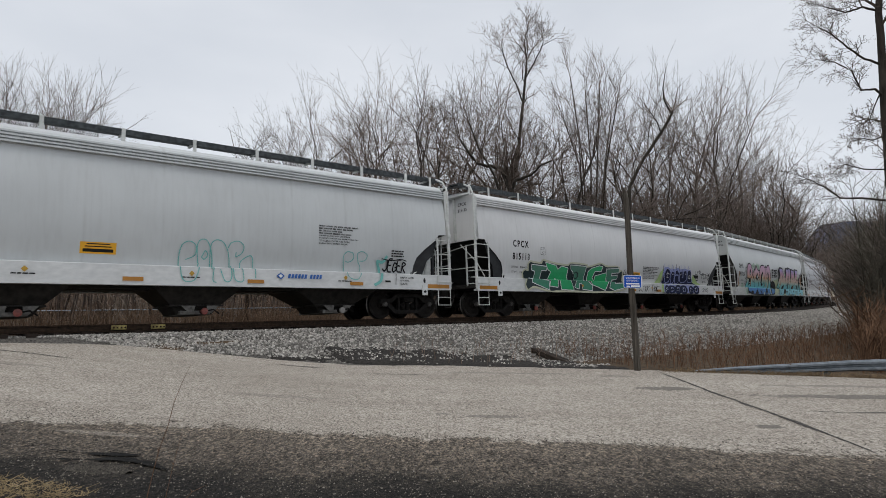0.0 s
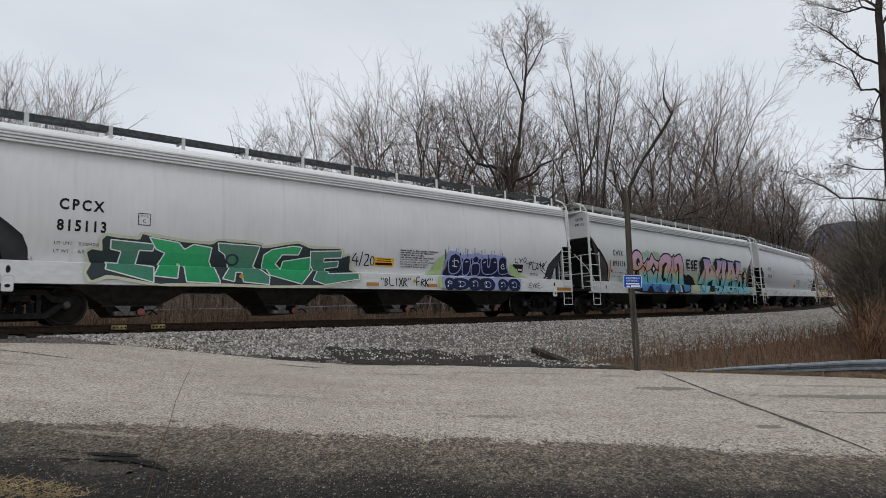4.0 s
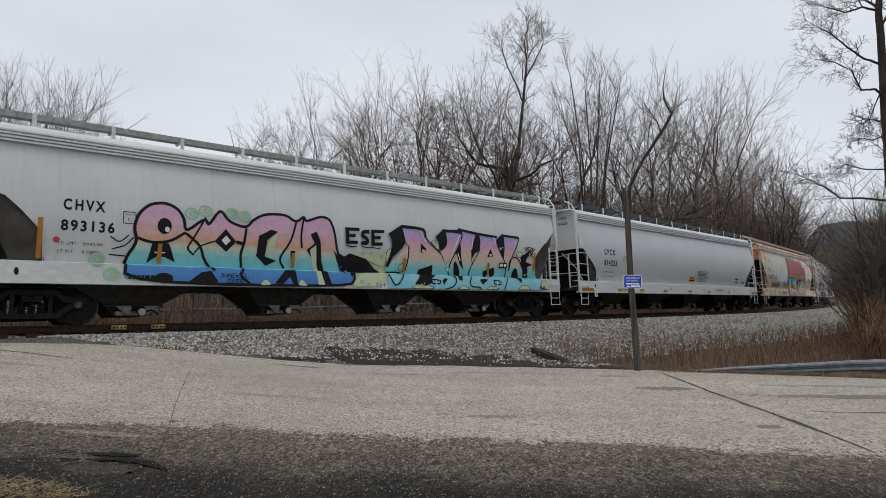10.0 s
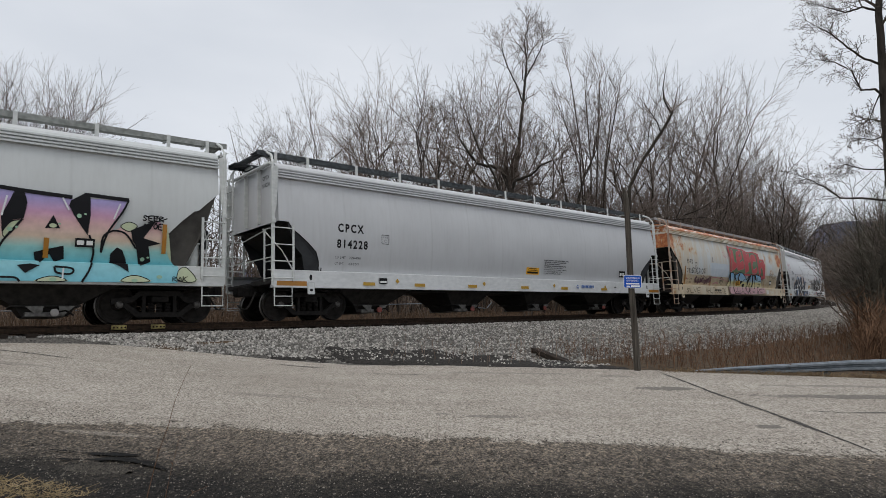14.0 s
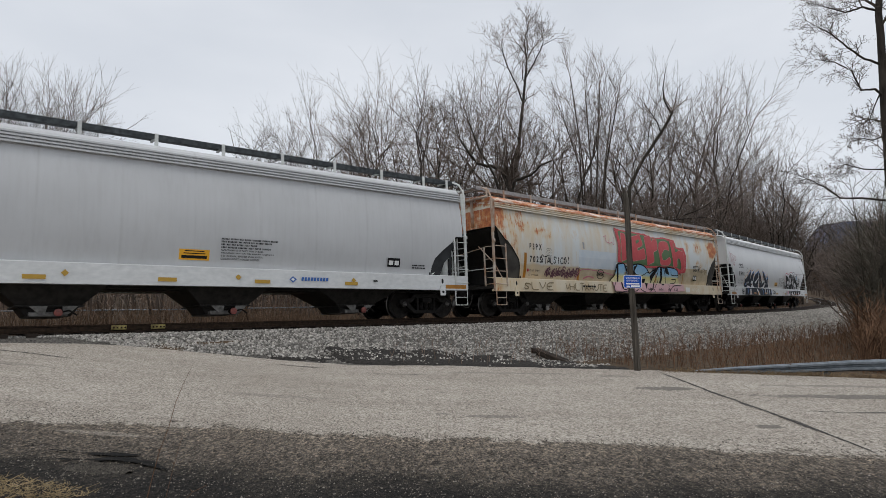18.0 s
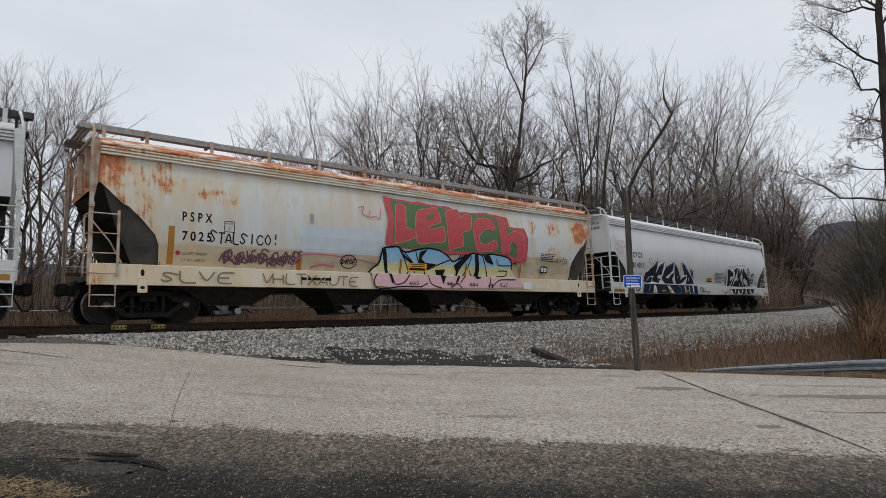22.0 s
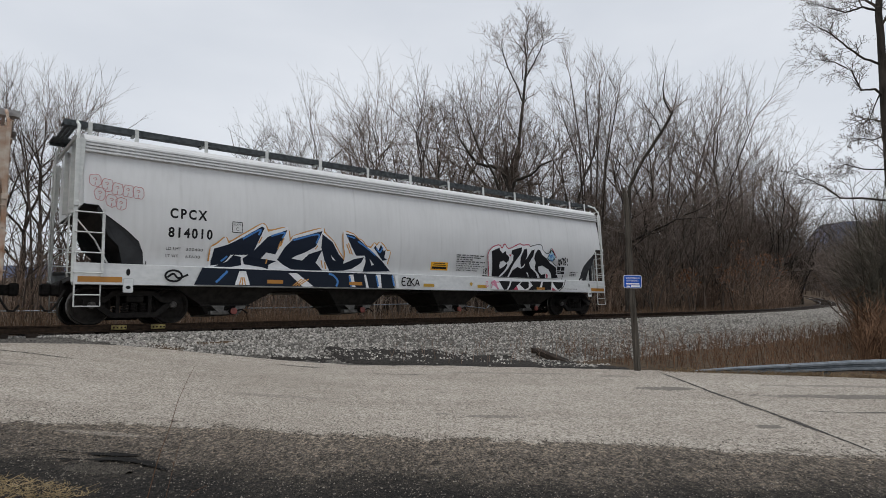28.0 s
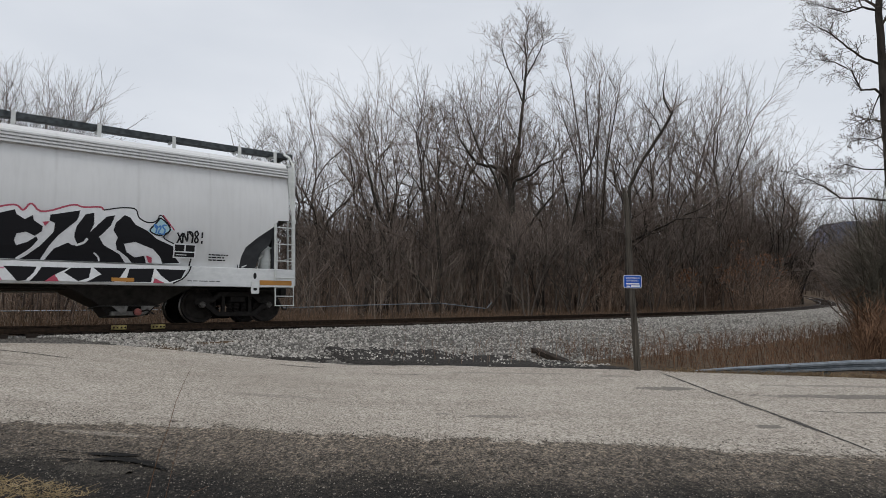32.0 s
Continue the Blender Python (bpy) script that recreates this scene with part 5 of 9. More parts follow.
small_reflectors(c, (0.07, 2.42, 5.3))
c.rect("stencil", 6.68, 7.25, 1.63, 1.93)
for i in range(2):
    c.rect("white", 6.72 + 0.27 * i, 6.94 + 0.27 * i, 1.70, 1.76)
GREENS = {
    "halo": ("graffiti_halo", flat("pale_lime_overspray", (0.55, 0.56, 0.42), 0.6), "pale overspray round the letters"),
    "dark": ("graffiti_shadow", flat("blackgreen_spray", (0.012, 0.026, 0.03), 0.45), "black-green letter shadow"),
    "g1": ("graffiti_fill", spray("bright_green_spray", ((1.0, (0.02, 0.30, 0.12)), (2.1, (0.05, 0.40, 0.16)))), "bright green letter fill"),
    "g2": ("graffiti_fill", spray("grey_green_spray", ((1.0, (0.05, 0.24, 0.15)), (2.1, (0.10, 0.20, 0.15)))), "dull green letter fill"),
    "lime": ("graffiti_halo", flat("lime_mist", (0.42, 0.56, 0.25), 0.6), "lime green overspray"),
    "n": ("graffiti_fill", spray("navy_violet_spray", ((1.0, (0.008, 0.015, 0.045)), (2.4, (0.014, 0.014, 0.05)))), "dark navy letter fill"),
    "lav": ("graffiti_outline", flat("lavender_spray", (0.30, 0.34, 0.60), 0.5), "lavender letter outline"),
}
DARK = [(-7.47, 1.64), (-7.38, 1.71), (-7.16, 1.70), (-7.19, 1.95), (-7.09, 2.05), (-6.90, 2.02), (-6.37, 2.00), (-6.32, 2.14), (-6.06, 2.10), (-5.45, 2.02), (-4.63, 1.98), (-4.44, 2.10), (-3.30, 2.07), (-3.26, 1.97), (-3.05, 1.99), (-2.52, 2.11), (-2.16, 2.17), (-1.80, 2.04), (-0.74, 2.08), (-0.70, 1.83), (-0.46, 1.91), (-0.44, 1.48), (-0.16, 1.38), (-0.23, 1.15), (-1.37, 0.98), (-2.11, 0.97), (-3.08, 0.95), (-4.30, 0.98), (-6.06, 0.95), (-7.06, 1.14), (-7.40, 0.98), (-7.50, 1.15), (-7.41, 1.40)]
c.line("halo", DARK, 0.15, True)
c.poly("dark", shaky(soften(DARK, True, 0.1), 4.0, 0.02))
GL = (
    ("g2", [(-7.00, 1.97), (-6.02, 1.92), (-6.06, 1.75), (-6.37, 1.75), (-6.44, 1.40), (-6.06, 1.35), (-6.05, 0.97), (-7.12, 1.26), (-7.09, 1.44), (-6.83, 1.42), (-6.77, 1.70), (-7.00, 1.75)]),
    ("g1", [(-6.16, 2.08), (-5.46, 1.99), (-5.31, 1.83), (-5.09, 1.97), (-4.63, 1.91), (-4.68, 1.56), (-4.46, 1.10), (-4.42, 0.98), (-5.28, 1.00), (-5.35, 1.37), (-5.46, 1.47), (-5.50, 1.08), (-6.06, 1.13), (-5.92, 1.45), (-5.78, 1.71), (-5.99, 1.80)]),
)
GL += (
    ("g2", [(-4.48, 2.04), (-3.32, 2.02), (-3.49, 1.47), (-3.07, 1.20), (-3.09, 0.97), (-3.82, 1.03), (-3.86, 1.28), (-4.02, 1.28), (-4.06, 1.03), (-4.38, 1.10), (-4.18, 1.44), (-4.29, 1.75), (-4.44, 1.84)]),
    ("g1", [(-3.21, 1.79), (-2.97, 1.95), (-2.35, 2.08), (-2.07, 2.06), (-2.17, 1.84), (-2.66, 1.82), (-2.85, 1.56), (-2.68, 1.42), (-2.63, 1.64), (-1.76, 1.80), (-1.77, 1.41), (-2.11, 1.00), (-3.07, 1.23), (-3.25, 1.47)]),
)
GL += (
    ("g2", [(-1.80, 1.96), (-0.74, 2.03), (-0.75, 1.82), (-1.34, 1.78), (-1.34, 1.67), (-0.85, 1.72), (-0.86, 1.55), (-1.30, 1.48), (-1.26, 1.32), (-0.22, 1.38), (-0.19, 1.19), (-1.37, 1.00), (-1.76, 1.12), (-1.64, 1.38), (-1.77, 1.56)]),
)
for key, pts in GL:
    c.poly(key, soften(pts, True, 0.08))
    for a, b in zip(pts, pts[1:] + pts[:1]):
        c.line("w", [a, b], 0.03)
c.ring("dark", -4.08, 1.62, 0.16, 0.14, 0.05, 10)
for pts in ([(-0.25, 2.0), (-0.42, 1.75), (-0.15, 1.75)], [(-0.22, 1.9), (-0.22, 1.6)], [(-0.02, 2.05), (-0.12, 1.6)], [(0.05, 1.95), (0.2, 1.98), (0.18, 1.8), (0.02, 1.62), (0.25, 1.64)]):
    c.line("k", pts, 0.035)
c.ring("k", 0.34, 1.78, 0.07, 0.14, 0.03, 10)
c.scrawl("k", "'BLIXR'", 0.55, 1.00, 1.25, 0.26, 0.034, 1)
c.scrawl("k", "FRK'", 1.98, 1.00, 0.72, 0.26, 0.034, 2)
c.scrawl("k", ".EYKE.", 7.28, 1.03, 0.9, 0.18, 0.026, 3)
c.poly("lime", [(2.5, 1.44), (3.1, 1.44), (3.35, 2.2), (3.0, 1.95), (2.75, 1.6)])
c.poly("lime", [(6.4, 1.43), (7.6, 1.43), (7.1, 1.55), (6.5, 1.95)])
c.poly("lime", [(2.95, 0.97), (3.2, 0.97), (3.2, 1.36), (2.9, 1.36)])
BUB_HALO = [(3.23, 1.49), (3.25, 1.76), (3.32, 2.04), (3.46, 2.24), (3.74, 2.26), (4.02, 2.16), (4.27, 2.13), (4.57, 2.21), (4.81, 2.24), (5.05, 2.16), (5.42, 2.25), (5.71, 2.20), (6.14, 2.21), (6.32, 1.94), (6.36, 1.69), (6.67, 1.53), (7.05, 1.43), (3.1, 1.43)]
BUBBLES = (
    [(3.45, 1.85), (3.54, 2.09), (3.76, 2.17), (3.96, 2.07), (4.02, 1.81), (3.95, 1.58), (3.74, 1.48), (3.53, 1.52)],
    [(4.10, 1.92), (4.25, 2.04), (4.45, 1.98), (4.43, 1.54), (4.28, 1.45), (4.14, 1.48)],
    [(4.52, 1.81), (4.70, 1.86), (4.91, 1.84), (4.92, 1.48), (4.57, 1.44)],
    [(4.57, 2.02), (4.70, 2.13), (4.84, 2.06), (4.81, 1.92), (4.62, 1.90)],
    [(4.97, 1.97), (5.12, 2.08), (5.26, 2.04), (5.29, 1.75), (5.42, 1.73), (5.44, 2.05), (5.60, 2.13), (5.76, 2.08), (5.83, 1.69), (5.56, 1.52), (5.11, 1.52)],
)
BUBBLES += (
    [(5.87, 2.07), (6.06, 2.16), (6.25, 2.09), (6.24, 1.80), (6.43, 1.57), (5.91, 1.52)],
)
SILL_BUBBLES = (
    [(3.23, 1.18), (3.33, 1.29), (3.50, 1.25), (3.54, 1.08), (3.46, 0.94), (3.28, 0.95)],
    [(3.64, 1.27), (4.06, 1.27), (4.21, 1.13), (4.07, 0.97), (3.67, 0.95)],
    [(4.33, 1.25), (4.57, 1.33), (4.78, 1.21), (4.73, 0.96), (4.39, 0.93)],
    [(4.89, 1.28), (5.29, 1.30), (5.44, 1.13), (5.34, 0.94), (4.93, 0.94)],
    [(5.77, 1.21), (5.94, 1.31), (6.13, 1.20), (6.08, 0.96), (5.82, 0.94)],
    [(6.29, 1.22), (6.54, 1.34), (6.77, 1.20), (6.71, 0.95), (6.39, 0.95)],
)
c.poly("lav", shaky(soften(BUB_HALO[1:-2]) + BUB_HALO[-2:], 3.0, 0.05, 0.10))
c.poly("n", shaky([(4.9 + (x - 4.9) * 0.94, 1.43 + (z - 1.43) * 0.80) for x, z in BUB_HALO[1:]], 8.0, 0.05, 0.12))
for k in range(26):
    x = 3.3 + 0.115 * k
    c.line("lav" if k % 3 else "n", [(x, 1.95 + 0.1 * math.sin(k)), (x + 0.03 * math.sin(2.0 * k), 2.30 + 0.12 * math.sin(k * 1.7))], 0.035)
for pts in BUBBLES:
    mx = sum(p[0] for p in pts) / len(pts)
    c.line("lav", [(mx + (x - mx) * 1.04, 1.45 + (z - 1.45) * 1.03) for x, z in pts], 0.075, True)
    c.poly("n", soften(soften(pts)))
for pts in ([(3.6, 1.9), (3.85, 1.95), (3.9, 1.85)], [(3.68, 2.02), (3.72, 1.7)], [(3.6, 1.75), (3.85, 1.72)], [(4.2, 1.9), (4.35, 1.92)], [(5.08, 1.9), (5.2, 1.95)], [(5.6, 1.95), (5.72, 1.95)], [(6.2, 1.75), (6.05, 1.7), (5.98, 1.82), (6.1, 1.92), (6.16, 1.82), (6.08, 1.8)]):
    c.line("w", pts, 0.028)
c.poly("lav", [(3.1, 0.955), (3.05, 1.36), (6.95, 1.36), (6.9, 0.955)])
for k, pts in enumerate(SILL_BUBBLES):
    mx, mz = sum(p[0] for p in pts) / len(pts), sum(p[1] for p in pts) / len(pts)
    c.line("n", [(mx + (x - mx) * 1.45, mz + (z - mz) * 1.15) for x, z in pts], 0.05, True)
    c.poly("n", soften([(mx + (x - mx) * 1.30, mz + (z - mz) * 1.10) for x, z in pts]))
    c.line("lav", [(mx + (x - mx) * 0.6, mz + (z - mz) * 0.6) for x, z in pts[:4 + k % 2]], 0.03, k % 3 == 0)
    c.round("w", mx - 0.08, mz + 0.05, 0.03, 0.03, 7)
    c.round("w", mx - 0.08, mz - 0.07, 0.03, 0.03, 7)
c.scrawl("k", "LYO", 6.70, 1.98, 0.66, 0.18, 0.034, 4)
c.scrawl("k", "PLAIR", 7.50, 1.74, 0.95, 0.30, 0.036, 5)
c.line("k", [(7.3, 1.98), (7.9, 2.02), (8.3, 1.9), (8.5, 2.1)], 0.03)
c.line("k", [(8.2, 1.75), (8.45, 1.6), (8.6, 1.62)], 0.03)
c.bars("stencil", 7.6, 8.1, 1.52, 1.62, 2, 5)
for x in (1.85, -3.9):
    c.poly("ry", [(x - 0.08, 1.17), (x, 1.10), (x + 0.08, 1.17), (x, 1.24)])
c.done({**STD, **GREENS})

# third car: pastel sunset letters the whole length
car, c, h = hopper_car("greenish grey covered hopper car covered in pastel graffiti", 9.57, SLOPE_OLD, MAT["mint_car"], MAT["mint_car"], MAT["sill_grey"], MAT["sill_grey"], MAT["grating_green"], ("palecap",) * 4, -0.23)
# sill holes, their dark inside painted as flat black discs
for x in (-8.52, 8.46):
    c.round("stencil", x, 1.16, 0.045, 0.085)
c.along = 0.23
data_block(c, -7.93, "CHVX", "893136", "204200", "65800", h)
plate_mark(c, -6.68, 2.38)
c.round("reddot", -8.03, 1.90, 0.07, 0.07, 12)
PASTEL = {
    "reddot": ("red_dot", flat("red_mark", (0.45, 0.03, 0.04)), "red painted dot"),
    "p1": ("graffiti_fill", spray("sunset_spray_deep", ((0.95, (0.06, 0.17, 0.46)), (1.36, (0.09, 0.26, 0.55)), (1.40, (0.16, 0.50, 0.56)), (1.72, (0.25, 0.55, 0.54)), (1.92, (0.52, 0.55, 0.46)), (2.05, (0.62, 0.36, 0.20)), (2.2, (0.62, 0.38, 0.34)), (2.5, (0.60, 0.38, 0.48)), (3.0, (0.55, 0.33, 0.50))), wobble=0.10), "letters fading from blue through teal and orange to pink"),
    "p2": ("graffiti_fill", spray("sunset_spray_pale", ((0.95, (0.20, 0.52, 0.62)), (1.36, (0.30, 0.62, 0.68)), (1.42, (0.15, 0.46, 0.52)), (1.72, (0.30, 0.58, 0.56)), (1.95, (0.66, 0.52, 0.40)), (2.3, (0.66, 0.42, 0.42)), (2.5, (0.58, 0.33, 0.46)), (2.8, (0.40, 0.34, 0.60)), (3.0, (0.36, 0.34, 0.60))), wobble=0.10), "letters fading from cyan through peach to lavender"),
    "cream": ("graffiti_bubble", flat("pale_lime_spray", (0.52, 0.58, 0.38), 0.5), "pale green bubble background"),
    "mint": ("graffiti_bubble", flat("mint_mist", (0.33, 0.50, 0.36), 0.6), "mint green curls of spray"),
    "orange": ("orange_strip", MAT["reflector"], "orange vertical strip"),
}
# pale bubbles behind the letters
for pts in ([(-0.95, 0.96), (0.1, 0.96), (1.6, 1.38), (1.2, 1.95), (0.2, 2.0), (-0.7, 1.85)], [(6.4, 0.97), (8.1, 0.97), (8.1, 1.3), (7.95, 2.35), (7.3, 2.3), (6.8, 1.8)], [(1.9, 0.97), (3.2, 0.97), (3.0, 1.25), (2.2, 1.3)]):
    c.poly("cream", pts)
for x, z in ((-5.1, 2.75), (-4.75, 2.85), (-3.7, 2.8), (-6.9, 1.15), (-7.2, 1.5), (-4.05, 2.85)):
    c.ring("mint", x, z, 0.16, 0.14, 0.06, 10)
    c.ring("mint", x + 0.02, z, 0.07, 0.06, 0.04, 8)
P1 = [(-6.64, 0.955), (-6.6, 1.55), (-6.35, 1.95), (-6.45, 2.3), (-6.35, 2.65), (-6.1, 2.9), (-5.75, 2.97), (-5.45, 2.85), (-5.28, 2.6), (-5.25, 2.25), (-4.75, 2.68), (-4.68, 2.45), (-4.37, 2.96), (-4.15, 2.62), (-3.66, 2.48), (-3.45, 2.75), (-3.1, 2.93), (-2.5, 2.96), (-2.2, 2.75), (-1.95, 2.97), (-1.9, 2.8), (-1.4, 3.02), (-1.1, 2.95), (-0.95, 2.6), (-0.85, 2.0), (-0.55, 1.55), (-0.4, 1.75), (-0.25, 1.2), (-0.5, 0.955)]
c.poly("p1", soften(P1))
c.line("k", P1, 0.075, True)
c.round("k", -5.75, 2.38, 0.17, 0.2)
c.round("w", -5.68, 2.30, 0.06, 0.07, 8)
c.line("k", [(-6.35, 2.05), (-6.05, 1.95), (-5.6, 2.0), (-5.25, 2.25)], 0.07)
c.poly("k", [(-6.0, 2.0), (-6.12, 1.45), (-5.9, 1.62), (-5.72, 1.62), (-5.45, 1.5), (-5.62, 1.95)])
c.line("w", [(-5.95, 1.72), (-5.7, 1.72)], 0.03)
c.line("k", [(-5.25, 2.25), (-4.85, 1.95), (-4.75, 1.6), (-4.5, 1.3)], 0.07)
c.line("k", [(-4.75, 2.68), (-5.05, 2.1), (-5.2, 1.85), (-5.0, 1.7)], 0.05)
c.poly("k", [(-4.22, 2.42), (-3.92, 2.1), (-4.18, 1.82), (-4.5, 2.08)])
c.round("w", -4.2, 2.12, 0.12, 0.13, 4)
c.line("k", [(-4.5, 2.08), (-4.85, 1.95), (-5.0, 1.75)], 0.04)
c.line("k", [(-3.66, 2.48), (-3.7, 2.1), (-3.8, 1.75), (-3.72, 1.4), (-3.85, 1.2), (-3.55, 0.98)], 0.07)
c.line("k", [(-3.92, 2.1), (-3.72, 2.05)], 0.09)
c.poly("k", [(-3.3, 2.3), (-2.95, 2.5), (-2.75, 2.45), (-3.05, 2.2), (-3.1, 1.75), (-2.75, 1.65), (-3.05, 1.5), (-3.35, 1.75)])
c.poly("cream", [(-3.0, 2.2), (-2.75, 2.42), (-2.85, 1.95), (-3.05, 1.75)])
c.line("k", [(-2.2, 2.75), (-2.35, 2.2), (-2.7, 1.7), (-2.5, 1.45)], 0.06)
c.poly("k", [(-2.35, 1.95), (-2.2, 1.95), (-2.25, 1.4), (-2.55, 1.38), (-2.85, 1.0), (-2.6, 1.0), (-2.4, 1.2), (-2.3, 1.0), (-2.15, 0.98)])
c.line("k", [(-1.95, 2.97), (-2.05, 2.4), (-2.0, 2.05)], 0.06)
c.poly("k", [(-1.75, 2.45), (-1.55, 2.55), (-1.42, 2.3), (-1.35, 1.7), (-1.05, 0.98), (-1.35, 0.98), (-1.55, 1.6), (-1.85, 2.0), (-1.6, 2.2)])
c.poly("cream", [(-1.75, 2.0), (-1.55, 2.15), (-1.5, 1.6), (-1.3, 1.0), (-1.5, 1.0), (-1.6, 1.5)])
c.poly("k", [(-0.98, 2.05), (-0.8, 1.85), (-0.7, 1.5), (-0.4, 1.85), (-0.3, 1.6), (-0.65, 1.35)])
c.poly("k", [(-5.2, 0.97), (-4.85, 1.25), (-4.6, 1.3), (-4.4, 1.0)])
c.round("k", -5.75, 1.08, 0.22, 0.13)
c.bars("k", -6.55, -5.95, 1.03, 1.15, 1, 4, 0.8)
for pts in ([(-6.9, 1.75), (-6.6, 1.85), (-6.45, 2.05)], [(-6.95, 1.62), (-6.6, 1.6)], [(-6.95, 2.05), (-6.75, 1.9), (-6.55, 2.1)]):
    c.line("k", pts, 0.03)
# small block letters between the two pieces
for bx in (-0.58, 0.34):
    c.line("k", [(bx + 0.08, 2.25), (bx + 0.06, 2.75)], 0.13)
    for z, w in ((2.30, 0.44), (2.50, 0.36), (2.70, 0.5)):
        c.line("k", [(bx + 0.02, z), (bx + w, z + 0.02)], 0.10)
c.line("k", [(-0.02, 2.3), (0.2, 2.32), (0.2, 2.45), (0.02, 2.53), (0.05, 2.66), (0.28, 2.68)], 0.12)
for bx in (-0.55, 0.0, 0.35):
    c.line("k", [(bx, 2.2), (bx + 0.25, 2.17), (bx + 0.38, 2.2)], 0.03)
# second piece: tall letters with black drop shadow
DEEP = [(0.94, 1.60), (1.18, 1.81), (1.57, 2.18), (1.76, 2.35), (1.65, 2.50), (1.54, 2.88), (2.41, 2.89), (2.49, 2.65), (2.85, 2.39), (3.12, 2.19), (3.29, 2.30), (3.42, 2.49), (3.41, 2.68), (3.36, 2.88), (4.12, 2.89), (4.23, 2.97), (4.78, 2.90), (4.93, 2.90), (5.83, 2.87), (6.09, 2.70), (6.22, 2.71), (6.20, 2.89), (6.99, 2.90), (6.92, 2.67), (6.76, 2.31), (6.69, 2.15), (6.93, 2.29), (7.14, 2.15), (7.67, 2.50), (7.77, 2.44), (7.83, 2.00), (8.01, 1.56), (8.19, 1.35), (8.18, 0.96), (0.94, 0.93)]
CREAMS = (
    [(0.91, 2.11), (1.16, 2.23), (1.18, 1.91), (0.93, 1.70)],
    [(2.70, 2.54), (3.00, 2.57), (3.11, 2.32), (3.04, 2.24), (2.85, 2.39)],
    [(4.58, 2.00), (4.71, 2.24), (4.94, 2.30), (4.83, 2.10), (4.64, 1.86)],
    [(5.86, 2.53), (6.12, 2.58), (6.14, 2.46), (6.03, 2.36)],
    [(6.83, 2.29), (7.06, 2.43), (7.28, 2.32), (7.07, 2.15)],
    [(1.82, 0.96), (2.24, 1.15), (2.78, 0.98), (2.78, 0.93), (1.92, 0.93)],
    [(3.76, 0.93), (4.09, 1.09), (4.48, 0.93)],
    [(5.12, 0.93), (5.54, 1.10), (5.92, 0.95)],
    [(6.80, 0.95), (7.18, 1.17), (7.67, 0.97)],
    [(8.18, 1.29), (8.37, 1.40), (8.71, 0.99), (8.14, 0.98)],
    [(1.42, 1.57), (1.48, 1.72), (1.68, 1.76), (1.65, 1.53), (1.52, 1.49)],
    [(7.30, 1.62), (7.53, 1.57), (7.43, 1.40), (7.31, 1.40)],
)
VOIDS = (
    [(1.51, 2.99), (2.44, 2.95), (2.46, 2.89), (1.54, 2.88), (1.67, 2.45), (1.56, 2.26), (1.18, 1.93), (1.02, 1.60), (0.93, 1.65), (1.04, 1.95), (1.14, 2.28), (1.10, 2.50), (0.99, 2.67)],
    [(2.28, 2.45), (2.56, 2.23), (2.30, 2.11)],
    [(2.26, 1.57), (2.83, 1.75), (2.84, 1.38), (2.70, 1.29), (2.72, 1.14), (2.43, 1.03), (1.98, 1.08), (2.15, 1.28)],
    [(2.92, 2.69), (3.25, 2.97), (3.93, 3.01), (4.15, 2.90), (3.38, 2.88), (3.43, 2.65), (3.42, 2.46), (3.29, 2.30), (3.14, 2.23), (3.05, 2.51)],
)
VOIDS += (
    [(3.82, 1.93), (3.94, 1.80), (4.07, 1.56), (4.06, 1.23), (3.89, 1.28), (3.80, 1.52), (3.76, 1.79)],
    [(4.04, 2.56), (4.09, 2.03), (4.24, 1.63), (4.05, 1.80), (3.89, 2.13), (3.81, 2.18)],
    [(4.78, 2.95), (4.96, 2.88), (5.01, 2.67), (4.96, 2.32), (4.77, 2.27), (4.58, 2.00), (4.55, 2.34), (4.67, 2.64)],
    [(5.51, 2.44), (5.65, 2.15), (5.36, 2.14)],
    [(5.18, 1.60), (5.46, 1.69), (5.74, 1.77), (5.76, 1.48), (5.58, 1.40), (5.47, 1.57), (5.30, 1.36), (5.21, 1.43)],
)
VOIDS += (
    [(5.83, 2.80), (6.09, 2.99), (6.22, 2.93), (6.24, 2.50), (6.20, 2.03), (5.96, 2.38), (5.80, 2.68)],
    [(6.69, 1.42), (6.69, 1.63), (6.82, 1.79), (6.94, 1.73), (7.03, 1.52), (7.07, 1.20), (6.90, 1.32)],
    [(7.10, 2.21), (7.67, 2.50), (7.39, 2.04), (7.79, 1.93), (7.51, 1.85), (7.58, 1.48), (7.32, 1.36), (7.29, 1.53), (7.23, 1.84), (7.15, 1.96)],
    [(3.15, 1.23), (3.28, 1.31), (3.38, 1.27), (3.28, 1.16), (3.21, 1.07)],
    [(4.88, 1.29), (5.12, 1.33), (5.30, 1.30), (5.03, 1.12)],
)
RIMS = ([(1.51, 2.95), (2.46, 2.93), (2.49, 2.65)], [(3.25, 2.94), (4.13, 2.93)], [(3.94, 3.03), (4.78, 2.94), (5.86, 2.88)], [(6.09, 2.97), (7.03, 2.93)])
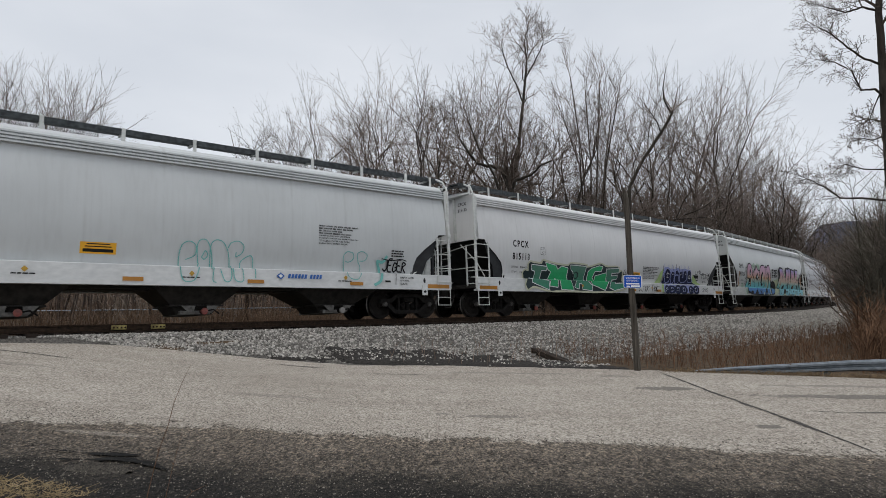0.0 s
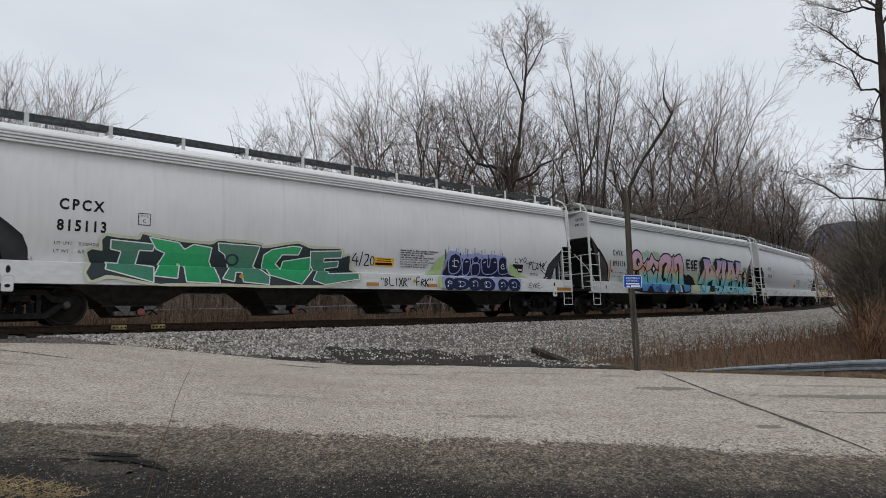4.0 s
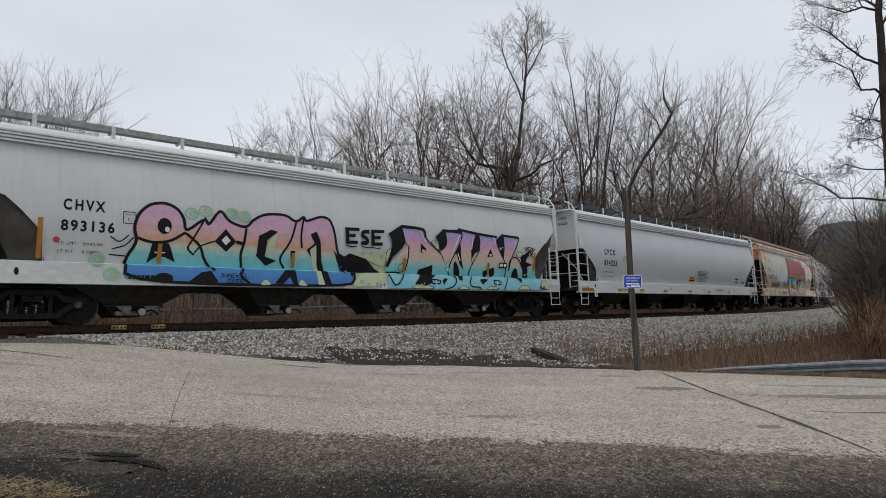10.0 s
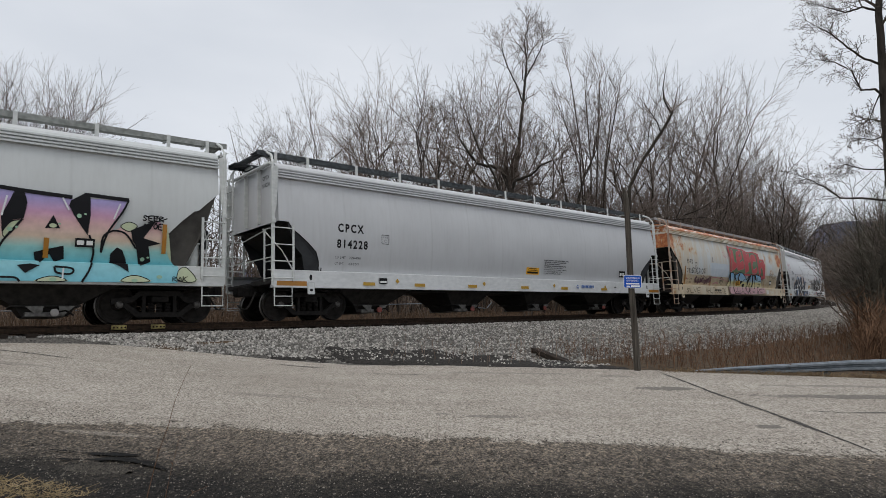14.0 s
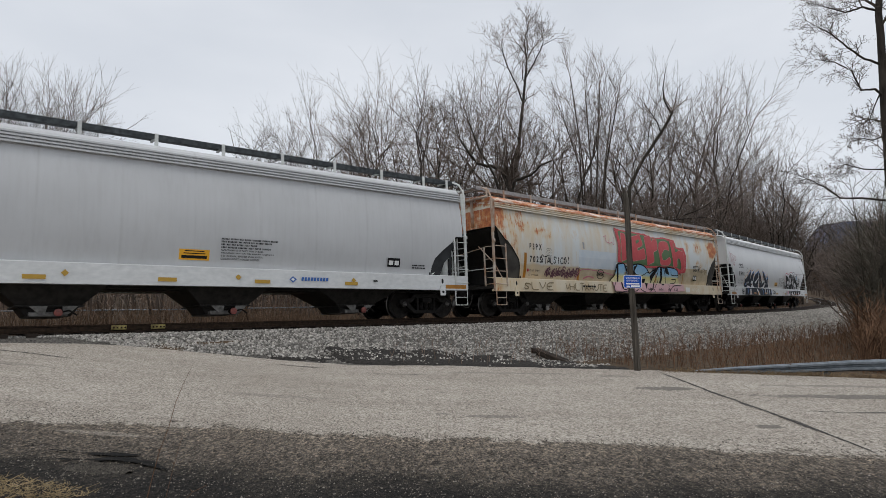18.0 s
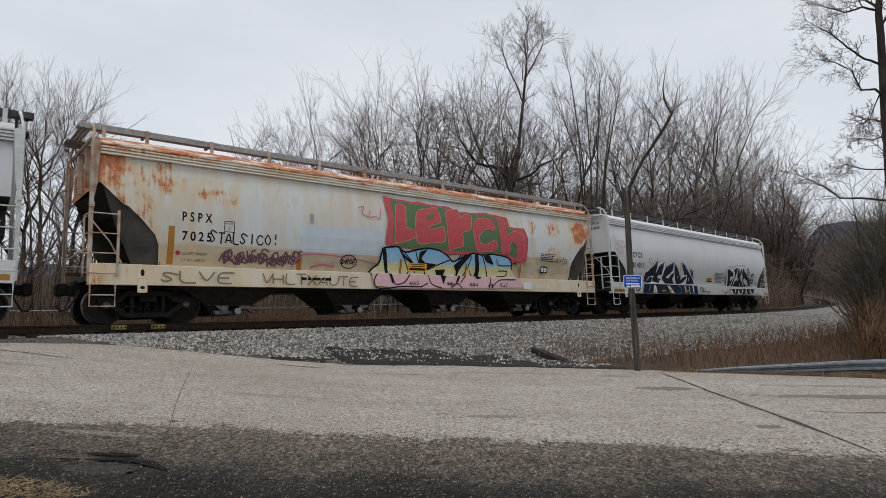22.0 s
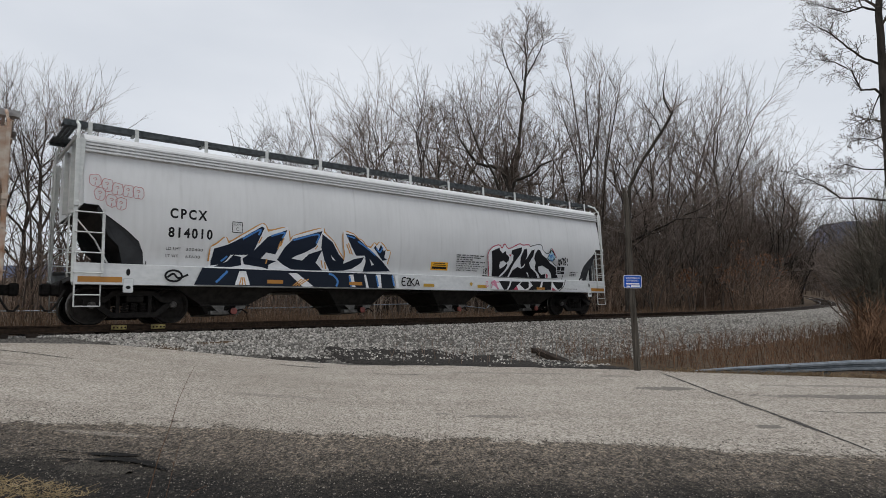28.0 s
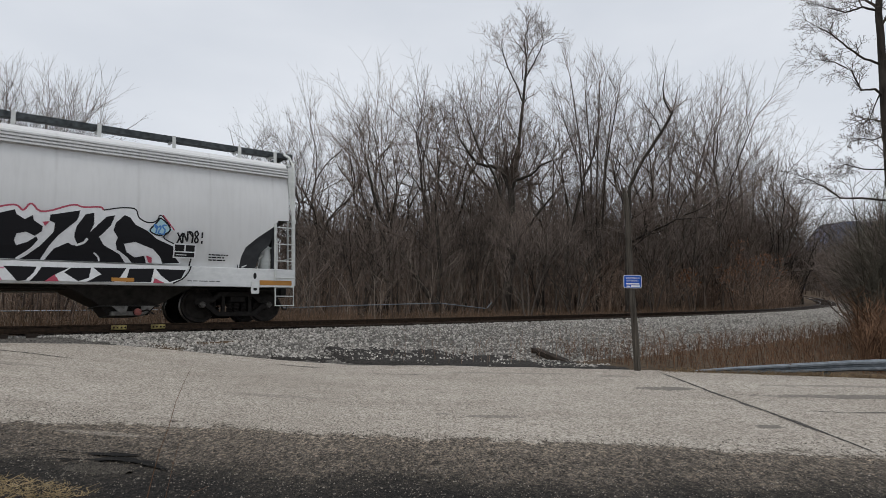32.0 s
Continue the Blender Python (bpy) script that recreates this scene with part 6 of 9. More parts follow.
CURVES = (
    [(2.47, 2.68), (2.75, 2.40), (3.12, 2.19), (3.39, 1.88), (3.59, 1.43)],
    [(7.03, 2.93), (6.92, 2.64), (6.59, 2.12), (6.49, 1.65)],
    [(4.15, 2.89), (4.02, 2.53), (3.61, 1.89), (3.57, 1.67)],
    [(4.94, 2.31), (4.61, 1.83), (4.52, 1.60), (4.47, 1.33)],
    [(6.23, 2.04), (6.36, 1.68), (6.27, 1.24), (6.11, 0.94)],
    [(1.79, 2.33), (1.79, 1.89), (1.68, 1.46)],
    [(3.56, 1.43), (3.75, 1.36), (3.78, 1.17), (3.60, 1.00), (3.29, 0.93)],
)
CURVES += (
    [(4.47, 1.33), (4.39, 1.19), (4.48, 1.02), (4.88, 1.03), (4.94, 0.93)],
    [(0.95, 1.44), (1.63, 1.47), (1.24, 0.93), (0.93, 1.39)],
    [(6.49, 1.65), (6.50, 2.05), (6.73, 2.19), (7.00, 2.14), (7.23, 1.78)],
    [(2.65, 1.24), (3.07, 1.23), (3.05, 1.10), (2.67, 1.11), (2.65, 1.24)],
    [(5.57, 1.28), (5.95, 1.26), (5.92, 1.11), (5.59, 1.13), (5.57, 1.28)],
)
SHINES = (
    [(2.27, 2.85), (2.40, 2.62), (2.47, 2.49)],
    [(4.01, 2.82), (3.85, 2.52), (3.65, 2.17)],
    [(4.64, 2.79), (4.56, 2.35)],
    [(5.67, 2.85), (5.80, 2.58)],
    [(6.85, 2.82), (6.72, 2.44)],
    [(1.74, 2.27), (1.70, 1.89)],
    [(2.86, 1.22), (2.90, 0.94)],
    [(5.74, 1.25), (5.73, 1.00)],
    [(3.17, 2.17), (3.37, 1.88), (3.52, 1.56)],
    [(3.92, 2.19), (4.04, 1.92)],
)
CAPS = [(2.39, 2.19), (5.51, 2.20), (2.90, 2.47), (4.72, 2.07), (6.01, 2.46), (1.55, 1.60), (2.24, 1.05), (7.39, 1.53)]
GAPS = ([(-0.87, 1.99), (-0.59, 1.87), (-0.40, 1.97), (-0.10, 1.90), (0.20, 1.82), (0.53, 1.53), (0.75, 1.43), (-0.29, 1.38), (-0.39, 1.26), (-0.57, 1.70), (-0.74, 1.48)],)
BANDS = ([(-0.38, 1.71), (-0.20, 1.94), (0.69, 2.10), (0.99, 2.04), (0.83, 1.58), (0.20, 1.82)], [(-0.39, 0.96), (-0.20, 1.23), (0.14, 1.35), (0.54, 0.98)], [(-3.30, 0.95), (-3.11, 1.13), (-2.95, 0.96)], [(-2.18, 0.97), (-2.05, 1.14), (-1.84, 0.95)])
for pts in BANDS:
    c.poly("cream", soften(pts))
for pts in GAPS:
    c.poly("k", pts)
c.poly("p2", DEEP)
for pts in CREAMS:
    c.poly("cream", soften(pts))
    c.line("k", pts, 0.02, True)
for pts in VOIDS:
    c.poly("k", pts)
for pts in RIMS:
    c.line("k", pts, 0.09)
for pts in CURVES:
    c.line("k", pts, 0.045)
for pts in SHINES:
    c.line("w", pts, 0.035)
for k, (x, z) in enumerate(CAPS):
    c.round("cream" if k < 2 else "mint", x, z, 0.075 if k < 2 else 0.05, 0.05, 9)
    c.round("mint", x + 0.12, z + 0.05, 0.03, 0.025, 7)
for k, (x, z) in enumerate(((0.05, 1.98), (0.35, 2.02), (0.75, 1.95), (-0.05, 1.12), (0.2, 1.05), (7.75, 1.1), (1.95, 1.0), (3.95, 0.98), (5.55, 0.99), (7.2, 1.0))):
    c.round("mint", x, z, 0.07, 0.045, 9)
c.scrawl("k", "2016", 0.45, 0.95, 0.5, 0.12, 0.018, 6)
c.scrawl("k", "SEER", 7.35, 2.46, 0.5, 0.14, 0.03, 7)
c.scrawl("k", "ASOEI", 7.35, 2.26, 0.58, 0.14, 0.03, 8)
c.scrawl("k", "RAK", 8.05, 1.00, 0.36, 0.12, 0.02, 9)
c.scrawl("k", "BREKEL", -4.35, 1.13, 0.75, 0.10, 0.02, 10)
c.scrawl("k", "COSON", -4.20, 1.00, 0.55, 0.10, 0.02, 11)
for x, z0, z1 in ((-8.36, 1.46, 2.36), (-5.85, 1.44, 1.93), (-2.28, 1.48, 1.88), (1.62, 1.46, 1.92), (5.40, 1.48, 1.92), (7.85, 1.68, 2.40)):
    c.rect("orange", x - 0.05, x + 0.05, z0, z1)
c.rect("stencil", 5.95, 6.35, 1.75, 1.95)
c.rect("white", 5.99, 6.13, 1.80, 1.9)
c.rect("white", 6.18, 6.31, 1.80, 1.9)
for pts in ([(7.4, 2.55), (7.6, 2.6), (7.75, 2.5)], [(7.45, 2.42), (7.7, 2.45), (7.9, 2.55)]):
    c.line("k", pts, 0.03)
c.done({**STD, **PASTEL})

# fourth car: clean
car, c, h = hopper_car("clean light grey covered hopper car with black stencilled markings and painted dark of the sill holes", 10.1, SLOPE_NEW, MAT["grey_car"], MAT["grey_car"], MAT["sill_grey"], MAT["sill"], MAT["grating"], ("redcap",) * 4, 20.72)
hardware(c, h, True, car, MAT["sill"])
data_block(c, -8.03, "CPCX", "814228", "220400", "65600", h)
plate_mark(c, -6.43, 2.33)
emergency_sign(c, 0.49, 1.58)
care_notice(c, 1.54, 2.19, 1.5, 0.075)
small_reflectors(c, (-7.2, -5.2, -2.8, -0.03, 2.42, 5.2), "ry", 0.44)
c.rect("stencil", 6.82, 7.30, 1.62, 1.90)
for i in range(2):
    c.rect("white", 6.87 + 0.22 * i, 7.03 + 0.22 * i, 1.68, 1.82)
c.bars("stencil", 7.79, 8.33, 1.58, 1.74, 2, 7)
c.poly("blue", [(3.42, 1.13), (3.53, 1.04), (3.64, 1.13), (3.53, 1.22)])
c.poly("white", [(3.47, 1.13), (3.53, 1.085), (3.59, 1.13), (3.53, 1.175)])
for i in range(9):
    c.poly("blue", [(3.78 + i * 0.097, 1.10), (3.85 + i * 0.097, 1.10), (3.87 + i * 0.097, 1.20), (3.80 + i * 0.097, 1.20)])
for x in (1.97, 5.5, -5.9, -2.0):
    c.poly("ry", [(x - 0.08, 1.15), (x, 1.07), (x + 0.08, 1.15), (x, 1.23)])
c.rect("stencil", 6.2, 6.35, 1.12, 1.17)
c.rect("stencil", -6.6, -6.3, 1.06, 1.24)
c.rect("white", -6.57, -6.33, 1.09, 1.15)
c.done(STD)

# fifth car: old, faded and rusty, slightly shorter
car, c, h = hopper_car("faded cream covered hopper car with rusted roof and bright graffiti", 9.57, SLOPE_OLD, MAT["rust_hull"], MAT["rust_roof"], MAT["rust_trim"], MAT["rust_sill"], MAT["grating_pale"], ("palecap",) * 4, 41.70)
hardware(c, h, True, car, MAT["rust_sill"], False)
RUSTY = {
    "red": ("graffiti_fill", spray("red_spray", ((1.9, (0.56, 0.085, 0.095)), (3.9, (0.48, 0.095, 0.10))), 0.5), "dull red block letter fill"),
    "rose": ("graffiti_highlight", flat("pale_rose_overspray", (0.55, 0.25, 0.24), 0.6), "pale rose edges round the red letters"),
    "grn": ("graffiti_shadow", flat("olive_green_spray", (0.085, 0.16, 0.06), 0.5), "olive green letter background"),
    "sky": ("graffiti_fill", spray("blue_yellow_pink_spray", ((0.95, (0.72, 0.44, 0.48)), (1.36, (0.70, 0.46, 0.48)), (1.42, (0.62, 0.60, 0.42)), (1.68, (0.68, 0.63, 0.28)), (1.82, (0.36, 0.55, 0.70)), (2.3, (0.18, 0.44, 0.72))), wobble=0.08), "letters fading from pink through yellow to blue"),
    "pur": ("graffiti_scrawl", flat("purple_spray", (0.14, 0.06, 0.08), 0.5), "worn purple scrawl"),
    "pink": ("graffiti_scrawl", flat("pink_line", (0.50, 0.16, 0.22), 0.5), "thin pink line"),
    "brown": ("graffiti_scrawl", flat("faded_olive_scrawl", (0.22, 0.17, 0.09), 0.5), "faded olive scrawl along the sill"),
    "faded": ("repaint_patch", surface("pale_blue_repaint", (0.52, 0.59, 0.65), (0.62, 0.66, 0.69), 3.0, 0.5, 0, 0, 0.3), "pale blue repainted panel"),
    "tan": ("repaint_patch", surface("tan_repaint", (0.46, 0.37, 0.24), (0.60, 0.51, 0.37), 3.0, 0.6, 0, 0, 0.4), "tan stained lower panel"),
    "orange": ("orange_strip", MAT["reflector"], "orange vertical strip"),
    "dotred": ("red_dot", flat("red_mark_old", (0.42, 0.04, 0.05)), "red painted dot"),
    "greyp": ("grey_panel", flat("grey_tag_panel", (0.30, 0.31, 0.32)), "small grey tag panel"),
}
c.rect("faded", -4.25, -1.35, 1.95, 2.72)
c.rect("tan", -6.7, 5.0, 1.43, 1.95)
c.rect("tan", 5.0, 7.95, 1.43, 2.25)
c.letters("word", "PSPX", -7.53, 2.54, 0.25, 0.76, 0.026, 1.7)
c.letters("word", "7025", -7.52, 2.05, 0.25, 0.74, 0.028, 1.5)
c.letters("word", "LD LMT 204500", -7.50, 1.70, 0.07, 0.62)
c.letters("word", "LT WT 65500", -7.50, 1.53, 0.07, 0.58)
c.round("dotred", -7.60, 1.74, 0.06, 0.06, 10)
plate_mark(c, -6.45, 2.35)
for x, z0, z1 in ((-7.78, 1.45, 2.40), (-4.24, 1.40, 1.88)):
    c.rect("orange", x - 0.075, x + 0.075, z0, z1)
c.rect("greyp", -3.95, -3.82, 2.78, 3.05)
rng = random.Random(8)
c.scrawl("k", "STAL", -6.82, 2.04, 0.80, 0.30, 0.036, 6)
c.scrawl("k", "SICO!", -6.02, 2.06, 1.15, 0.30, 0.036, 7)
for k in range(3):
    c.tag("pur", -6.55 + 0.06 * k, 1.46 + 0.03 * k, 2.3, 0.40, 7, 12 + 9 * k, 0.045)
c.line("pink", [(-4.5, 1.45), (-4.2, 1.92), (-2.6, 1.85), (-1.4, 1.68)], 0.035)
c.line("pink", [(-3.9, 1.5), (-3.5, 1.62), (-3.1, 1.55)], 0.06)
c.ring("k", -2.62, 1.72, 0.28, 0.20, 0.03, 16)
c.scrawl("k", "DROF", -2.86, 1.64, 0.52, 0.16, 0.028, 16)
c.line("pink", [(-2.3, 3.4), (-2.05, 3.5), (-2.2, 3.2), (-1.9, 3.15)], 0.03)
c.line("pink", [(-1.85, 3.35), (-1.95, 3.1), (-1.65, 3.2), (-1.5, 3.05), (-1.45, 3.45)], 0.03)
c.scrawl("brown", "SLVE", -8.05, 0.98, 1.85, 0.26, 0.045, 14)
c.scrawl("brown", "VHLTXAUTE", -5.45, 0.98, 3.1, 0.27, 0.04, 15)
# red block letters on olive
SIL = [(-1.31, 3.91), (-0.86, 3.85), (-0.15, 3.84), (0.80, 3.81), (1.44, 3.82), (1.94, 3.69), (2.57, 3.71), (3.30, 3.77), (4.37, 3.68), (4.45, 3.33), (5.25, 3.33), (5.44, 2.92), (5.32, 2.05), (4.56, 1.92), (4.17, 2.25), (1.44, 2.13), (-1.32, 2.31), (-1.19, 3.16)]
c.poly("red", shaky(SIL, 1.0, 0.035))
IN = [(-1.07, 3.83), (-0.39, 3.76), (0.59, 3.74), (1.33, 3.73), (1.94, 3.63), (3.18, 3.69), (4.19, 3.59), (4.35, 3.25), (5.14, 3.18), (5.20, 2.25), (4.77, 2.16), (4.17, 2.30), (1.44, 2.24), (-0.92, 2.27), (-1.08, 2.50), (-0.94, 3.18)]
c.poly("grn", shaky(soften(IN), 2.0, 0.04))
RL = (
    [(-0.84, 3.70), (-0.44, 3.69), (-0.51, 2.92), (-0.14, 2.87), (-0.09, 2.62), (-0.96, 2.34), (-0.91, 2.99)],
    [(-0.04, 3.43), (0.14, 3.59), (0.90, 3.72), (1.05, 3.24), (0.46, 3.05), (0.50, 2.91), (1.14, 3.08), (1.20, 2.56), (-0.03, 2.41), (-0.09, 2.86)],
    [(1.27, 3.66), (1.86, 3.76), (1.94, 3.45), (2.13, 3.59), (2.48, 3.61), (2.43, 3.07), (1.97, 2.95), (2.02, 2.46), (1.34, 2.26), (1.29, 2.90)],
)
RL += (
    [(2.51, 3.10), (2.71, 3.48), (3.17, 3.57), (3.57, 3.52), (3.64, 3.12), (3.12, 3.16), (2.76, 2.88), (2.83, 2.58), (3.17, 2.58), (3.61, 2.78), (3.75, 2.54), (3.43, 2.34), (2.64, 2.31)],
    [(3.80, 3.64), (4.13, 3.56), (4.24, 3.01), (4.65, 3.17), (5.13, 3.09), (5.20, 2.28), (4.81, 2.03), (4.77, 2.63), (4.61, 2.79), (4.36, 2.70), (4.38, 2.32), (3.94, 2.29)],
)
for k, pts in enumerate(RL):
    c.line("rose", shaky(pts, 5.0 + k, 0.03), 0.045, True)
    c.poly("red", shaky(soften(pts, True, 0.12), 5.0 + k, 0.03))
RL_HOLE = [(0.39, 3.39), (0.72, 3.51), (0.72, 3.37), (0.42, 3.25)]
c.poly("grn", RL_HOLE)
# pale blue letters below
S2 = [(-1.91, 1.38), (-1.75, 1.57), (-1.52, 1.70), (-1.43, 2.21), (-1.18, 2.23), (-0.83, 2.29), (-0.55, 2.08), (-0.13, 2.20), (0.41, 2.30), (0.92, 2.25), (1.34, 2.05), (1.51, 1.86), (1.83, 2.00), (2.45, 2.25), (2.92, 2.17), (3.41, 2.26), (4.43, 2.15), (4.49, 1.69), (4.89, 1.24), (4.88, 1.01), (-1.75, 0.91)]
c.poly("sky", soften(S2))
c.line("k", S2[:-3], 0.06)
STROKES = (
    [(-1.43, 2.21), (-1.33, 1.64), (-1.07, 1.02), (-0.62, 1.10), (-0.35, 1.49)],
    [(-0.83, 2.29), (-0.55, 1.87), (-0.35, 1.49)],
    [(-0.55, 2.08), (-0.17, 1.77), (-0.09, 1.45)],
    [(-0.13, 2.20), (0.02, 1.80), (0.32, 1.52), (0.82, 1.74), (1.44, 1.96)],
    [(0.32, 1.52), (0.42, 1.08), (0.92, 0.96)],
    [(1.83, 1.74), (2.45, 2.25), (2.22, 1.60), (1.77, 1.16)],
    [(2.57, 2.20), (2.82, 1.40), (2.56, 1.29), (2.33, 1.60)],
    [(2.92, 2.17), (3.28, 1.42), (3.15, 1.00)],
    [(3.66, 2.08), (3.72, 1.82), (4.43, 1.86)],
)
STROKES += (
    [(3.78, 1.64), (4.29, 1.66), (4.22, 1.45), (3.71, 1.43)],
    [(-1.68, 1.39), (-1.84, 1.16), (-1.75, 0.91), (-1.24, 0.92), (-0.80, 1.00), (0.03, 0.98), (0.32, 1.12)],
    [(1.34, 1.00), (1.66, 1.16), (1.83, 0.97)],
    [(3.27, 1.00), (3.65, 1.32), (4.55, 1.32)],
)
SHADES = (
    [(-1.42, 2.17), (-1.31, 2.22), (-1.18, 1.46), (-1.02, 1.09), (-1.14, 1.09), (-1.32, 1.59)],
    [(-0.77, 2.22), (-0.55, 2.01), (-0.17, 1.77), (-0.11, 1.48), (-0.31, 1.76), (-0.62, 1.96)],
    [(0.04, 2.15), (0.41, 2.26), (0.12, 1.95), (0.31, 1.80), (0.82, 1.78), (0.34, 1.54), (0.02, 1.80)],
    [(0.74, 1.58), (1.23, 1.62), (0.99, 1.08), (0.90, 1.34)],
    [(1.57, 1.76), (2.11, 2.14), (2.45, 2.23), (1.88, 1.67), (1.68, 1.20), (1.51, 1.09), (1.73, 1.52)],
)
SHADES += (
    [(2.54, 2.17), (2.71, 2.21), (2.82, 1.62), (2.77, 1.36), (2.51, 1.31), (2.63, 1.61)],
    [(2.98, 2.15), (3.28, 2.21), (3.53, 1.85), (3.13, 1.94)],
)
for pts in STROKES:
    c.line("k", pts, 0.04)
for pts in SHADES:
    c.poly("k", soften(pts, True, 0.1))
for k, (x, w) in enumerate(((-0.45, 0.42), (1.15, 0.36), (2.2, 0.42), (3.1, 0.24), (3.7, 0.42))):
    c.tag("k", x, 1.02, w, 0.16, 3, 70 + k, 0.022)
for pts in ([(1.75, 2.0), (1.85, 2.15), (1.95, 1.95)], [(2.0, 2.05), (2.1, 2.2)], [(4.55, 1.9), (4.65, 2.0), (4.7, 1.85)]):
    c.line("k", pts, 0.035)
emergency_sign(c, -0.40, 1.50, 0.78, 0.27)
for x, z0, z1 in ((-0.70, 1.40, 1.88), (2.15, 1.4, 1.85), (4.94, 1.40, 1.92)):
    c.rect("orange", x - 0.04, x + 0.04, z0, z1)
c.bars("stencil", 6.1, 7.0, 2.08, 2.42, 5, 21)
c.rect("stencil", 6.1, 6.5, 1.63, 1.90)
c.rect("white", 6.15, 6.28, 1.68, 1.85)
c.rect("white", 6.32, 6.46, 1.68, 1.85)
c.tag("brown", 7.0, 2.0, 0.75, 0.34, 4, 16, 0.038)
c.rect("white", 4.95, 5.4, 0.99, 1.24)
for i in range(4):
    c.ring("white", 5.75 + i * 0.2, 1.12, 0.06, 0.07, 0.02, 8)
c.bars("stencil", -4.3, -3.3, 1.1, 1.2, 1, 9, 0.8)
c.done({**STD, **RUSTY})

# last car: navy wildstyle letters and black block letters
car, c, h = hopper_car("last light grey covered hopper car with navy and black graffiti", 10.1, SLOPE_NEW, MAT["pale_car"], MAT["pale_car"], MAT["sill_grey"], MAT["sill"], MAT["grating"], ("redcap",) * 4, 62.63)
hardware(c, h, True, car, MAT["sill"])
data_block(c, -8.04, "CPCX", "814010", "220400", "65600", h)
plate_mark(c, -6.45, 2.35)
emergency_sign(c, 0.41, 1.59)
care_notice(c, 1.55, 2.17, 1.4, 0.075)
NAVY = {
    "orange": ("graffiti_halo", flat("amber_spray", (0.55, 0.27, 0.06), 0.5), "amber edge round the letters"),
    "navy": ("graffiti_fill", spray("navy_spray", ((1.0, (0.005, 0.010, 0.020)), (2.6, (0.006, 0.012, 0.028)))), "near-black navy letter fill"),
    "blue2": ("graffiti_highlight", flat("blue_spray", (0.04, 0.18, 0.48), 0.45), "bright blue letter edges"),
    "red": ("graffiti_halo", flat("crimson_spray", (0.40, 0.05, 0.09), 0.5), "crimson edge round the letters"),
    "ice": ("graffiti_fill", flat("ice_blue_spray", (0.36, 0.55, 0.62), 0.5), "ice-blue shield beside the letters"),
    "pink": ("graffiti_scrawl", flat("pink_spray", (0.60, 0.22, 0.32), 0.5), "pink spray scrawl"),
    "faint": ("graffiti_scrawl", flat("faint_red_line", (0.46, 0.22, 0.22), 0.6), "faint thin red bubble tag"),
}
HALO = [(-7.03, 1.56), (-7.01, 1.92), (-6.84, 2.02), (-6.63, 2.22), (-6.55, 2.04), (-6.18, 2.29), (-5.62, 2.65), (-5.53, 2.60), (-5.46, 2.43), (-4.86, 2.62), (-4.80, 2.21), (-4.69, 2.37), (-3.73, 2.68), (-3.71, 2.53), (-3.40, 2.30), (-3.20, 2.00), (-2.99, 1.76), (-2.97, 1.95), (-3.04, 2.20), (-3.06, 2.65), (-2.67, 2.55), (-2.54, 2.42), (-2.38, 2.38), (-2.24, 2.22), (-2.05, 2.17), (-1.92, 2.35), (-1.85, 2.25), (-1.72, 2.39), (-1.54, 2.25), (-1.44, 2.11), (-1.30, 2.13), (-1.41, 1.71), (-1.25, 1.46), (-7.05, 1.37)]
NV = (
    [(-6.99, 1.56), (-6.92, 1.89), (-6.57, 2.01), (-6.17, 2.23), (-5.64, 2.56), (-5.56, 2.53), (-5.79, 2.01), (-5.87, 1.78), (-6.47, 1.75), (-6.59, 1.58), (-6.72, 1.49), (-6.98, 1.45)],
    [(-6.55, 1.58), (-6.40, 1.75), (-6.19, 1.71), (-6.16, 1.49), (-6.45, 1.43), (-6.89, 1.43)],
    [(-6.14, 1.67), (-5.83, 1.90), (-5.46, 2.29), (-4.88, 2.53), (-5.00, 2.27), (-5.21, 1.82), (-5.48, 1.86), (-5.63, 1.69), (-5.17, 1.64), (-5.39, 1.53), (-5.38, 1.39), (-5.58, 1.46), (-6.09, 1.52)],
)
NV += (
    [(-5.15, 1.68), (-4.94, 2.04), (-4.69, 2.29), (-3.76, 2.58), (-3.97, 2.11), (-4.29, 1.93), (-4.61, 1.80), (-4.71, 1.73), (-4.38, 1.69), (-4.18, 1.88), (-3.75, 2.03), (-3.94, 1.65), (-3.69, 1.43), (-4.69, 1.43), (-4.96, 1.55)],
    [(-3.77, 2.49), (-3.42, 2.27), (-3.20, 1.94), (-2.99, 1.76), (-3.03, 1.64), (-2.64, 1.81), (-2.29, 1.88), (-2.38, 1.70), (-2.68, 1.52), (-2.98, 1.45), (-3.46, 1.43), (-3.66, 1.73), (-3.79, 2.09)],
    [(-2.98, 2.56), (-2.67, 2.52), (-2.35, 2.31), (-2.01, 2.07), (-1.66, 1.83), (-1.25, 1.48), (-2.29, 1.44), (-2.22, 1.74), (-2.26, 1.93), (-2.58, 1.91), (-2.75, 2.16)],
    [(-1.95, 2.18), (-1.88, 2.27), (-1.78, 2.09), (-1.68, 2.31), (-1.57, 2.10), (-1.49, 2.17), (-1.53, 1.90), (-1.40, 1.84), (-1.59, 1.80)],
)
SLITS = (
    [(-3.45, 1.89), (-3.28, 1.72), (-3.40, 1.77)],
    [(-2.09, 1.84), (-1.90, 1.67), (-1.98, 1.63)],
)
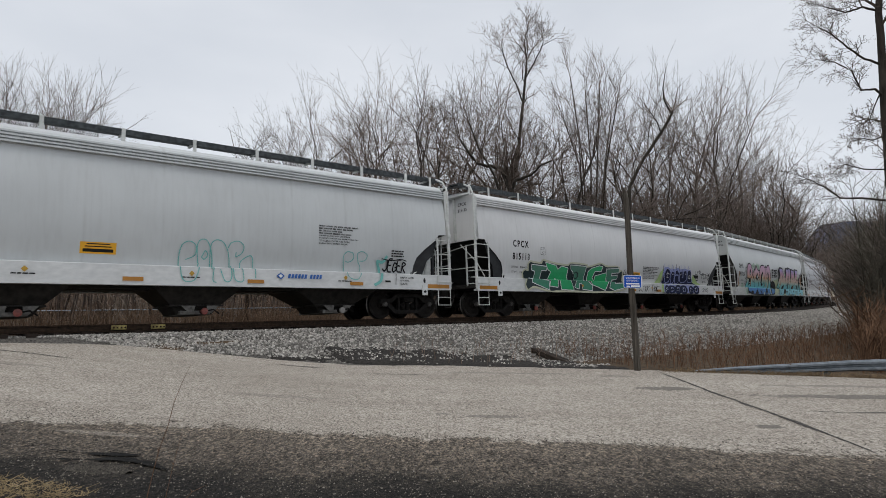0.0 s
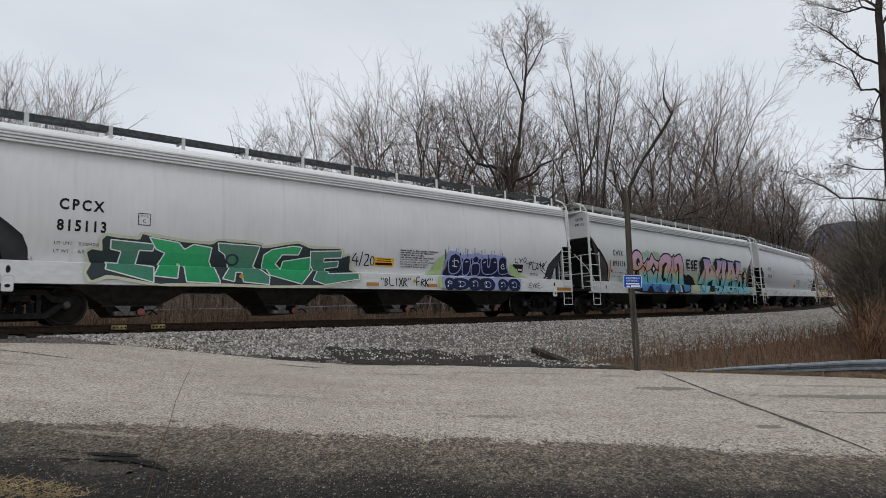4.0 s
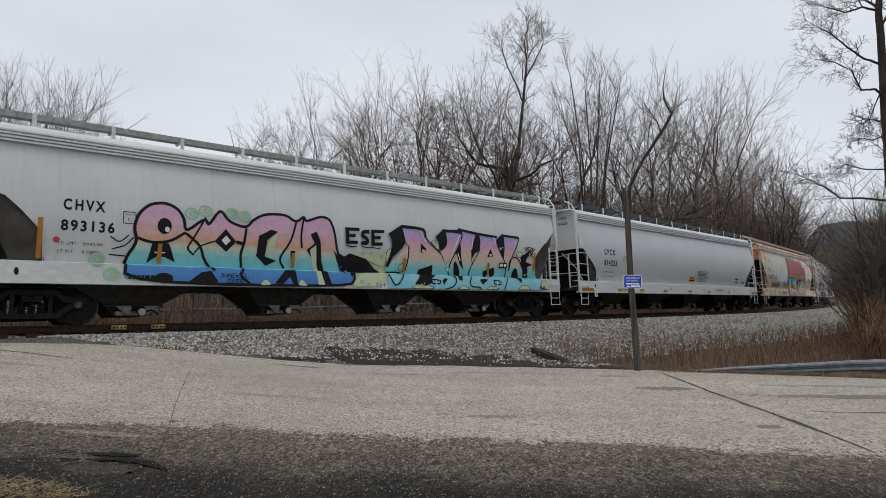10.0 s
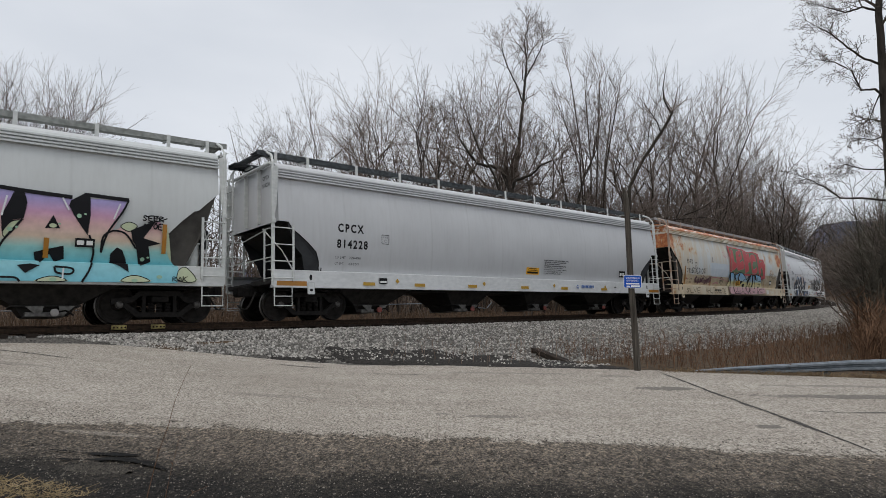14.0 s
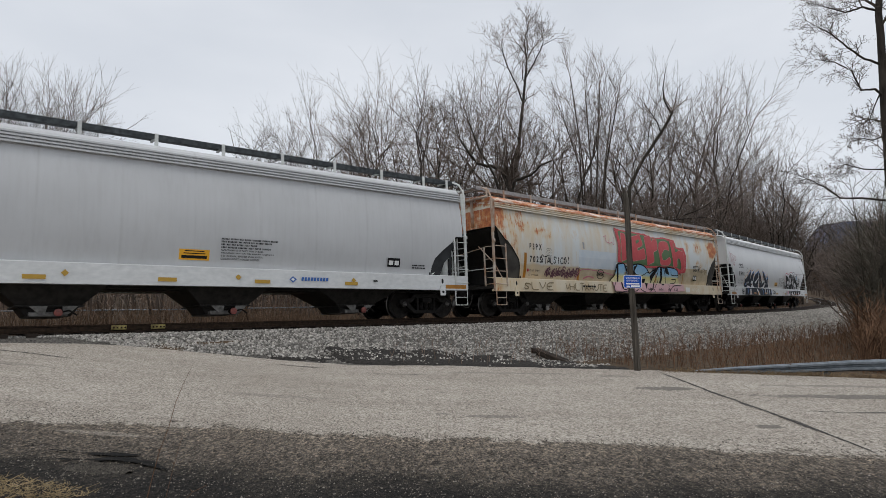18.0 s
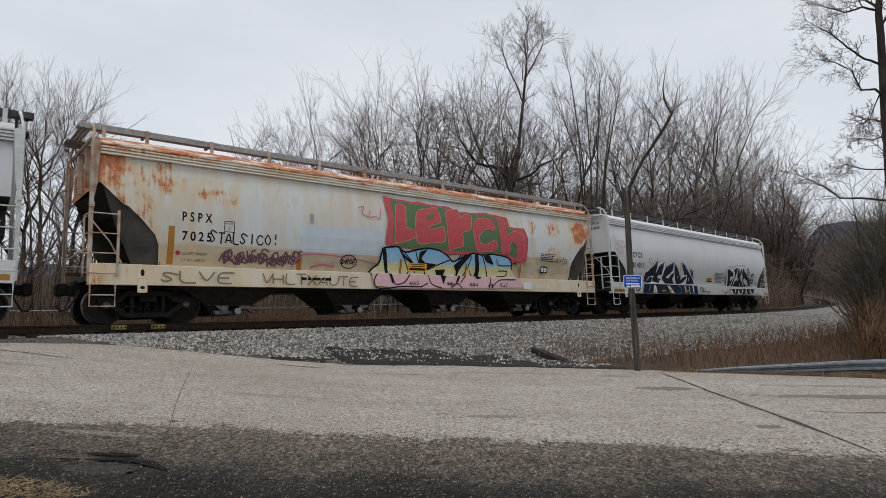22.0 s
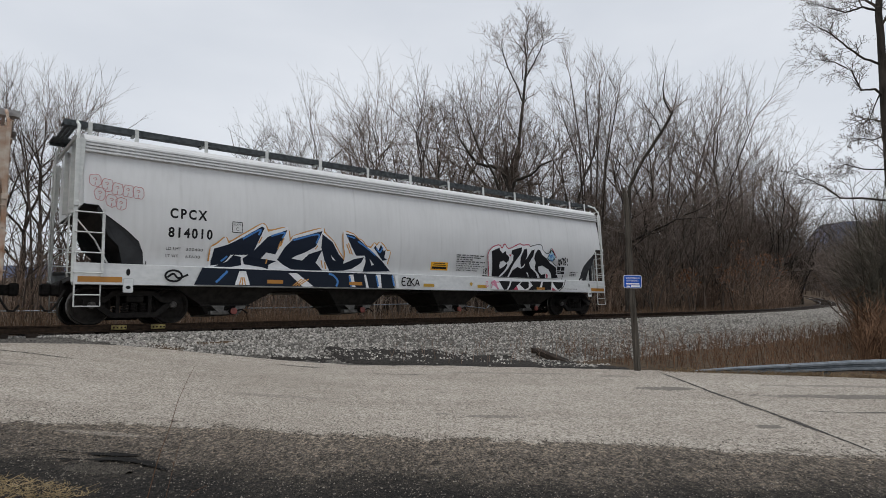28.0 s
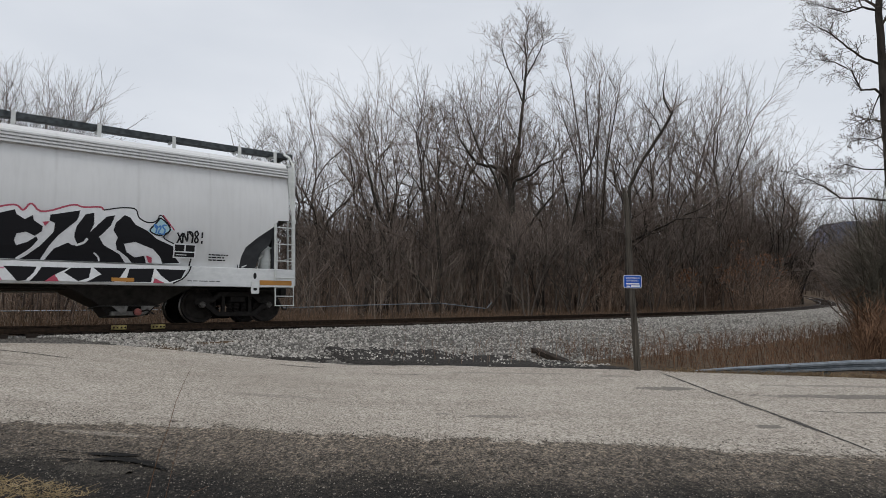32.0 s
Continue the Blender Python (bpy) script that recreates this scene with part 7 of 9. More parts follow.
BLUE_EDGES = (
    [(-6.17, 2.19), (-5.63, 2.52), (-5.73, 2.32)],
    [(-5.36, 2.32), (-4.92, 2.48), (-5.03, 2.28)],
    [(-4.69, 2.25), (-3.80, 2.53), (-3.97, 2.20)],
    [(-2.92, 2.50), (-2.64, 2.44)],
    [(-2.54, 2.35), (-2.21, 2.18), (-1.87, 1.95)],
    [(-1.85, 2.18), (-1.71, 2.03), (-1.61, 2.22)],
    [(-6.72, 1.57), (-6.56, 1.71)],
)
AMBERS = (
    [(-5.63, 2.28), (-5.72, 2.10)],
    [(-5.07, 2.20), (-5.15, 1.97)],
    [(-4.98, 2.30), (-5.08, 2.05)],
    [(-3.91, 2.14), (-3.99, 2.03)],
    [(-2.94, 2.24), (-2.80, 1.96)],
    [(-2.88, 2.28), (-2.72, 1.94)],
    [(-5.45, 1.69), (-5.47, 1.55)],
    [(-3.77, 1.72), (-3.70, 1.51)],
    [(-3.65, 1.67), (-3.59, 1.48)],
)
SLASHES = (
    [(-6.40, 0.95), (-6.28, 1.31), (-6.10, 1.32), (-5.99, 0.95)],
    [(-4.87, 1.30), (-4.61, 1.31), (-4.09, 0.94), (-4.44, 0.93)],
    [(-2.91, 1.31), (-2.75, 1.32), (-2.68, 0.94), (-2.81, 0.95)],
    [(-2.37, 1.33), (-2.30, 1.33), (-2.20, 0.93), (-2.29, 0.93)],
    [(-1.94, 1.34), (-1.75, 1.35), (-1.72, 0.94), (-1.85, 0.94)],
    [(-1.21, 1.33), (-1.10, 1.34), (-1.05, 0.95), (-1.15, 0.95)],
)
c.line("orange", [(x, max(z, 1.40)) for x, z in HALO[:-2]], 0.07)
c.poly("w", [(x, max(z, 1.40)) for x, z in HALO])
for pts in NV:
    c.poly("navy", [(x, max(z, 1.41)) for x, z in pts])
for pts in SLITS:
    c.poly("w", pts)
for pts in BLUE_EDGES:
    c.line("blue2", pts, 0.05)
for pts in AMBERS:
    c.line("orange", pts, 0.035)
c.poly("navy", [(-7.45, 0.93), (-7.25, 1.37), (-1.30, 1.37), (-1.22, 0.93)])
for pts in SLASHES:
    c.poly("w", pts)
for k, pts in enumerate(SLASHES[:2]):
    for f in (0.3, 0.5, 0.7):
        c.line("orange", [(pts[0][0] + (pts[3][0] - pts[0][0]) * f, 0.95), (pts[1][0] + (pts[2][0] - pts[1][0]) * f, 1.15)], 0.03)
for pts in ([(-3.59, 1.32), (-3.44, 1.29), (-3.27, 1.11), (-3.35, 0.95)], [(-2.89, 1.28), (-2.83, 0.96)], [(-1.92, 1.31), (-1.85, 0.98)], [(-1.31, 1.33), (-1.24, 1.00)], [(-6.9, 1.0), (-6.6, 1.3)]):
    c.line("blue2", pts, 0.06)
c.line("w", [(-7.2, 1.385), (-1.2, 1.385)], 0.035)
small_reflectors(c, (-5.5, -2.9))
small_reflectors(c, (-0.05, 2.4), "ry", 0.46)
c.poly("ry", [(2.02, 1.13), (2.1, 1.05), (2.18, 1.13), (2.1, 1.21)])
# round tag and scribbles on the sill
c.ring("k", -7.95, 1.14, 0.2, 0.14, 0.05, 12)
c.line("k", [(-8.1, 1.1), (-7.95, 1.22), (-7.85, 1.06), (-7.6, 1.18)], 0.05)
c.scrawl("k", "EZKA", -0.95, 1.02, 0.74, 0.24, 0.04, 17)
# faint bubble tag near the leading corner
for i, (bx, bz) in enumerate(((-9.85, 3.18), (-9.6, 3.1), (-9.38, 3.02), (-9.15, 3.0), (-8.92, 2.98), (-9.75, 2.86), (-9.5, 2.72), (-9.3, 2.66))):
    c.bubble("faint", bx, bz, 0.24, 0.30, 60 + i, 0.016)
# black letters with white rim and crimson edge
ED = [(3.0, 2.31), (3.24, 2.52), (3.61, 2.63), (3.73, 2.46), (3.87, 2.71), (4.05, 2.44), (4.7, 2.74), (4.85, 2.66), (5.25, 2.72), (5.29, 2.64), (5.67, 2.74), (6.0, 2.75), (6.04, 2.52), (6.25, 2.41), (6.47, 2.46), (6.54, 2.69), (6.85, 2.28), (6.56, 2.08), (7.03, 1.89), (7.08, 1.45), (3.15, 1.43), (3.0, 2.04)]
BL = (
    [(3.18, 2.35), (3.58, 2.5), (3.62, 2.4), (3.77, 2.3), (3.91, 2.4), (3.94, 2.29), (4.11, 2.17), (4.1, 2.06), (3.97, 1.95), (3.81, 2.03), (3.64, 1.98), (3.6, 1.83), (3.65, 1.73), (3.84, 1.81), (4.0, 1.94), (4.05, 1.85), (3.91, 1.67), (3.77, 1.54), (3.64, 1.44), (3.27, 1.44), (3.23, 1.94)],
    [(4.24, 2.44), (4.82, 2.59), (4.78, 2.37), (4.42, 2.0), (4.26, 1.77), (4.1, 1.44), (3.72, 1.44), (3.83, 1.51), (4.08, 1.74), (4.32, 2.06), (4.34, 2.26), (4.23, 2.31)],
    [(4.93, 2.51), (5.1, 2.56), (5.11, 2.3), (5.04, 2.11), (5.36, 2.49), (5.54, 2.54), (5.46, 2.29), (5.23, 2.0), (5.34, 1.82), (5.68, 1.63), (5.81, 1.44), (4.18, 1.44), (4.34, 1.69), (4.61, 1.84), (4.7, 1.79), (4.8, 1.79), (4.71, 1.97), (4.76, 2.22)],
    [(5.74, 2.56), (5.86, 2.52), (5.99, 2.35), (6.25, 2.23), (6.48, 2.04), (6.87, 1.88), (6.92, 1.64), (7.05, 1.48), (6.65, 1.45), (6.59, 1.6), (6.41, 1.79), (6.16, 1.88), (6.01, 1.94), (5.76, 1.88), (5.83, 1.69), (6.01, 1.57), (6.22, 1.62), (6.28, 1.44), (5.96, 1.44), (5.85, 1.57), (5.62, 1.72), (5.58, 1.89), (5.62, 2.02), (5.52, 2.18), (5.56, 2.36)],
)
FOOT = (
    [(3.43, 1.26), (4.03, 1.26), (3.98, 1.13), (3.84, 0.96), (3.69, 0.94)],
    [(4.12, 1.26), (4.65, 1.26), (4.4, 1.11), (4.19, 0.95), (3.91, 0.94), (4.04, 1.11)],
    [(4.68, 1.26), (5.08, 1.27), (5.04, 1.04), (4.83, 0.96), (4.55, 1.15)],
    [(5.12, 1.28), (5.81, 1.29), (5.69, 1.08), (5.56, 0.96), (5.0, 0.95), (5.29, 1.13)],
    [(5.88, 1.28), (6.42, 1.3), (6.36, 0.97), (5.8, 0.96)],
    [(6.46, 1.29), (7.16, 1.29), (7.05, 1.07), (6.78, 0.98), (6.59, 1.13)],
)
CHIPS = ([(4.1, 2.27), (4.24, 2.29), (4.15, 2.18)], [(6.26, 1.63), (6.4, 1.58), (6.4, 1.45), (6.32, 1.47)], [(4.37, 1.1), (4.46, 0.95), (4.18, 0.94)], [(6.43, 1.07), (6.68, 0.95), (6.41, 0.95)])
c.poly("w", soften(ED, True, 0.04))
c.line("red", [(3.12, 1.45)] + ED[-1:] + ED[:10], 0.04)
c.line("k", ED[9:19], 0.03)
c.line("red", [(6.60, 2.64), (6.88, 2.28)], 0.03)
for pts in BL:
    c.poly("k", pts)
c.line("w", [(5.14, 1.64), (5.24, 1.55), (5.26, 1.45)], 0.035)
c.line("w", [(4.76, 1.79), (4.93, 1.85), (4.99, 1.96)], 0.05)
c.line("w", [(4.06, 1.86), (3.93, 1.66), (3.66, 1.44)], 0.05)
c.line("w", [(4.88, 2.58), (4.73, 2.22), (4.69, 1.98), (4.78, 1.80)], 0.045)
c.line("w", [(5.56, 2.52), (5.50, 2.22), (5.24, 2.00)], 0.045)
c.line("w", [(5.60, 1.72), (5.84, 1.56), (5.90, 1.44)], 0.045)
# ice-blue shield
SHIELD = [(6.27, 2.22), (6.47, 2.44), (6.55, 2.59), (6.84, 2.28), (6.55, 2.1)]
c.poly("ice", SHIELD)
c.line("k", SHIELD, 0.035, True)
c.scrawl("blue2", "925", 6.38, 2.17, 0.32, 0.20, 0.035, 33)
# the piece runs down over the sill
c.poly("w", [(3.05, 0.95), (3.1, 1.37), (7.22, 1.37), (7.08, 1.07), (6.86, 0.95)])
for pts in FOOT:
    c.poly("k", pts)
for pts in CHIPS:
    c.poly("red", pts)
c.line("k", [(7.32, 1.60), (7.27, 1.30), (7.11, 1.07), (6.86, 0.95)], 0.035)
c.poly("pink", [(3.07, 1.25), (3.22, 1.28), (3.43, 0.95), (3.34, 0.95)])
c.line("pink", [(3.05, 1.0), (3.2, 1.35), (3.4, 1.0), (2.95, 1.2), (3.45, 1.22)], 0.035)
c.line("pink", [(2.75, 1.05), (2.78, 1.25), (2.9, 1.2), (2.78, 1.14), (2.92, 1.06), (2.75, 1.05)], 0.025)
c.rect("reflector", 5.5, 5.98, 0.97, 1.06)
c.round("white", 6.45, 1.13, 0.06, 0.06, 10)
# panel in the letters' end
c.rect("w", 6.88, 7.42, 1.60, 1.96)
c.rect("stencil", 6.91, 7.14, 1.77, 1.93)
c.rect("stencil", 7.17, 7.39, 1.77, 1.93)
c.rect("stencil", 6.91, 7.39, 1.63, 1.74)
c.rect("w", 6.95, 7.20, 1.67, 1.69)
c.scrawl("k", "XN98!", 6.95, 1.98, 0.68, 0.29, 0.042, 31)
c.bars("stencil", 7.75, 8.25, 1.55, 1.75, 3, 31)
c.bars("stencil", 7.2, 8.0, 1.0, 1.04, 1, 32)
c.scrawl("k", "18", 2.77, 1.50, 0.20, 0.19, 0.03, 34)
c.line("k", [(2.77, 1.46), (3.0, 1.45)], 0.03)
c.done({**STD, **NAVY})


# ---- the train's run ----
SPEED_T = (0.0, 5.5, 8.0, 11.0, 14.0, 16.0, 18.0, 20.0, 22.0, 24.0, 26.0, 28.0, 30.0, 32.0)
SPEED_V = (3.722, 3.597, 3.519, 3.447, 3.297, 3.229, 3.215, 3.208, 3.340, 3.417, 3.474, 3.586, 3.698, 3.783)
run_t = np.arange(0.0, 34.0, 0.05)
run_s = 31.765 - np.cumsum(np.interp(run_t, SPEED_T, SPEED_V)) * 0.05


def lead(t):
    return float(np.interp(t, run_t, run_s))


def car_pose(s, half):
    ax, ay, az, ah = on_track(s - half)
    bx, by, bz, bh = on_track(s + half)
    e = Vector((bx - ax, by - ay, bz - az)).normalized()
    side = Vector((-e.y, e.x, 0)).normalized()
    up = e.cross(side).normalized()
    c, sn = math.cos(CANT), math.sin(CANT)
    ey = side * c - up * sn
    ez = up * c + side * sn
    m = Matrix((e, ey, ez)).transposed().to_4x4()
    m.translation = Vector(((ax + bx) / 2, (ay + by) / 2, (az + bz) / 2))
    return m, math.atan2(e.y, e.x)


def motions():
    """The train rolls past and the stalks sway."""
    for ob, s_off, h, wheels, trucks in TRAIN:
        half = h - 1.44
        rows = [(0.5 * i, car_pose(lead(0.5 * i) + s_off, half)[0]) for i in range(65)]
        walk(ob, rows)
        for t, x in trucks:
            rows = []
            for i in range(17):
                s = lead(2.0 * i) + s_off
                turn = on_track(s + math.copysign(half, x))[3] - car_pose(s, half)[1]
                rows.append((2.0 * i, pose(x, 0, 0, 0, 0, math.degrees(turn))))
            walk(t, rows)
        for w, px in wheels:
            rows = []
            for i in range(193):
                t = i / 6.0
                a = (lead(t) - lead(0.0)) / 0.457
                rows.append((t, Matrix.Translation((px, 0, 0.457)) @ Matrix.Rotation(a, 4, "Y")))
            walk(w, rows)
    for i, (ob, m) in enumerate(SWAY):
        rows = []
        for k in range(33):
            rows.append((float(k), m @ pose(0, 0, 0, 0.4 * math.sin(k * 1.3 + i), 0.9 * math.sin(k * 0.7 + 2 * i) + 0.03 * k)))
        walk(ob, rows)


SWAY = []


# ---- pole with the blue notice ----
def rounded(x, z, a, b, r):
    """The outline of a plate with rounded corners."""
    out = []
    for k, (sx, sz) in enumerate(((1, 1), (-1, 1), (-1, -1), (1, -1))):
        for j in range(4):
            t = radians(90 * k + 30 * j)
            out.append((x + sx * (a - r) + r * math.cos(t), z + sz * (b - r) + r * math.sin(t)))
    return out


def sign_pole():
    base = Vector((4.43, 14.17, -0.80))
    top = Vector((4.20, 14.22, 3.30))
    p = thing("wooden_pole", "leaning weathered wooden pole with a small blue notice", "pole", m=Matrix.Translation(base))
    bm = bmesh.new()
    d = top - base
    pts = [d * f + Vector((0.012 * math.sin(f * 9), 0, 0)) for f in (-0.03, 0.1, 0.3, 0.5, 0.7, 0.85, 0.97)]
    tube(bm, pts, [0.082, 0.076, 0.073, 0.070, 0.068, 0.066, 0.064], 12)
    part("shaft", bm, MAT["pole"], p)
    bm = bmesh.new()
    tube(bm, (d * 0.965, d * 0.99 + Vector((-0.01, 0, 0)), d * 1.03 + Vector((-0.05, 0, 0))), [0.064, 0.055, 0.015], 10)
    part("split_top", bm, MAT["pole"], p, "split and rotted pole top")
    sx, sz = d.x * 0.49, 1.245 - base.z
    y = d.y * 0.49 - 0.085
    bm = bmesh.new()
    prism(bm, rounded(sx, sz, 0.205, 0.150, 0.04), y - 0.006, y)
    sign = part("notice_plate", bm, MAT["white"], p, "white-edged notice plate")
    bm = bmesh.new()
    prism(bm, rounded(sx, sz, 0.192, 0.137, 0.03), y - 0.009, y - 0.006)
    part("notice_face", bm, MAT["signblue"], sign, "blue emergency notice face")
    bm = bmesh.new()
    for body, w, z in (("REPORT PROBLEM", 0.31, 0.06), ("OR EMERGENCY", 0.27, 0.0)):
        cu = bpy.data.curves.new("lettering", "FONT")
        cu.body = body
        ob = bpy.data.objects.new("lettering", cu)
        scene.collection.objects.link(ob)
        me = bpy.data.meshes.new_from_object(ob.evaluated_get(bpy.context.evaluated_depsgraph_get()))
        bpy.data.objects.remove(ob)
        xs = [v.co.x for v in me.vertices]
        ys = [v.co.y for v in me.vertices]
        vs = [bm.verts.new((sx - w / 2 + (v.co.x - min(xs)) / (max(xs) - min(xs)) * w, y - 0.0105, sz + z + (v.co.y - min(ys)) / (max(ys) - min(ys)) * 0.04)) for v in me.vertices]
        for f in me.polygons:
            bm.faces.new([vs[i] for i in f.vertices])
    box(bm, sx - 0.15, sx + 0.15, y - 0.012, y - 0.0095, sz - 0.065, sz - 0.035)
    box(bm, sx - 0.14, sx - 0.06, y - 0.012, y - 0.0095, sz - 0.118, sz - 0.095)
    box(bm, sx - 0.04, sx + 0.16, y - 0.012, y - 0.0095, sz - 0.122, sz - 0.085)
    part("notice_lettering", bm, MAT["white"], sign, "white lettering and bars")


sign_pole()


# ---- guard rail ----
def guard_rail():
    g = thing("guard_rail", "low galvanised steel guard rail half sunk behind the road edge", "guard rail")
    pts = [(5.4, 14.3, -0.85, 0.2), (5.77, 14.25, -0.80, 0.36), (6.62, 14.15, -0.725, 0.5), (7.56, 14.0, -0.66, 0.65), (8.39, 13.9, -0.60, 0.71), (9.08, 13.8, -0.545, 0.76), (9.73, 13.7, -0.51, 0.8), (13.0, 13.1, -0.42, 1.0), (17.0, 12.2, -0.38, 1.0), (24.0, 10.6, -0.38, 1.0)]
    prof = ((0.0, 0.155), (-0.02, 0.13), (-0.075, 0.105), (-0.075, 0.06), (-0.01, 0.025), (-0.01, -0.025), (-0.075, -0.06), (-0.075, -0.105), (-0.02, -0.13), (0.0, -0.155))
    verts, faces = [], []
    for i, (x, y, z, tall) in enumerate(pts):
        flat_end = 0.25 + 0.75 * min(1.0, i / 3.0)
        for a, b in prof:
            verts.append((x + a * 0.1, y + a * flat_end, z + b * tall))
    k = len(prof)
    for i in range(len(pts) - 1):
        for j in range(k - 1):
            faces.append((i * k + j, (i + 1) * k + j, (i + 1) * k + j + 1, i * k + j + 1))
    ob = raw("rail_beam", verts, faces, MAT["galv"], g)
    mod = ob.modifiers.new("thickness", "SOLIDIFY")
    mod.thickness = 0.005
    for x, y in ((8.62, 13.93), (10.9, 13.55), (13.4, 13.10), (17.2, 12.25), (21.0, 11.4)):
        bm = bmesh.new()
        box(bm, x - 0.06, x + 0.06, y + 0.02, y + 0.14, -1.3, -0.50, 0.01)
        part("post", bm, MAT["galv"], g)


guard_rail()


# ---- pipe fence behind the track ----
def pipe_fence():
    f = thing("pipe_fence", "sagging thin grey pipe rail on rusty posts behind the track", "fence")
    pts = [(-36, 14.5, 0.0), (-17.3, 24.4, -0.03), (-11.4, 26.1, 0.07), (-6.5, 28.3, 0.17), (-3.0, 31.0, 0.29), (-0.1, 33.3, 0.36), (2.45, 34.3, 0.08)]
    bm = bmesh.new()
    tube(bm, pts, 0.028, 6)
    tube(bm, ((2.45, 34.3, 0.08), (2.75, 34.4, 0.45)), 0.028, 6)
    part("top_rail", bm, MAT["galv"], f)
    for x, y, z, r in ((-29, 18.2, 0.1, 0.03), (-21.5, 22.1, 0.1, 0.03), (-16.0, 25.6, 0.15, 0.03), (-8.6, 27.4, 1.1, 0.075), (-3.0, 31.05, 0.3, 0.03), (-0.1, 33.3, 0.36, 0.03)):
        bm = bmesh.new()
        tube(bm, ((x, y, -0.8), (x, y, z)), r, 7)
        part("post", bm, MAT["rail"], f)


pipe_fence()


# ---- yellow joint boxes clamped on the near rail, dumped sleeper, old asphalt ----
for s in (-10.95, -10.05):
    t = thing("rail_clamp", "yellow painted steel clamp on the rail", "rail clamp", "yellow clamps on the rail", m=Matrix.Translation(beside(s, 0.80, -0.08)) @ Matrix.Rotation(on_track(s)[3], 4, "Z"))
    bm = bmesh.new()
    box(bm, -0.17, 0.17, -0.035, 0.035, -0.055, 0.055, 0.012)
    part("plate", bm, MAT["yellow"], t)
    for x in (-0.12, -0.04, 0.05, 0.13):
        bm = bmesh.new()
        box(bm, x - 0.018, x + 0.018, -0.06, -0.034, -0.02, 0.02, 0.004)
        part("bolt", bm, MAT["rail"], t)


def dumped_sleeper():
    a, b = Vector((2.55, 17.15, -0.58)), Vector((3.30, 15.5, -0.80))
    m = Matrix.Translation((a + b) / 2) @ (b - a).to_track_quat("X", "Z").to_matrix().to_4x4()
    bm = bmesh.new()
    box(bm, -0.95, 0.95, -0.11, 0.11, -0.10, 0.04, 0.015)
    ob = finish("dumped_sleeper", bm, MAT["tie"])
    ob.matrix_basis = m
    tagged(ob, "old dark creosoted sleeper lying on the ballast slope", "sleeper")


dumped_sleeper()


def surface_z(x, y):
    s, d = off_track(x, y)
    s, d = float(s), float(d)
    toe = float(np.interp(s, TOE_S, TOE_D))
    z = float(ground_z(x, y))
    return max(z, bed_z(s, d)) if -4.5 < d < toe * 1.1 else z


def apron():
    """Old black asphalt spread up the foot of the ballast."""
    verts, faces = [], []
    n_side, rows = 60, 9
    for i in range(n_side + 1):
        x = -3.9 + 8.2 * i / n_side
        y0 = float(road_edge(x)) - 0.05
        reach = float(np.interp(x, (-3.9, -2.6, -1.2, 0.6, 2.0, 3.2, 4.3), (0.3, 1.3, 1.9, 2.2, 2.0, 1.4, 0.5)))
        y1 = y0 + max(0.1, reach + ragged(x, 0.45, 8.0, 1.6))
        for j in range(rows):
            y = y0 + (y1 - y0) * j / (rows - 1)
            lift = 0.035 if 0 < j < rows - 1 else -0.02
            verts.append((x, y, max(surface_z(x, y), float(road_z(x, y0)) - 0.02) + lift))
    for i in range(n_side):
        for j in range(rows - 1):
            k = i * rows + j
            faces.append((k, k + rows, k + rows + 1, k + 1))
    tagged(raw("asphalt_apron", verts, faces, MAT["apron"], smooth=True), "broken black asphalt apron between road and ballast", "pavement", kind="structure")
    # stones kicked down from the bed
    rng = random.Random(15)
    V, F = [], []
    for i in range(1500):
        x = -3.9 + 8.0 * rng.random()
        y0 = float(road_edge(x))
        reach = float(np.interp(x, (-3.9, -2.6, -1.2, 0.6, 2.0, 3.2, 4.3), (0.3, 1.3, 1.9, 2.2, 2.0, 1.4, 0.5)))
        y = y0 + 0.06 + reach * rng.random() ** (0.55 if x > -1.5 else 0.9)
        if noise.noise((x * 1.3, y * 3.0, 4.0)) < (0.02 if x > -1.5 else -0.25):
            continue
        r = rng.uniform(0.014, 0.042)
        z = max(surface_z(x, y), float(road_z(x, y0)) - 0.02) + 0.035 + r * 0.25
        k, q = len(V), rng.uniform(0, 6.28)
        for a in range(5):
            V.append((x + r * math.cos(q + a * 1.257) * rng.uniform(0.7, 1.2), y + r * math.sin(q + a * 1.257) * rng.uniform(0.7, 1.2), z - r * 0.35))
        V.append((x + rng.uniform(-0.3, 0.3) * r, y + rng.uniform(-0.3, 0.3) * r, z + r * rng.uniform(0.5, 0.8)))
        F += [(k + a, k + (a + 1) % 5, k + 5) for a in range(5)]
    tagged(raw("ballast_stones", V, F, MAT["stone"]), "scattered pale ballast stones on the black asphalt apron", "gravel", kind="stuff")


apron()


# ---- bare trees ----
def add_tube(V, F, pts, radii, sides):
    base = len(V)
    for i, p in enumerate(pts):
        a = pts[i - 1] if i else p
        b = pts[i + 1] if i < len(pts) - 1 else p
        d = (b - a)
        d = d.normalized() if d.length else Vector((0, 0, 1))
        u = d.orthogonal().normalized()
        w = d.cross(u)
        for k in range(sides):
            t = 2 * math.pi * k / sides
            V.append(tuple(p + u * (radii[i] * math.cos(t)) + w * (radii[i] * math.sin(t))))
    for i in range(len(pts) - 1):
        for k in range(sides):
            F.append((base + i * sides + k, base + i * sides + (k + 1) % sides, base + (i + 1) * sides + (k + 1) % sides, base + (i + 1) * sides + k))


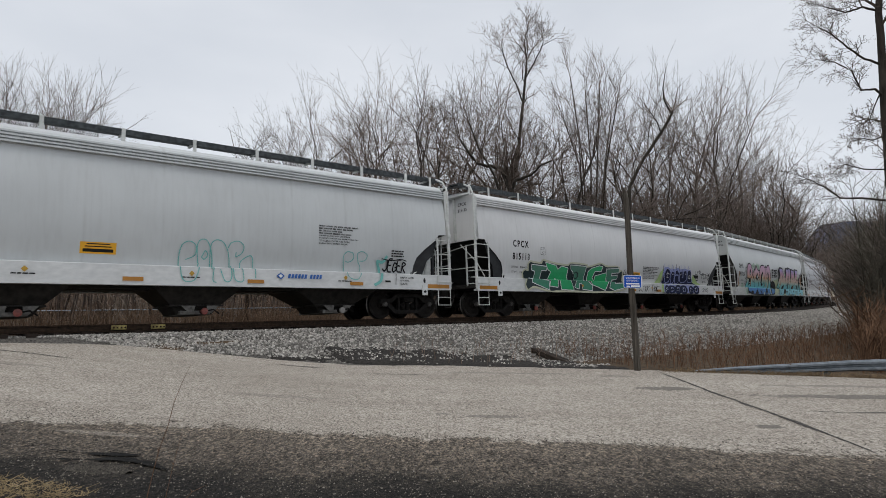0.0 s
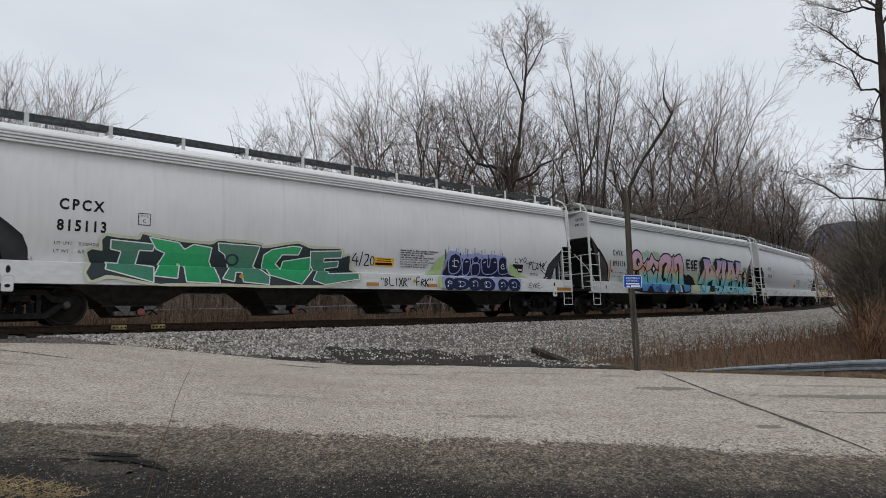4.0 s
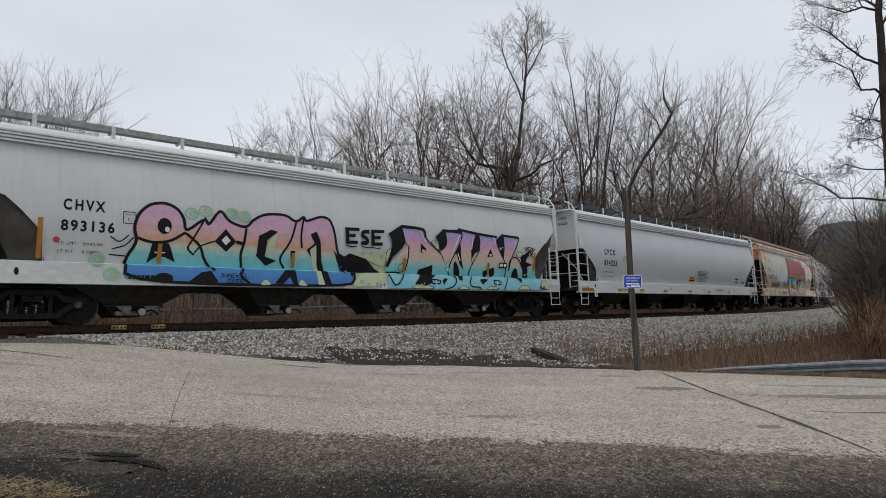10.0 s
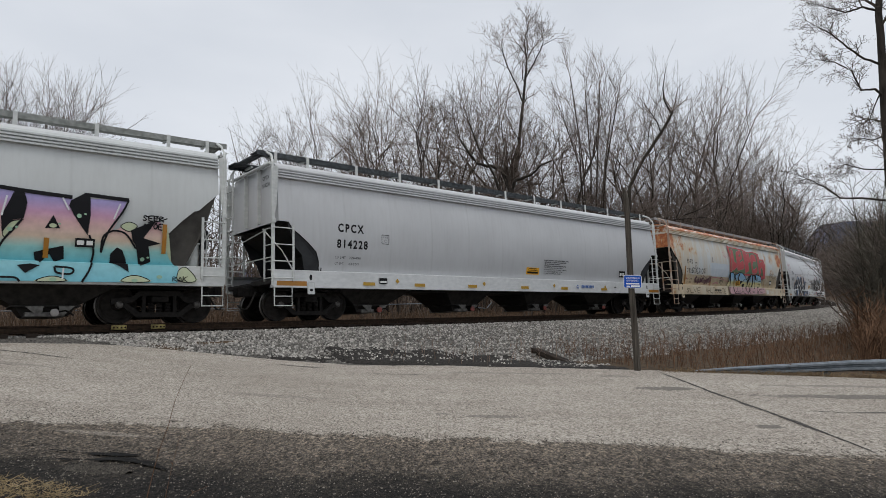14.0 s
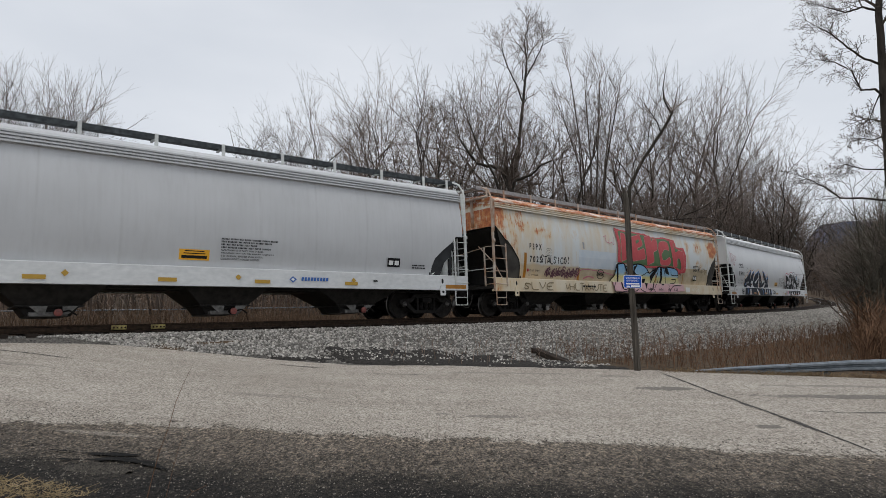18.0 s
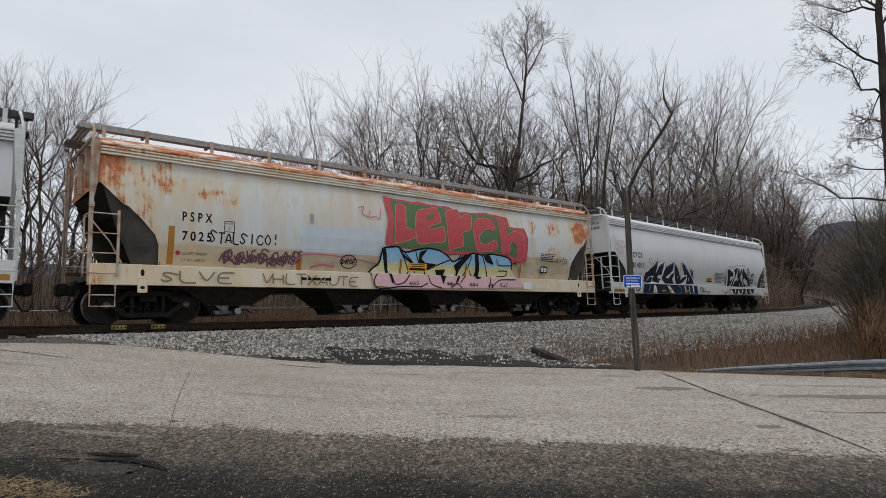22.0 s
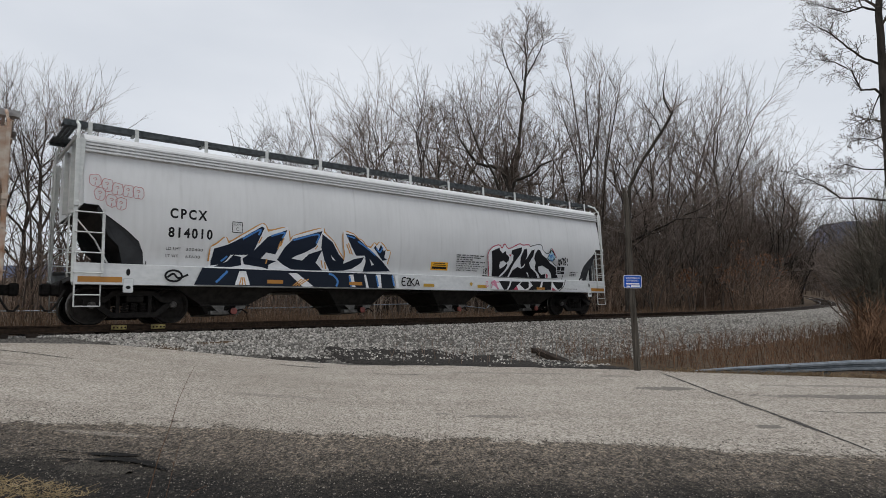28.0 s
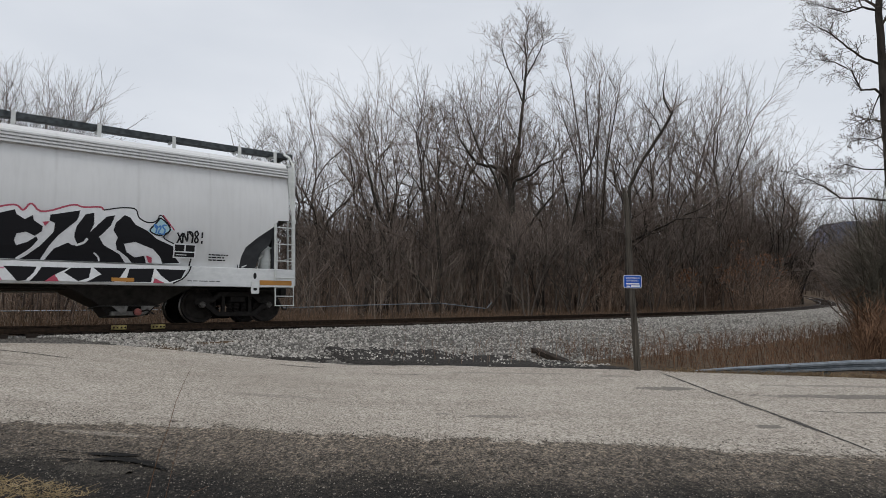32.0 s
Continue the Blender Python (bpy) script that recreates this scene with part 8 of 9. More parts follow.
class Grower:
    """Grows one bare tree: thick wood in one mesh, fine twigs in another."""

    def __init__(self, seed, spread_angle=36, rise=0.055, wander=0.11, twig_r=0.012, levels=4, kids=(9, 6, 5, 4), limb=1.0, clear=0.28):
        self.rng = random.Random(seed)
        self.V, self.F, self.tV, self.tF = [], [], [], []
        self.spread, self.rise, self.wander, self.twig_r, self.levels, self.kids, self.limb, self.clear = spread_angle, rise, wander, twig_r, levels, kids, limb, clear

    def branch(self, start, d, length, radius, level):
        rng = self.rng
        segs = (9, 7, 5, 4, 3)[min(level, 4)]
        swing = self.wander * (0.55, 0.9, 1.1, 1.3, 1.5)[min(level, 4)]
        lift = self.rise * (0.25, 1.0, 0.9, 0.7, 0.4)[min(level, 4)]
        pts, radii = [start], [radius]
        p = start.copy()
        d = d.normalized()
        dirs = [d]
        for i in range(segs):
            j = Vector((rng.gauss(0, 1), rng.gauss(0, 1), rng.gauss(0, 0.5))) * swing
            d = (d + j + Vector((0, 0, lift))).normalized()
            p = p + d * (length / segs)
            pts.append(p)
            dirs.append(d)
            radii.append(radius * (1 - 0.9 * (i + 1) / segs) ** 0.8)
        fine = level >= 2
        add_tube(self.tV if fine else self.V, self.tF if fine else self.F, pts, [max(r, self.twig_r * 0.6) for r in radii], (7, 5, 4, 3, 3)[min(level, 4)])
        if level >= self.levels:
            return
        n = self.kids[min(level, len(self.kids) - 1)]
        low = self.clear if level == 0 else 0.2
        turn = rng.uniform(0, 6.28)
        for i in range(n):
            f = low + (0.97 - low) * (i + rng.random()) / n
            q = f * segs
            j = min(int(q), segs - 1)
            at = pts[j].lerp(pts[j + 1], q - j)
            turn += 2.4 + rng.uniform(-0.6, 0.6)
            axis = dirs[j].orthogonal().normalized()
            axis.rotate(Matrix.Rotation(turn, 3, dirs[j]))
            nd = dirs[j].copy()
            nd.rotate(Matrix.Rotation(radians(self.spread * (1.0, 1.15, 1.3, 1.3)[level] * rng.uniform(0.7, 1.3) * (1.15 - 0.3 * f)), 3, axis))
            here = radius * (1 - 0.9 * f) ** 0.8
            r = max(self.twig_r * 0.6, here * rng.uniform(0.5, 0.8))
            ln = length * ((1 - f) * 0.78 + 0.16) * rng.uniform(0.7, 1.12) * (self.limb if level == 0 else 1.0)
            self.branch(at, nd, ln, r, level + 1)


def tree_mesh(seed, height, radius, stems=1, lean=0.1, **kw):
    g = Grower(seed, **kw)
    rng = g.rng
    for i in range(stems):
        a = rng.uniform(0, 2 * math.pi)
        tilt = lean if stems == 1 else lean * rng.uniform(0.6, 1.6)
        d = Vector((math.cos(a) * tilt, math.sin(a) * tilt, 1))
        g.branch(Vector((0.18 * math.cos(a) * (stems > 1), 0.18 * math.sin(a) * (stems > 1), -0.25)), d, height * (1 if i == 0 else rng.uniform(0.7, 0.95)), radius * (1 if stems == 1 else 0.75), 0)
    return g


def tree_thing(g, label, bark, twig, group=""):
    t = thing("bare_tree", label, "tree", group)
    raw("trunk", g.V, g.F, bark, t, smooth=True)
    raw("crown", g.tV, g.tF, twig, t)
    return t


class Spreader:
    """Grows a broad-crowned bare tree: limbs that fork again and again into fine twigs."""

    def __init__(self, seed, levels=5, fork=24, side=48, wander=0.16, rise=0.05, ratio=0.73, laterals=3, twig_r=0.0085, buds=0.0):
        self.rng = random.Random(seed)
        self.V, self.F, self.tV, self.tF = [], [], [], []
        self.levels, self.fork, self.side, self.wander, self.rise, self.ratio, self.laterals, self.twig_r, self.buds = levels, fork, side, wander, rise, ratio, laterals, twig_r, buds

    def turned(self, d, degrees, turn):
        axis = d.orthogonal().normalized()
        axis.rotate(Matrix.Rotation(turn, 3, d))
        out = d.copy()
        out.rotate(Matrix.Rotation(radians(degrees), 3, axis))
        return out

    def limb(self, start, d, length, radius, level):
        rng = self.rng
        last = level >= self.levels
        segs = 1 if last else 5 if level <= 1 else 4 if level == 2 else 3 if level == 3 else 2
        pts, radii, dirs = [start], [radius], [d.normalized()]
        d = d.normalized()
        p = start
        for i in range(segs):
            j = Vector((rng.gauss(0, 1), rng.gauss(0, 1), rng.gauss(0, 0.7))) * self.wander * (0.5 if level == 0 else 1.0)
            d = (d + j + Vector((0, 0, self.rise))).normalized()
            p = p + d * (length / segs)
            pts.append(p)
            dirs.append(d)
            radii.append(max(self.twig_r * 0.45, radius * (1 - 0.42 * (i + 1) / segs)))
        if last:
            radii[-1] = self.twig_r * 0.3
        fine = level >= 3
        add_tube(self.tV if fine else self.V, self.tF if fine else self.F, pts, radii, 7 if level == 0 else 5 if level < 3 else 3)
        if self.buds and level >= self.levels - 1:
            for q in pts[1:]:
                if rng.random() < self.buds:
                    r = self.twig_r * rng.uniform(1.4, 2.4)
                    k = len(self.tV)
                    self.tV += [(q.x, q.y, q.z + r), (q.x + r, q.y, q.z - r), (q.x - r, q.y + r, q.z - r), (q.x - r * 0.3, q.y - r, q.z - r)]
                    self.tF += [(k, k + 1, k + 2), (k, k + 2, k + 3), (k, k + 3, k + 1), (k + 1, k + 3, k + 2)]
        if last:
            return
        turn = rng.uniform(0, 6.28)
        ends = 3 if level == 0 or rng.random() < 0.3 else 2
        for i in range(ends):
            nd = self.turned(d, self.fork * rng.uniform(0.55, 1.35), turn + i * 6.28 / ends + rng.uniform(-0.5, 0.5))
            self.limb(p, nd, length * self.ratio * rng.uniform(0.75, 1.15) * (0.75 if level == self.levels - 1 else 1.0), radii[-1] * (0.80 if i else 0.95), level + 1)
        for i in range(1 if level == 0 else 2 if level == 1 else self.laterals):
            f = rng.uniform(0.35, 0.92) * segs
            j = min(int(f), segs - 1)
            nd = self.turned(dirs[j], self.side * rng.uniform(0.7, 1.25), rng.uniform(0, 6.28))
            self.limb(pts[j].lerp(pts[j + 1], f - j), nd, length * self.ratio * rng.uniform(0.5, 0.9) * (0.75 if level == self.levels - 1 else 1.0), radii[j] * rng.uniform(0.4, 0.62), level + 1)


def crown_mesh(seed, clear, stems=1, lean=0.05, radius=0.13, **kw):
    """A tree ten metres tall; clear: the share of its height below the first fork."""
    g = Spreader(seed, **kw)
    for i in range(stems):
        t = 6.28 * i / stems + g.rng.uniform(-0.4, 0.4)
        tilt = lean * g.rng.uniform(0.6, 1.4)
        g.limb(Vector((0.15 * math.cos(t) * (stems > 1), 0.15 * math.sin(t) * (stems > 1), -0.2)), Vector((math.cos(t) * tilt, math.sin(t) * tilt, 1)), 10 * clear * g.rng.uniform(0.85, 1.1), radius * (1 if stems == 1 else 0.7), 0)
    k = 10.0 / sorted(v[2] for v in g.tV)[int(len(g.tV) * 0.993)]
    g.V = [(x * k, y * k, z * k) for x, y, z in g.V]
    g.tV = [(x * k, y * k, z * k) for x, y, z in g.tV]
    return g


# broad round, oval, small light, clumped mound, upright vase, light oval
PATTERNS = [(crown_mesh(seed, clear, **kw), 10.0) for seed, clear, kw in (
    (11, 0.34, {"fork": 27, "side": 52}),
    (12, 0.36, {"fork": 19, "side": 40, "rise": 0.09, "ratio": 0.72}),
    (13, 0.22, {"stems": 3, "lean": 0.3, "levels": 4, "fork": 26, "laterals": 2}),
    (14, 0.26, {"stems": 2, "lean": 0.3, "fork": 27, "side": 55, "wander": 0.19}),
    (15, 0.30, {"stems": 3, "lean": 0.2, "levels": 4, "fork": 17, "side": 36, "rise": 0.09}),
    (16, 0.38, {"fork": 22, "side": 46, "rise": 0.07}),
    (17, 0.24, {"stems": 4, "lean": 0.35, "levels": 4, "fork": 28, "side": 55, "laterals": 2}),
)]

# skyline of the wood: bearing (x over y), height over the eye per metre of distance, pattern
CROWNS = (
    (-0.723, 0.360, 1), (-0.679, 0.335, 5), (-0.650, 0.355, 1), (-0.594, 0.341, 1), (-0.298, 0.275, 5), (-0.247, 0.27, 5), (-0.216, 0.326, 1),
    (-0.173, 0.271, 3), (-0.137, 0.292, 3), (-0.091, 0.319, 0), (-0.056, 0.340, 3), (-0.029, 0.375, 0), (0.011, 0.36, 0), (0.053, 0.37, 3), (0.086, 0.33, 0),
    (0.207, 0.335, 0), (0.235, 0.345, 3), (0.118, 0.29, 3), (0.155, 0.27, 0), (0.285, 0.29, 5), (0.333, 0.363, 1), (0.365, 0.340, 5),
    (0.397, 0.305, 3), (0.419, 0.328, 5), (0.449, 0.363, 1), (0.479, 0.335, 1), (0.500, 0.255, 5), (0.524, 0.21, 5), (0.546, 0.185, 5), (0.530, 0.225, 1), (0.512, 0.25, 3), (0.552, 0.165, 6), (0.560, 0.155, 5), (0.572, 0.12, 5), (0.515, 0.20, 3), (0.537, 0.16, 3), (0.556, 0.175, 6), (0.566, 0.145, 6), (0.575, 0.12, 2),
)
SKY_X = (-0.95, -0.56, -0.54, -0.33, -0.29, -0.18, -0.10, 0.0, 0.10, 0.20, 0.31, 0.44, 0.50, 0.53, 0.56, 0.585)
SKY_H = (0.33, 0.33, 0.13, 0.13, 0.26, 0.27, 0.30, 0.34, 0.35, 0.34, 0.34, 0.34, 0.28, 0.22, 0.18, 0.12)


def wood():
    rng = random.Random(21)
    masters = []
    for i, (g, top) in enumerate(PATTERNS):
        t = tree_thing(g, "bare grey-brown deciduous tree at the edge of the wood", MAT["bark"], MAT["twig"], "bare trees of the wood")
        masters.append((t, top, [False]))
    made = 0

    def plant(x, y, height, kind=None):
        nonlocal made
        t, top, used = masters[rng.randrange(len(masters)) if kind is None else kind]
        k = height / top
        m = Matrix.Translation((x, y, float(ground_z(x, y)) - 0.05)) @ Matrix.Rotation(rng.uniform(0, 6.28), 4, "Z")
        if not used[0]:
            used[0] = True
            ob = t
            ob.matrix_basis = m
        else:
            ob = copy_thing(t, m)
        ob.scale = (k, k, k)
        made += 1

    # crown-forming trees at the skyline
    for b, rise, kind in CROWNS:
        dist = rng.uniform(46, 58) if b < 0.38 else rng.uniform(62, 74) if b < 0.50 else rng.uniform(84, 98)
        x, y = b * dist, dist
        s, d = off_track(x, y)
        if d > -7:
            dist += 14
            x, y = b * dist, dist
        plant(x, y, rise * dist + 0.946 - float(ground_z(x, y)), kind)
    # lower trees in front
    for b in np.linspace(-0.22, 0.57, 26):
        b = float(b) + rng.uniform(-0.01, 0.01)
        lo = 33 + 30 * max(0.0, b) ** 1.2
        dist = lo + rng.uniform(0, 16)
        x, y = b * dist, dist
        s, d = off_track(x, y)
        if d > -6.5:
            continue
        hgt = float(np.interp(b, SKY_X, SKY_H)) * dist * rng.uniform(0.30, 0.55) + 1.4
        plant(x, y, hgt, (2, 4, 6, 5)[rng.randrange(4)])
    # shrubs on the roadside bank
    for k in range(64):
        dist = rng.uniform(20, 42)
        b = rng.uniform(0.69, 0.90) if k % 3 else rng.uniform(0.685, 0.73)
        x, y = b * dist, dist
        s, d = off_track(x, y)
        if d > 8.5:
            plant(x, y, (0.08 + 0.08 * min(1.0, (b - 0.68) / 0.05)) * dist * rng.uniform(0.75, 1.1) + 1.7, (2, 6, 6, 4)[k % 4])
    # trees round the far bend
    for b in np.linspace(0.50, 0.70, 30):
        dist = rng.uniform(120, 230)
        x, y = float(b) * dist, dist
        s, d = off_track(x, y)
        if -5 < d < 6 and dist < 200:
            continue
        plant(x, y, dist * rng.uniform(0.055, 0.085) + 1.5, (2, 6, 4)[rng.randrange(3)])


wood()


def single_tree(seed, x, y, z, stems, label, bark="darkbark", twig="twig", **kw):
    """One tree with its own limbs: each a line of points, its two radii, and the length and level of the shoots along it."""
    g = Spreader(seed, **kw)
    for pts, r0, r1, shoot, level, count in stems:
        ps = [Vector(p) - Vector((x, y, z)) for p in pts]
        rr = [r0 + (r1 - r0) * i / (len(ps) - 1) for i in range(len(ps))]
        bent = [ps[0]]
        for i in range(1, len(ps)):
            for f in (0.34, 0.67, 1.0):
                w = 0.25 * rr[i] if f < 1 else 0.0
                bent.append(ps[i - 1].lerp(ps[i], f) + Vector((g.rng.gauss(0, w), g.rng.gauss(0, w), g.rng.gauss(0, w))))
        fat = [r0 + (r1 - r0) * i / (len(bent) - 1) for i in range(len(bent))]
        add_tube(g.V, g.F, bent, fat, 8)
        first = 1 if level > 0 else 0
        for k in range(count):
            f = (first + (len(bent) - 1 - first) * (0.25 + 0.75 * (k + g.rng.random()) / count))
            i = min(int(f), len(bent) - 2)
            along = (bent[i + 1] - bent[i]).normalized()
            d = g.turned(along, g.side * g.rng.uniform(0.5, 1.1), g.rng.uniform(0, 6.28))
            g.limb(bent[i].lerp(bent[i + 1], f - i), d, shoot * g.rng.uniform(0.6, 1.1), fat[i] * g.rng.uniform(0.3, 0.55), level)
        end = (bent[-1] - bent[-2]).normalized()
        for k in range(3):
            g.limb(bent[-1], g.turned(end, g.fork * g.rng.uniform(0.3, 1.2), 2.1 * k + g.rng.random()), shoot, fat[-1] * 0.7, level)
    t = tree_thing(g, label, MAT[bark], MAT[twig])
    t.matrix_basis = Matrix.Translation((x, y, z))
    return t


# dark forked tree close behind the track
single_tree(31, 4.0, 40.0, -0.6, (
    (((4.01, 40, -0.8), (4.2, 40, 2.0), (4.42, 40, 4.56), (4.36, 40, 7.7)), 0.30, 0.20, 1.6, 3, 3),
    (((4.36, 40, 7.6), (3.75, 40, 9.0), (3.1, 40, 9.2), (2.17, 40, 9.35), (1.5, 40, 10.2), (1.05, 40, 10.9)), 0.15, 0.06, 1.7, 3, 9),
    (((4.36, 40, 7.5), (4.7, 40, 8.3), (5.68, 40, 8.65), (6.3, 40, 9.3), (7.0, 40, 9.6)), 0.13, 0.05, 1.7, 3, 8),
    (((4.05, 40.1, 0.4), (4.26, 40.1, 1.6), (4.97, 40.1, 4.57), (6.06, 40.1, 6.06), (7.16, 40.1, 7.37)), 0.17, 0.06, 1.6, 3, 8),
    (((4.40, 40, 5.6), (3.7, 39.8, 7.2), (3.3, 39.8, 8.5), (2.2, 39.8, 10.4), (1.6, 39.8, 12.0)), 0.11, 0.04, 1.6, 3, 8),
), "dark forked tree with crooked limbs close behind the track", levels=5, fork=26, side=52, wander=0.2, twig_r=0.017)
# leaning trunk beside it
single_tree(32, -0.4, 40.0, -0.6, (
    (((-0.2, 40, -0.8), (-0.46, 40, 0.3), (-1.5, 40, 1.6), (-2.51, 40, 3.19), (-3.83, 40, 5.37), (-4.61, 40, 7.39), (-5.0, 40, 9.2)), 0.22, 0.06, 2.0, 3, 14),
    (((-0.3, 40.2, -0.7), (-0.2, 40.2, 3.0), (-0.5, 40.2, 6.0), (-0.3, 40.2, 9.5)), 0.16, 0.06, 2.0, 3, 12),
), "dark leaning tree in front of the wood", levels=5, fork=25, side=50, wander=0.18, twig_r=0.017)
# tall slender tree above the rest
single_tree(33, 5.6, 50.0, -0.7, (
    (((5.56, 50, -0.9), (5.51, 50, 6.39), (5.63, 50, 9.62), (6.1, 50, 12.9), (6.43, 50, 16.7), (6.6, 50, 18.7), (6.7, 50, 20.1)), 0.20, 0.07, 1.7, 2, 8),
    (((6.43, 50, 16.5), (5.9, 50.3, 18.2), (5.2, 50.5, 19.7), (4.8, 50.5, 20.9)), 0.07, 0.04, 1.35, 2, 5),
    (((6.65, 50, 18.7), (7.3, 49.8, 19.9), (7.9, 49.6, 21.2)), 0.065, 0.04, 1.3, 2, 4),
    (((6.7, 50, 20.0), (6.5, 50, 21.6), (6.7, 50, 22.6)), 0.065, 0.035, 1.1, 2, 4),
), "tall slender bare tree above the wood", levels=5, fork=25, side=46, wander=0.18, rise=0.05, twig_r=0.016)
# vase-shaped clump of long upright stems beside it
for seed, x, foot, fork_at, tip in ((36, 11.2, 11.4, 10.9, 9.9), (37, 11.5, 11.6, 11.5, 11.1), (38, 11.8, 11.9, 12.0, 12.2), (39, 12.1, 12.0, 12.7, 13.6), (40, 11.9, 11.8, 12.6, 13.1), (41, 11.3, 11.5, 10.6, 9.4)):
    top = {36: 18.0, 37: 16.4, 38: 17.2, 39: 16.2, 40: 15.0, 41: 14.6}[seed]
    single_tree(seed, x, 48.0, -0.7, ((((foot, 48, -0.9), ((foot * 2 + fork_at) / 3, 48, 5.2), (fork_at, 48, 11.0), (tip, 48, top)), 0.10, 0.04, 1.8, 3, 13),), "long upright bare stem in the wood", "bark", levels=5, fork=19, side=36, wander=0.16, rise=0.06, twig_r=0.016)
# crooked dark limb that shows over the pole
single_tree(34, 12.6, 42.0, -0.6, (
    (((12.5, 42, -0.8), (12.55, 42, 4.85), (12.73, 42, 8.34), (13.72, 42, 10.32), (14.9, 42, 12.1), (15.5, 42, 13.1), (15.69, 42, 13.6)), 0.14, 0.08, 1.2, 4, 9),
    (((15.65, 42, 13.45), (15.13, 42, 14.4), (15.05, 42, 15.2), (15.26, 42, 16.5)), 0.07, 0.02, 0.5, 5, 3),
    (((14.9, 42, 12.1), (14.6, 42, 12.9), (14.1, 42, 13.6)), 0.05, 0.03, 0.9, 4, 3),
), "dead tree with one crooked dark limb", levels=5, fork=24, side=46, wander=0.2, twig_r=0.017)
# big tree standing beside the road
single_tree(35, 13.55, 18.6, -0.9, (
    (((13.66, 18.6, -0.95), (13.58, 18.6, 2.0), (13.52, 18.6, 4.85), (13.44, 18.6, 7.12), (13.40, 18.6, 9.08), (13.34, 18.6, 10.9), (13.2, 18.6, 12.3)), 0.17, 0.07, 0.75, 3, 14),
    (((13.5, 18.6, 3.9), (12.56, 18.5, 3.94), (11.93, 18.5, 3.93), (11.46, 18.4, 4.22), (11.04, 18.4, 4.43), (10.6, 18.4, 4.6)), 0.035, 0.010, 0.42, 4, 16),
    (((13.39, 18.6, 8.1), (12.88, 18.6, 8.27), (12.37, 18.6, 8.62), (11.86, 18.6, 9.06), (11.5, 18.6, 9.25)), 0.04, 0.012, 0.46, 4, 17),
    (((13.39, 18.6, 7.12), (13.1, 18.5, 7.3), (12.67, 18.5, 7.25), (12.34, 18.4, 7.82), (11.83, 18.4, 8.08), (11.3, 18.4, 8.15)), 0.04, 0.010, 0.46, 4, 17),
    (((13.38, 18.6, 9.8), (12.94, 18.7, 9.97), (12.41, 18.7, 9.78), (11.8, 18.7, 9.95)), 0.04, 0.012, 0.46, 4, 15),
    (((13.46, 18.6, 5.89), (12.96, 18.5, 5.71), (12.62, 18.5, 5.78), (12.45, 18.5, 5.71)), 0.025, 0.008, 0.36, 4, 10),
    (((13.48, 18.6, 4.85), (12.76, 18.6, 4.84), (12.25, 18.7, 5.01), (12.0, 18.7, 4.85)), 0.025, 0.008, 0.36, 4, 12),
    (((13.36, 18.6, 10.34), (12.79, 18.6, 10.87), (12.08, 18.6, 10.68)), 0.04, 0.015, 0.5, 4, 12),
    (((13.44, 18.6, 7.48), (13.08, 18.6, 6.68), (12.95, 18.6, 6.3)), 0.025, 0.008, 0.36, 4, 10),
), "large dark budding tree beside the road", twig="darktwig", levels=6, fork=28, side=55, wander=0.22, rise=0.03, twig_r=0.0068, buds=0.55)


# saplings that have kept their withered leaves
def leafy_sapling(x, y, height, seed):
    g = tree_mesh(seed, height, 0.06, 1, 0.1, levels=3, kids=(8, 5, 4), spread_angle=48, rise=0.08, twig_r=0.01)
    t = thing("leafy_sapling", "young tree holding withered rust-brown leaves", "tree", "leafy saplings", m=Matrix.Translation((x, y, float(ground_z(x, y)) - 0.05)))
    raw("trunk", g.V, g.F, MAT["bark"], t, smooth=True)
    raw("twig_crown", g.tV, g.tF, MAT["twig"], t)
    V, F = [], []
    for v in g.tV[::3]:
        if g.rng.random() < 0.22:
            k = len(V)
            a, b = Vector([g.rng.gauss(0, 0.05) for _ in range(3)]), Vector([g.rng.gauss(0, 0.05) for _ in range(3)])
            p = Vector(v) + Vector((0, 0, -0.04))
            V += [tuple(p), tuple(p + a), tuple(p + a * 1.1 + b * 1.2), tuple(p + b)]
            F.append((k, k + 1, k + 2, k + 3))
    tagged(raw("leaves", V, F, MAT["oakleaf"], t, "withered rust-brown leaves"), kind="stuff")


for x, y, hgt, seed in ((29.0, 60.0, 5.5, 91), (31.5, 62.5, 7.0, 92), (34.5, 67.0, 6.0, 93), (19.5, 49.0, 3.6, 94), (27.0, 57.5, 4.2, 95), (37.5, 72.0, 6.5, 96)):
    leafy_sapling(x, y, hgt, seed)


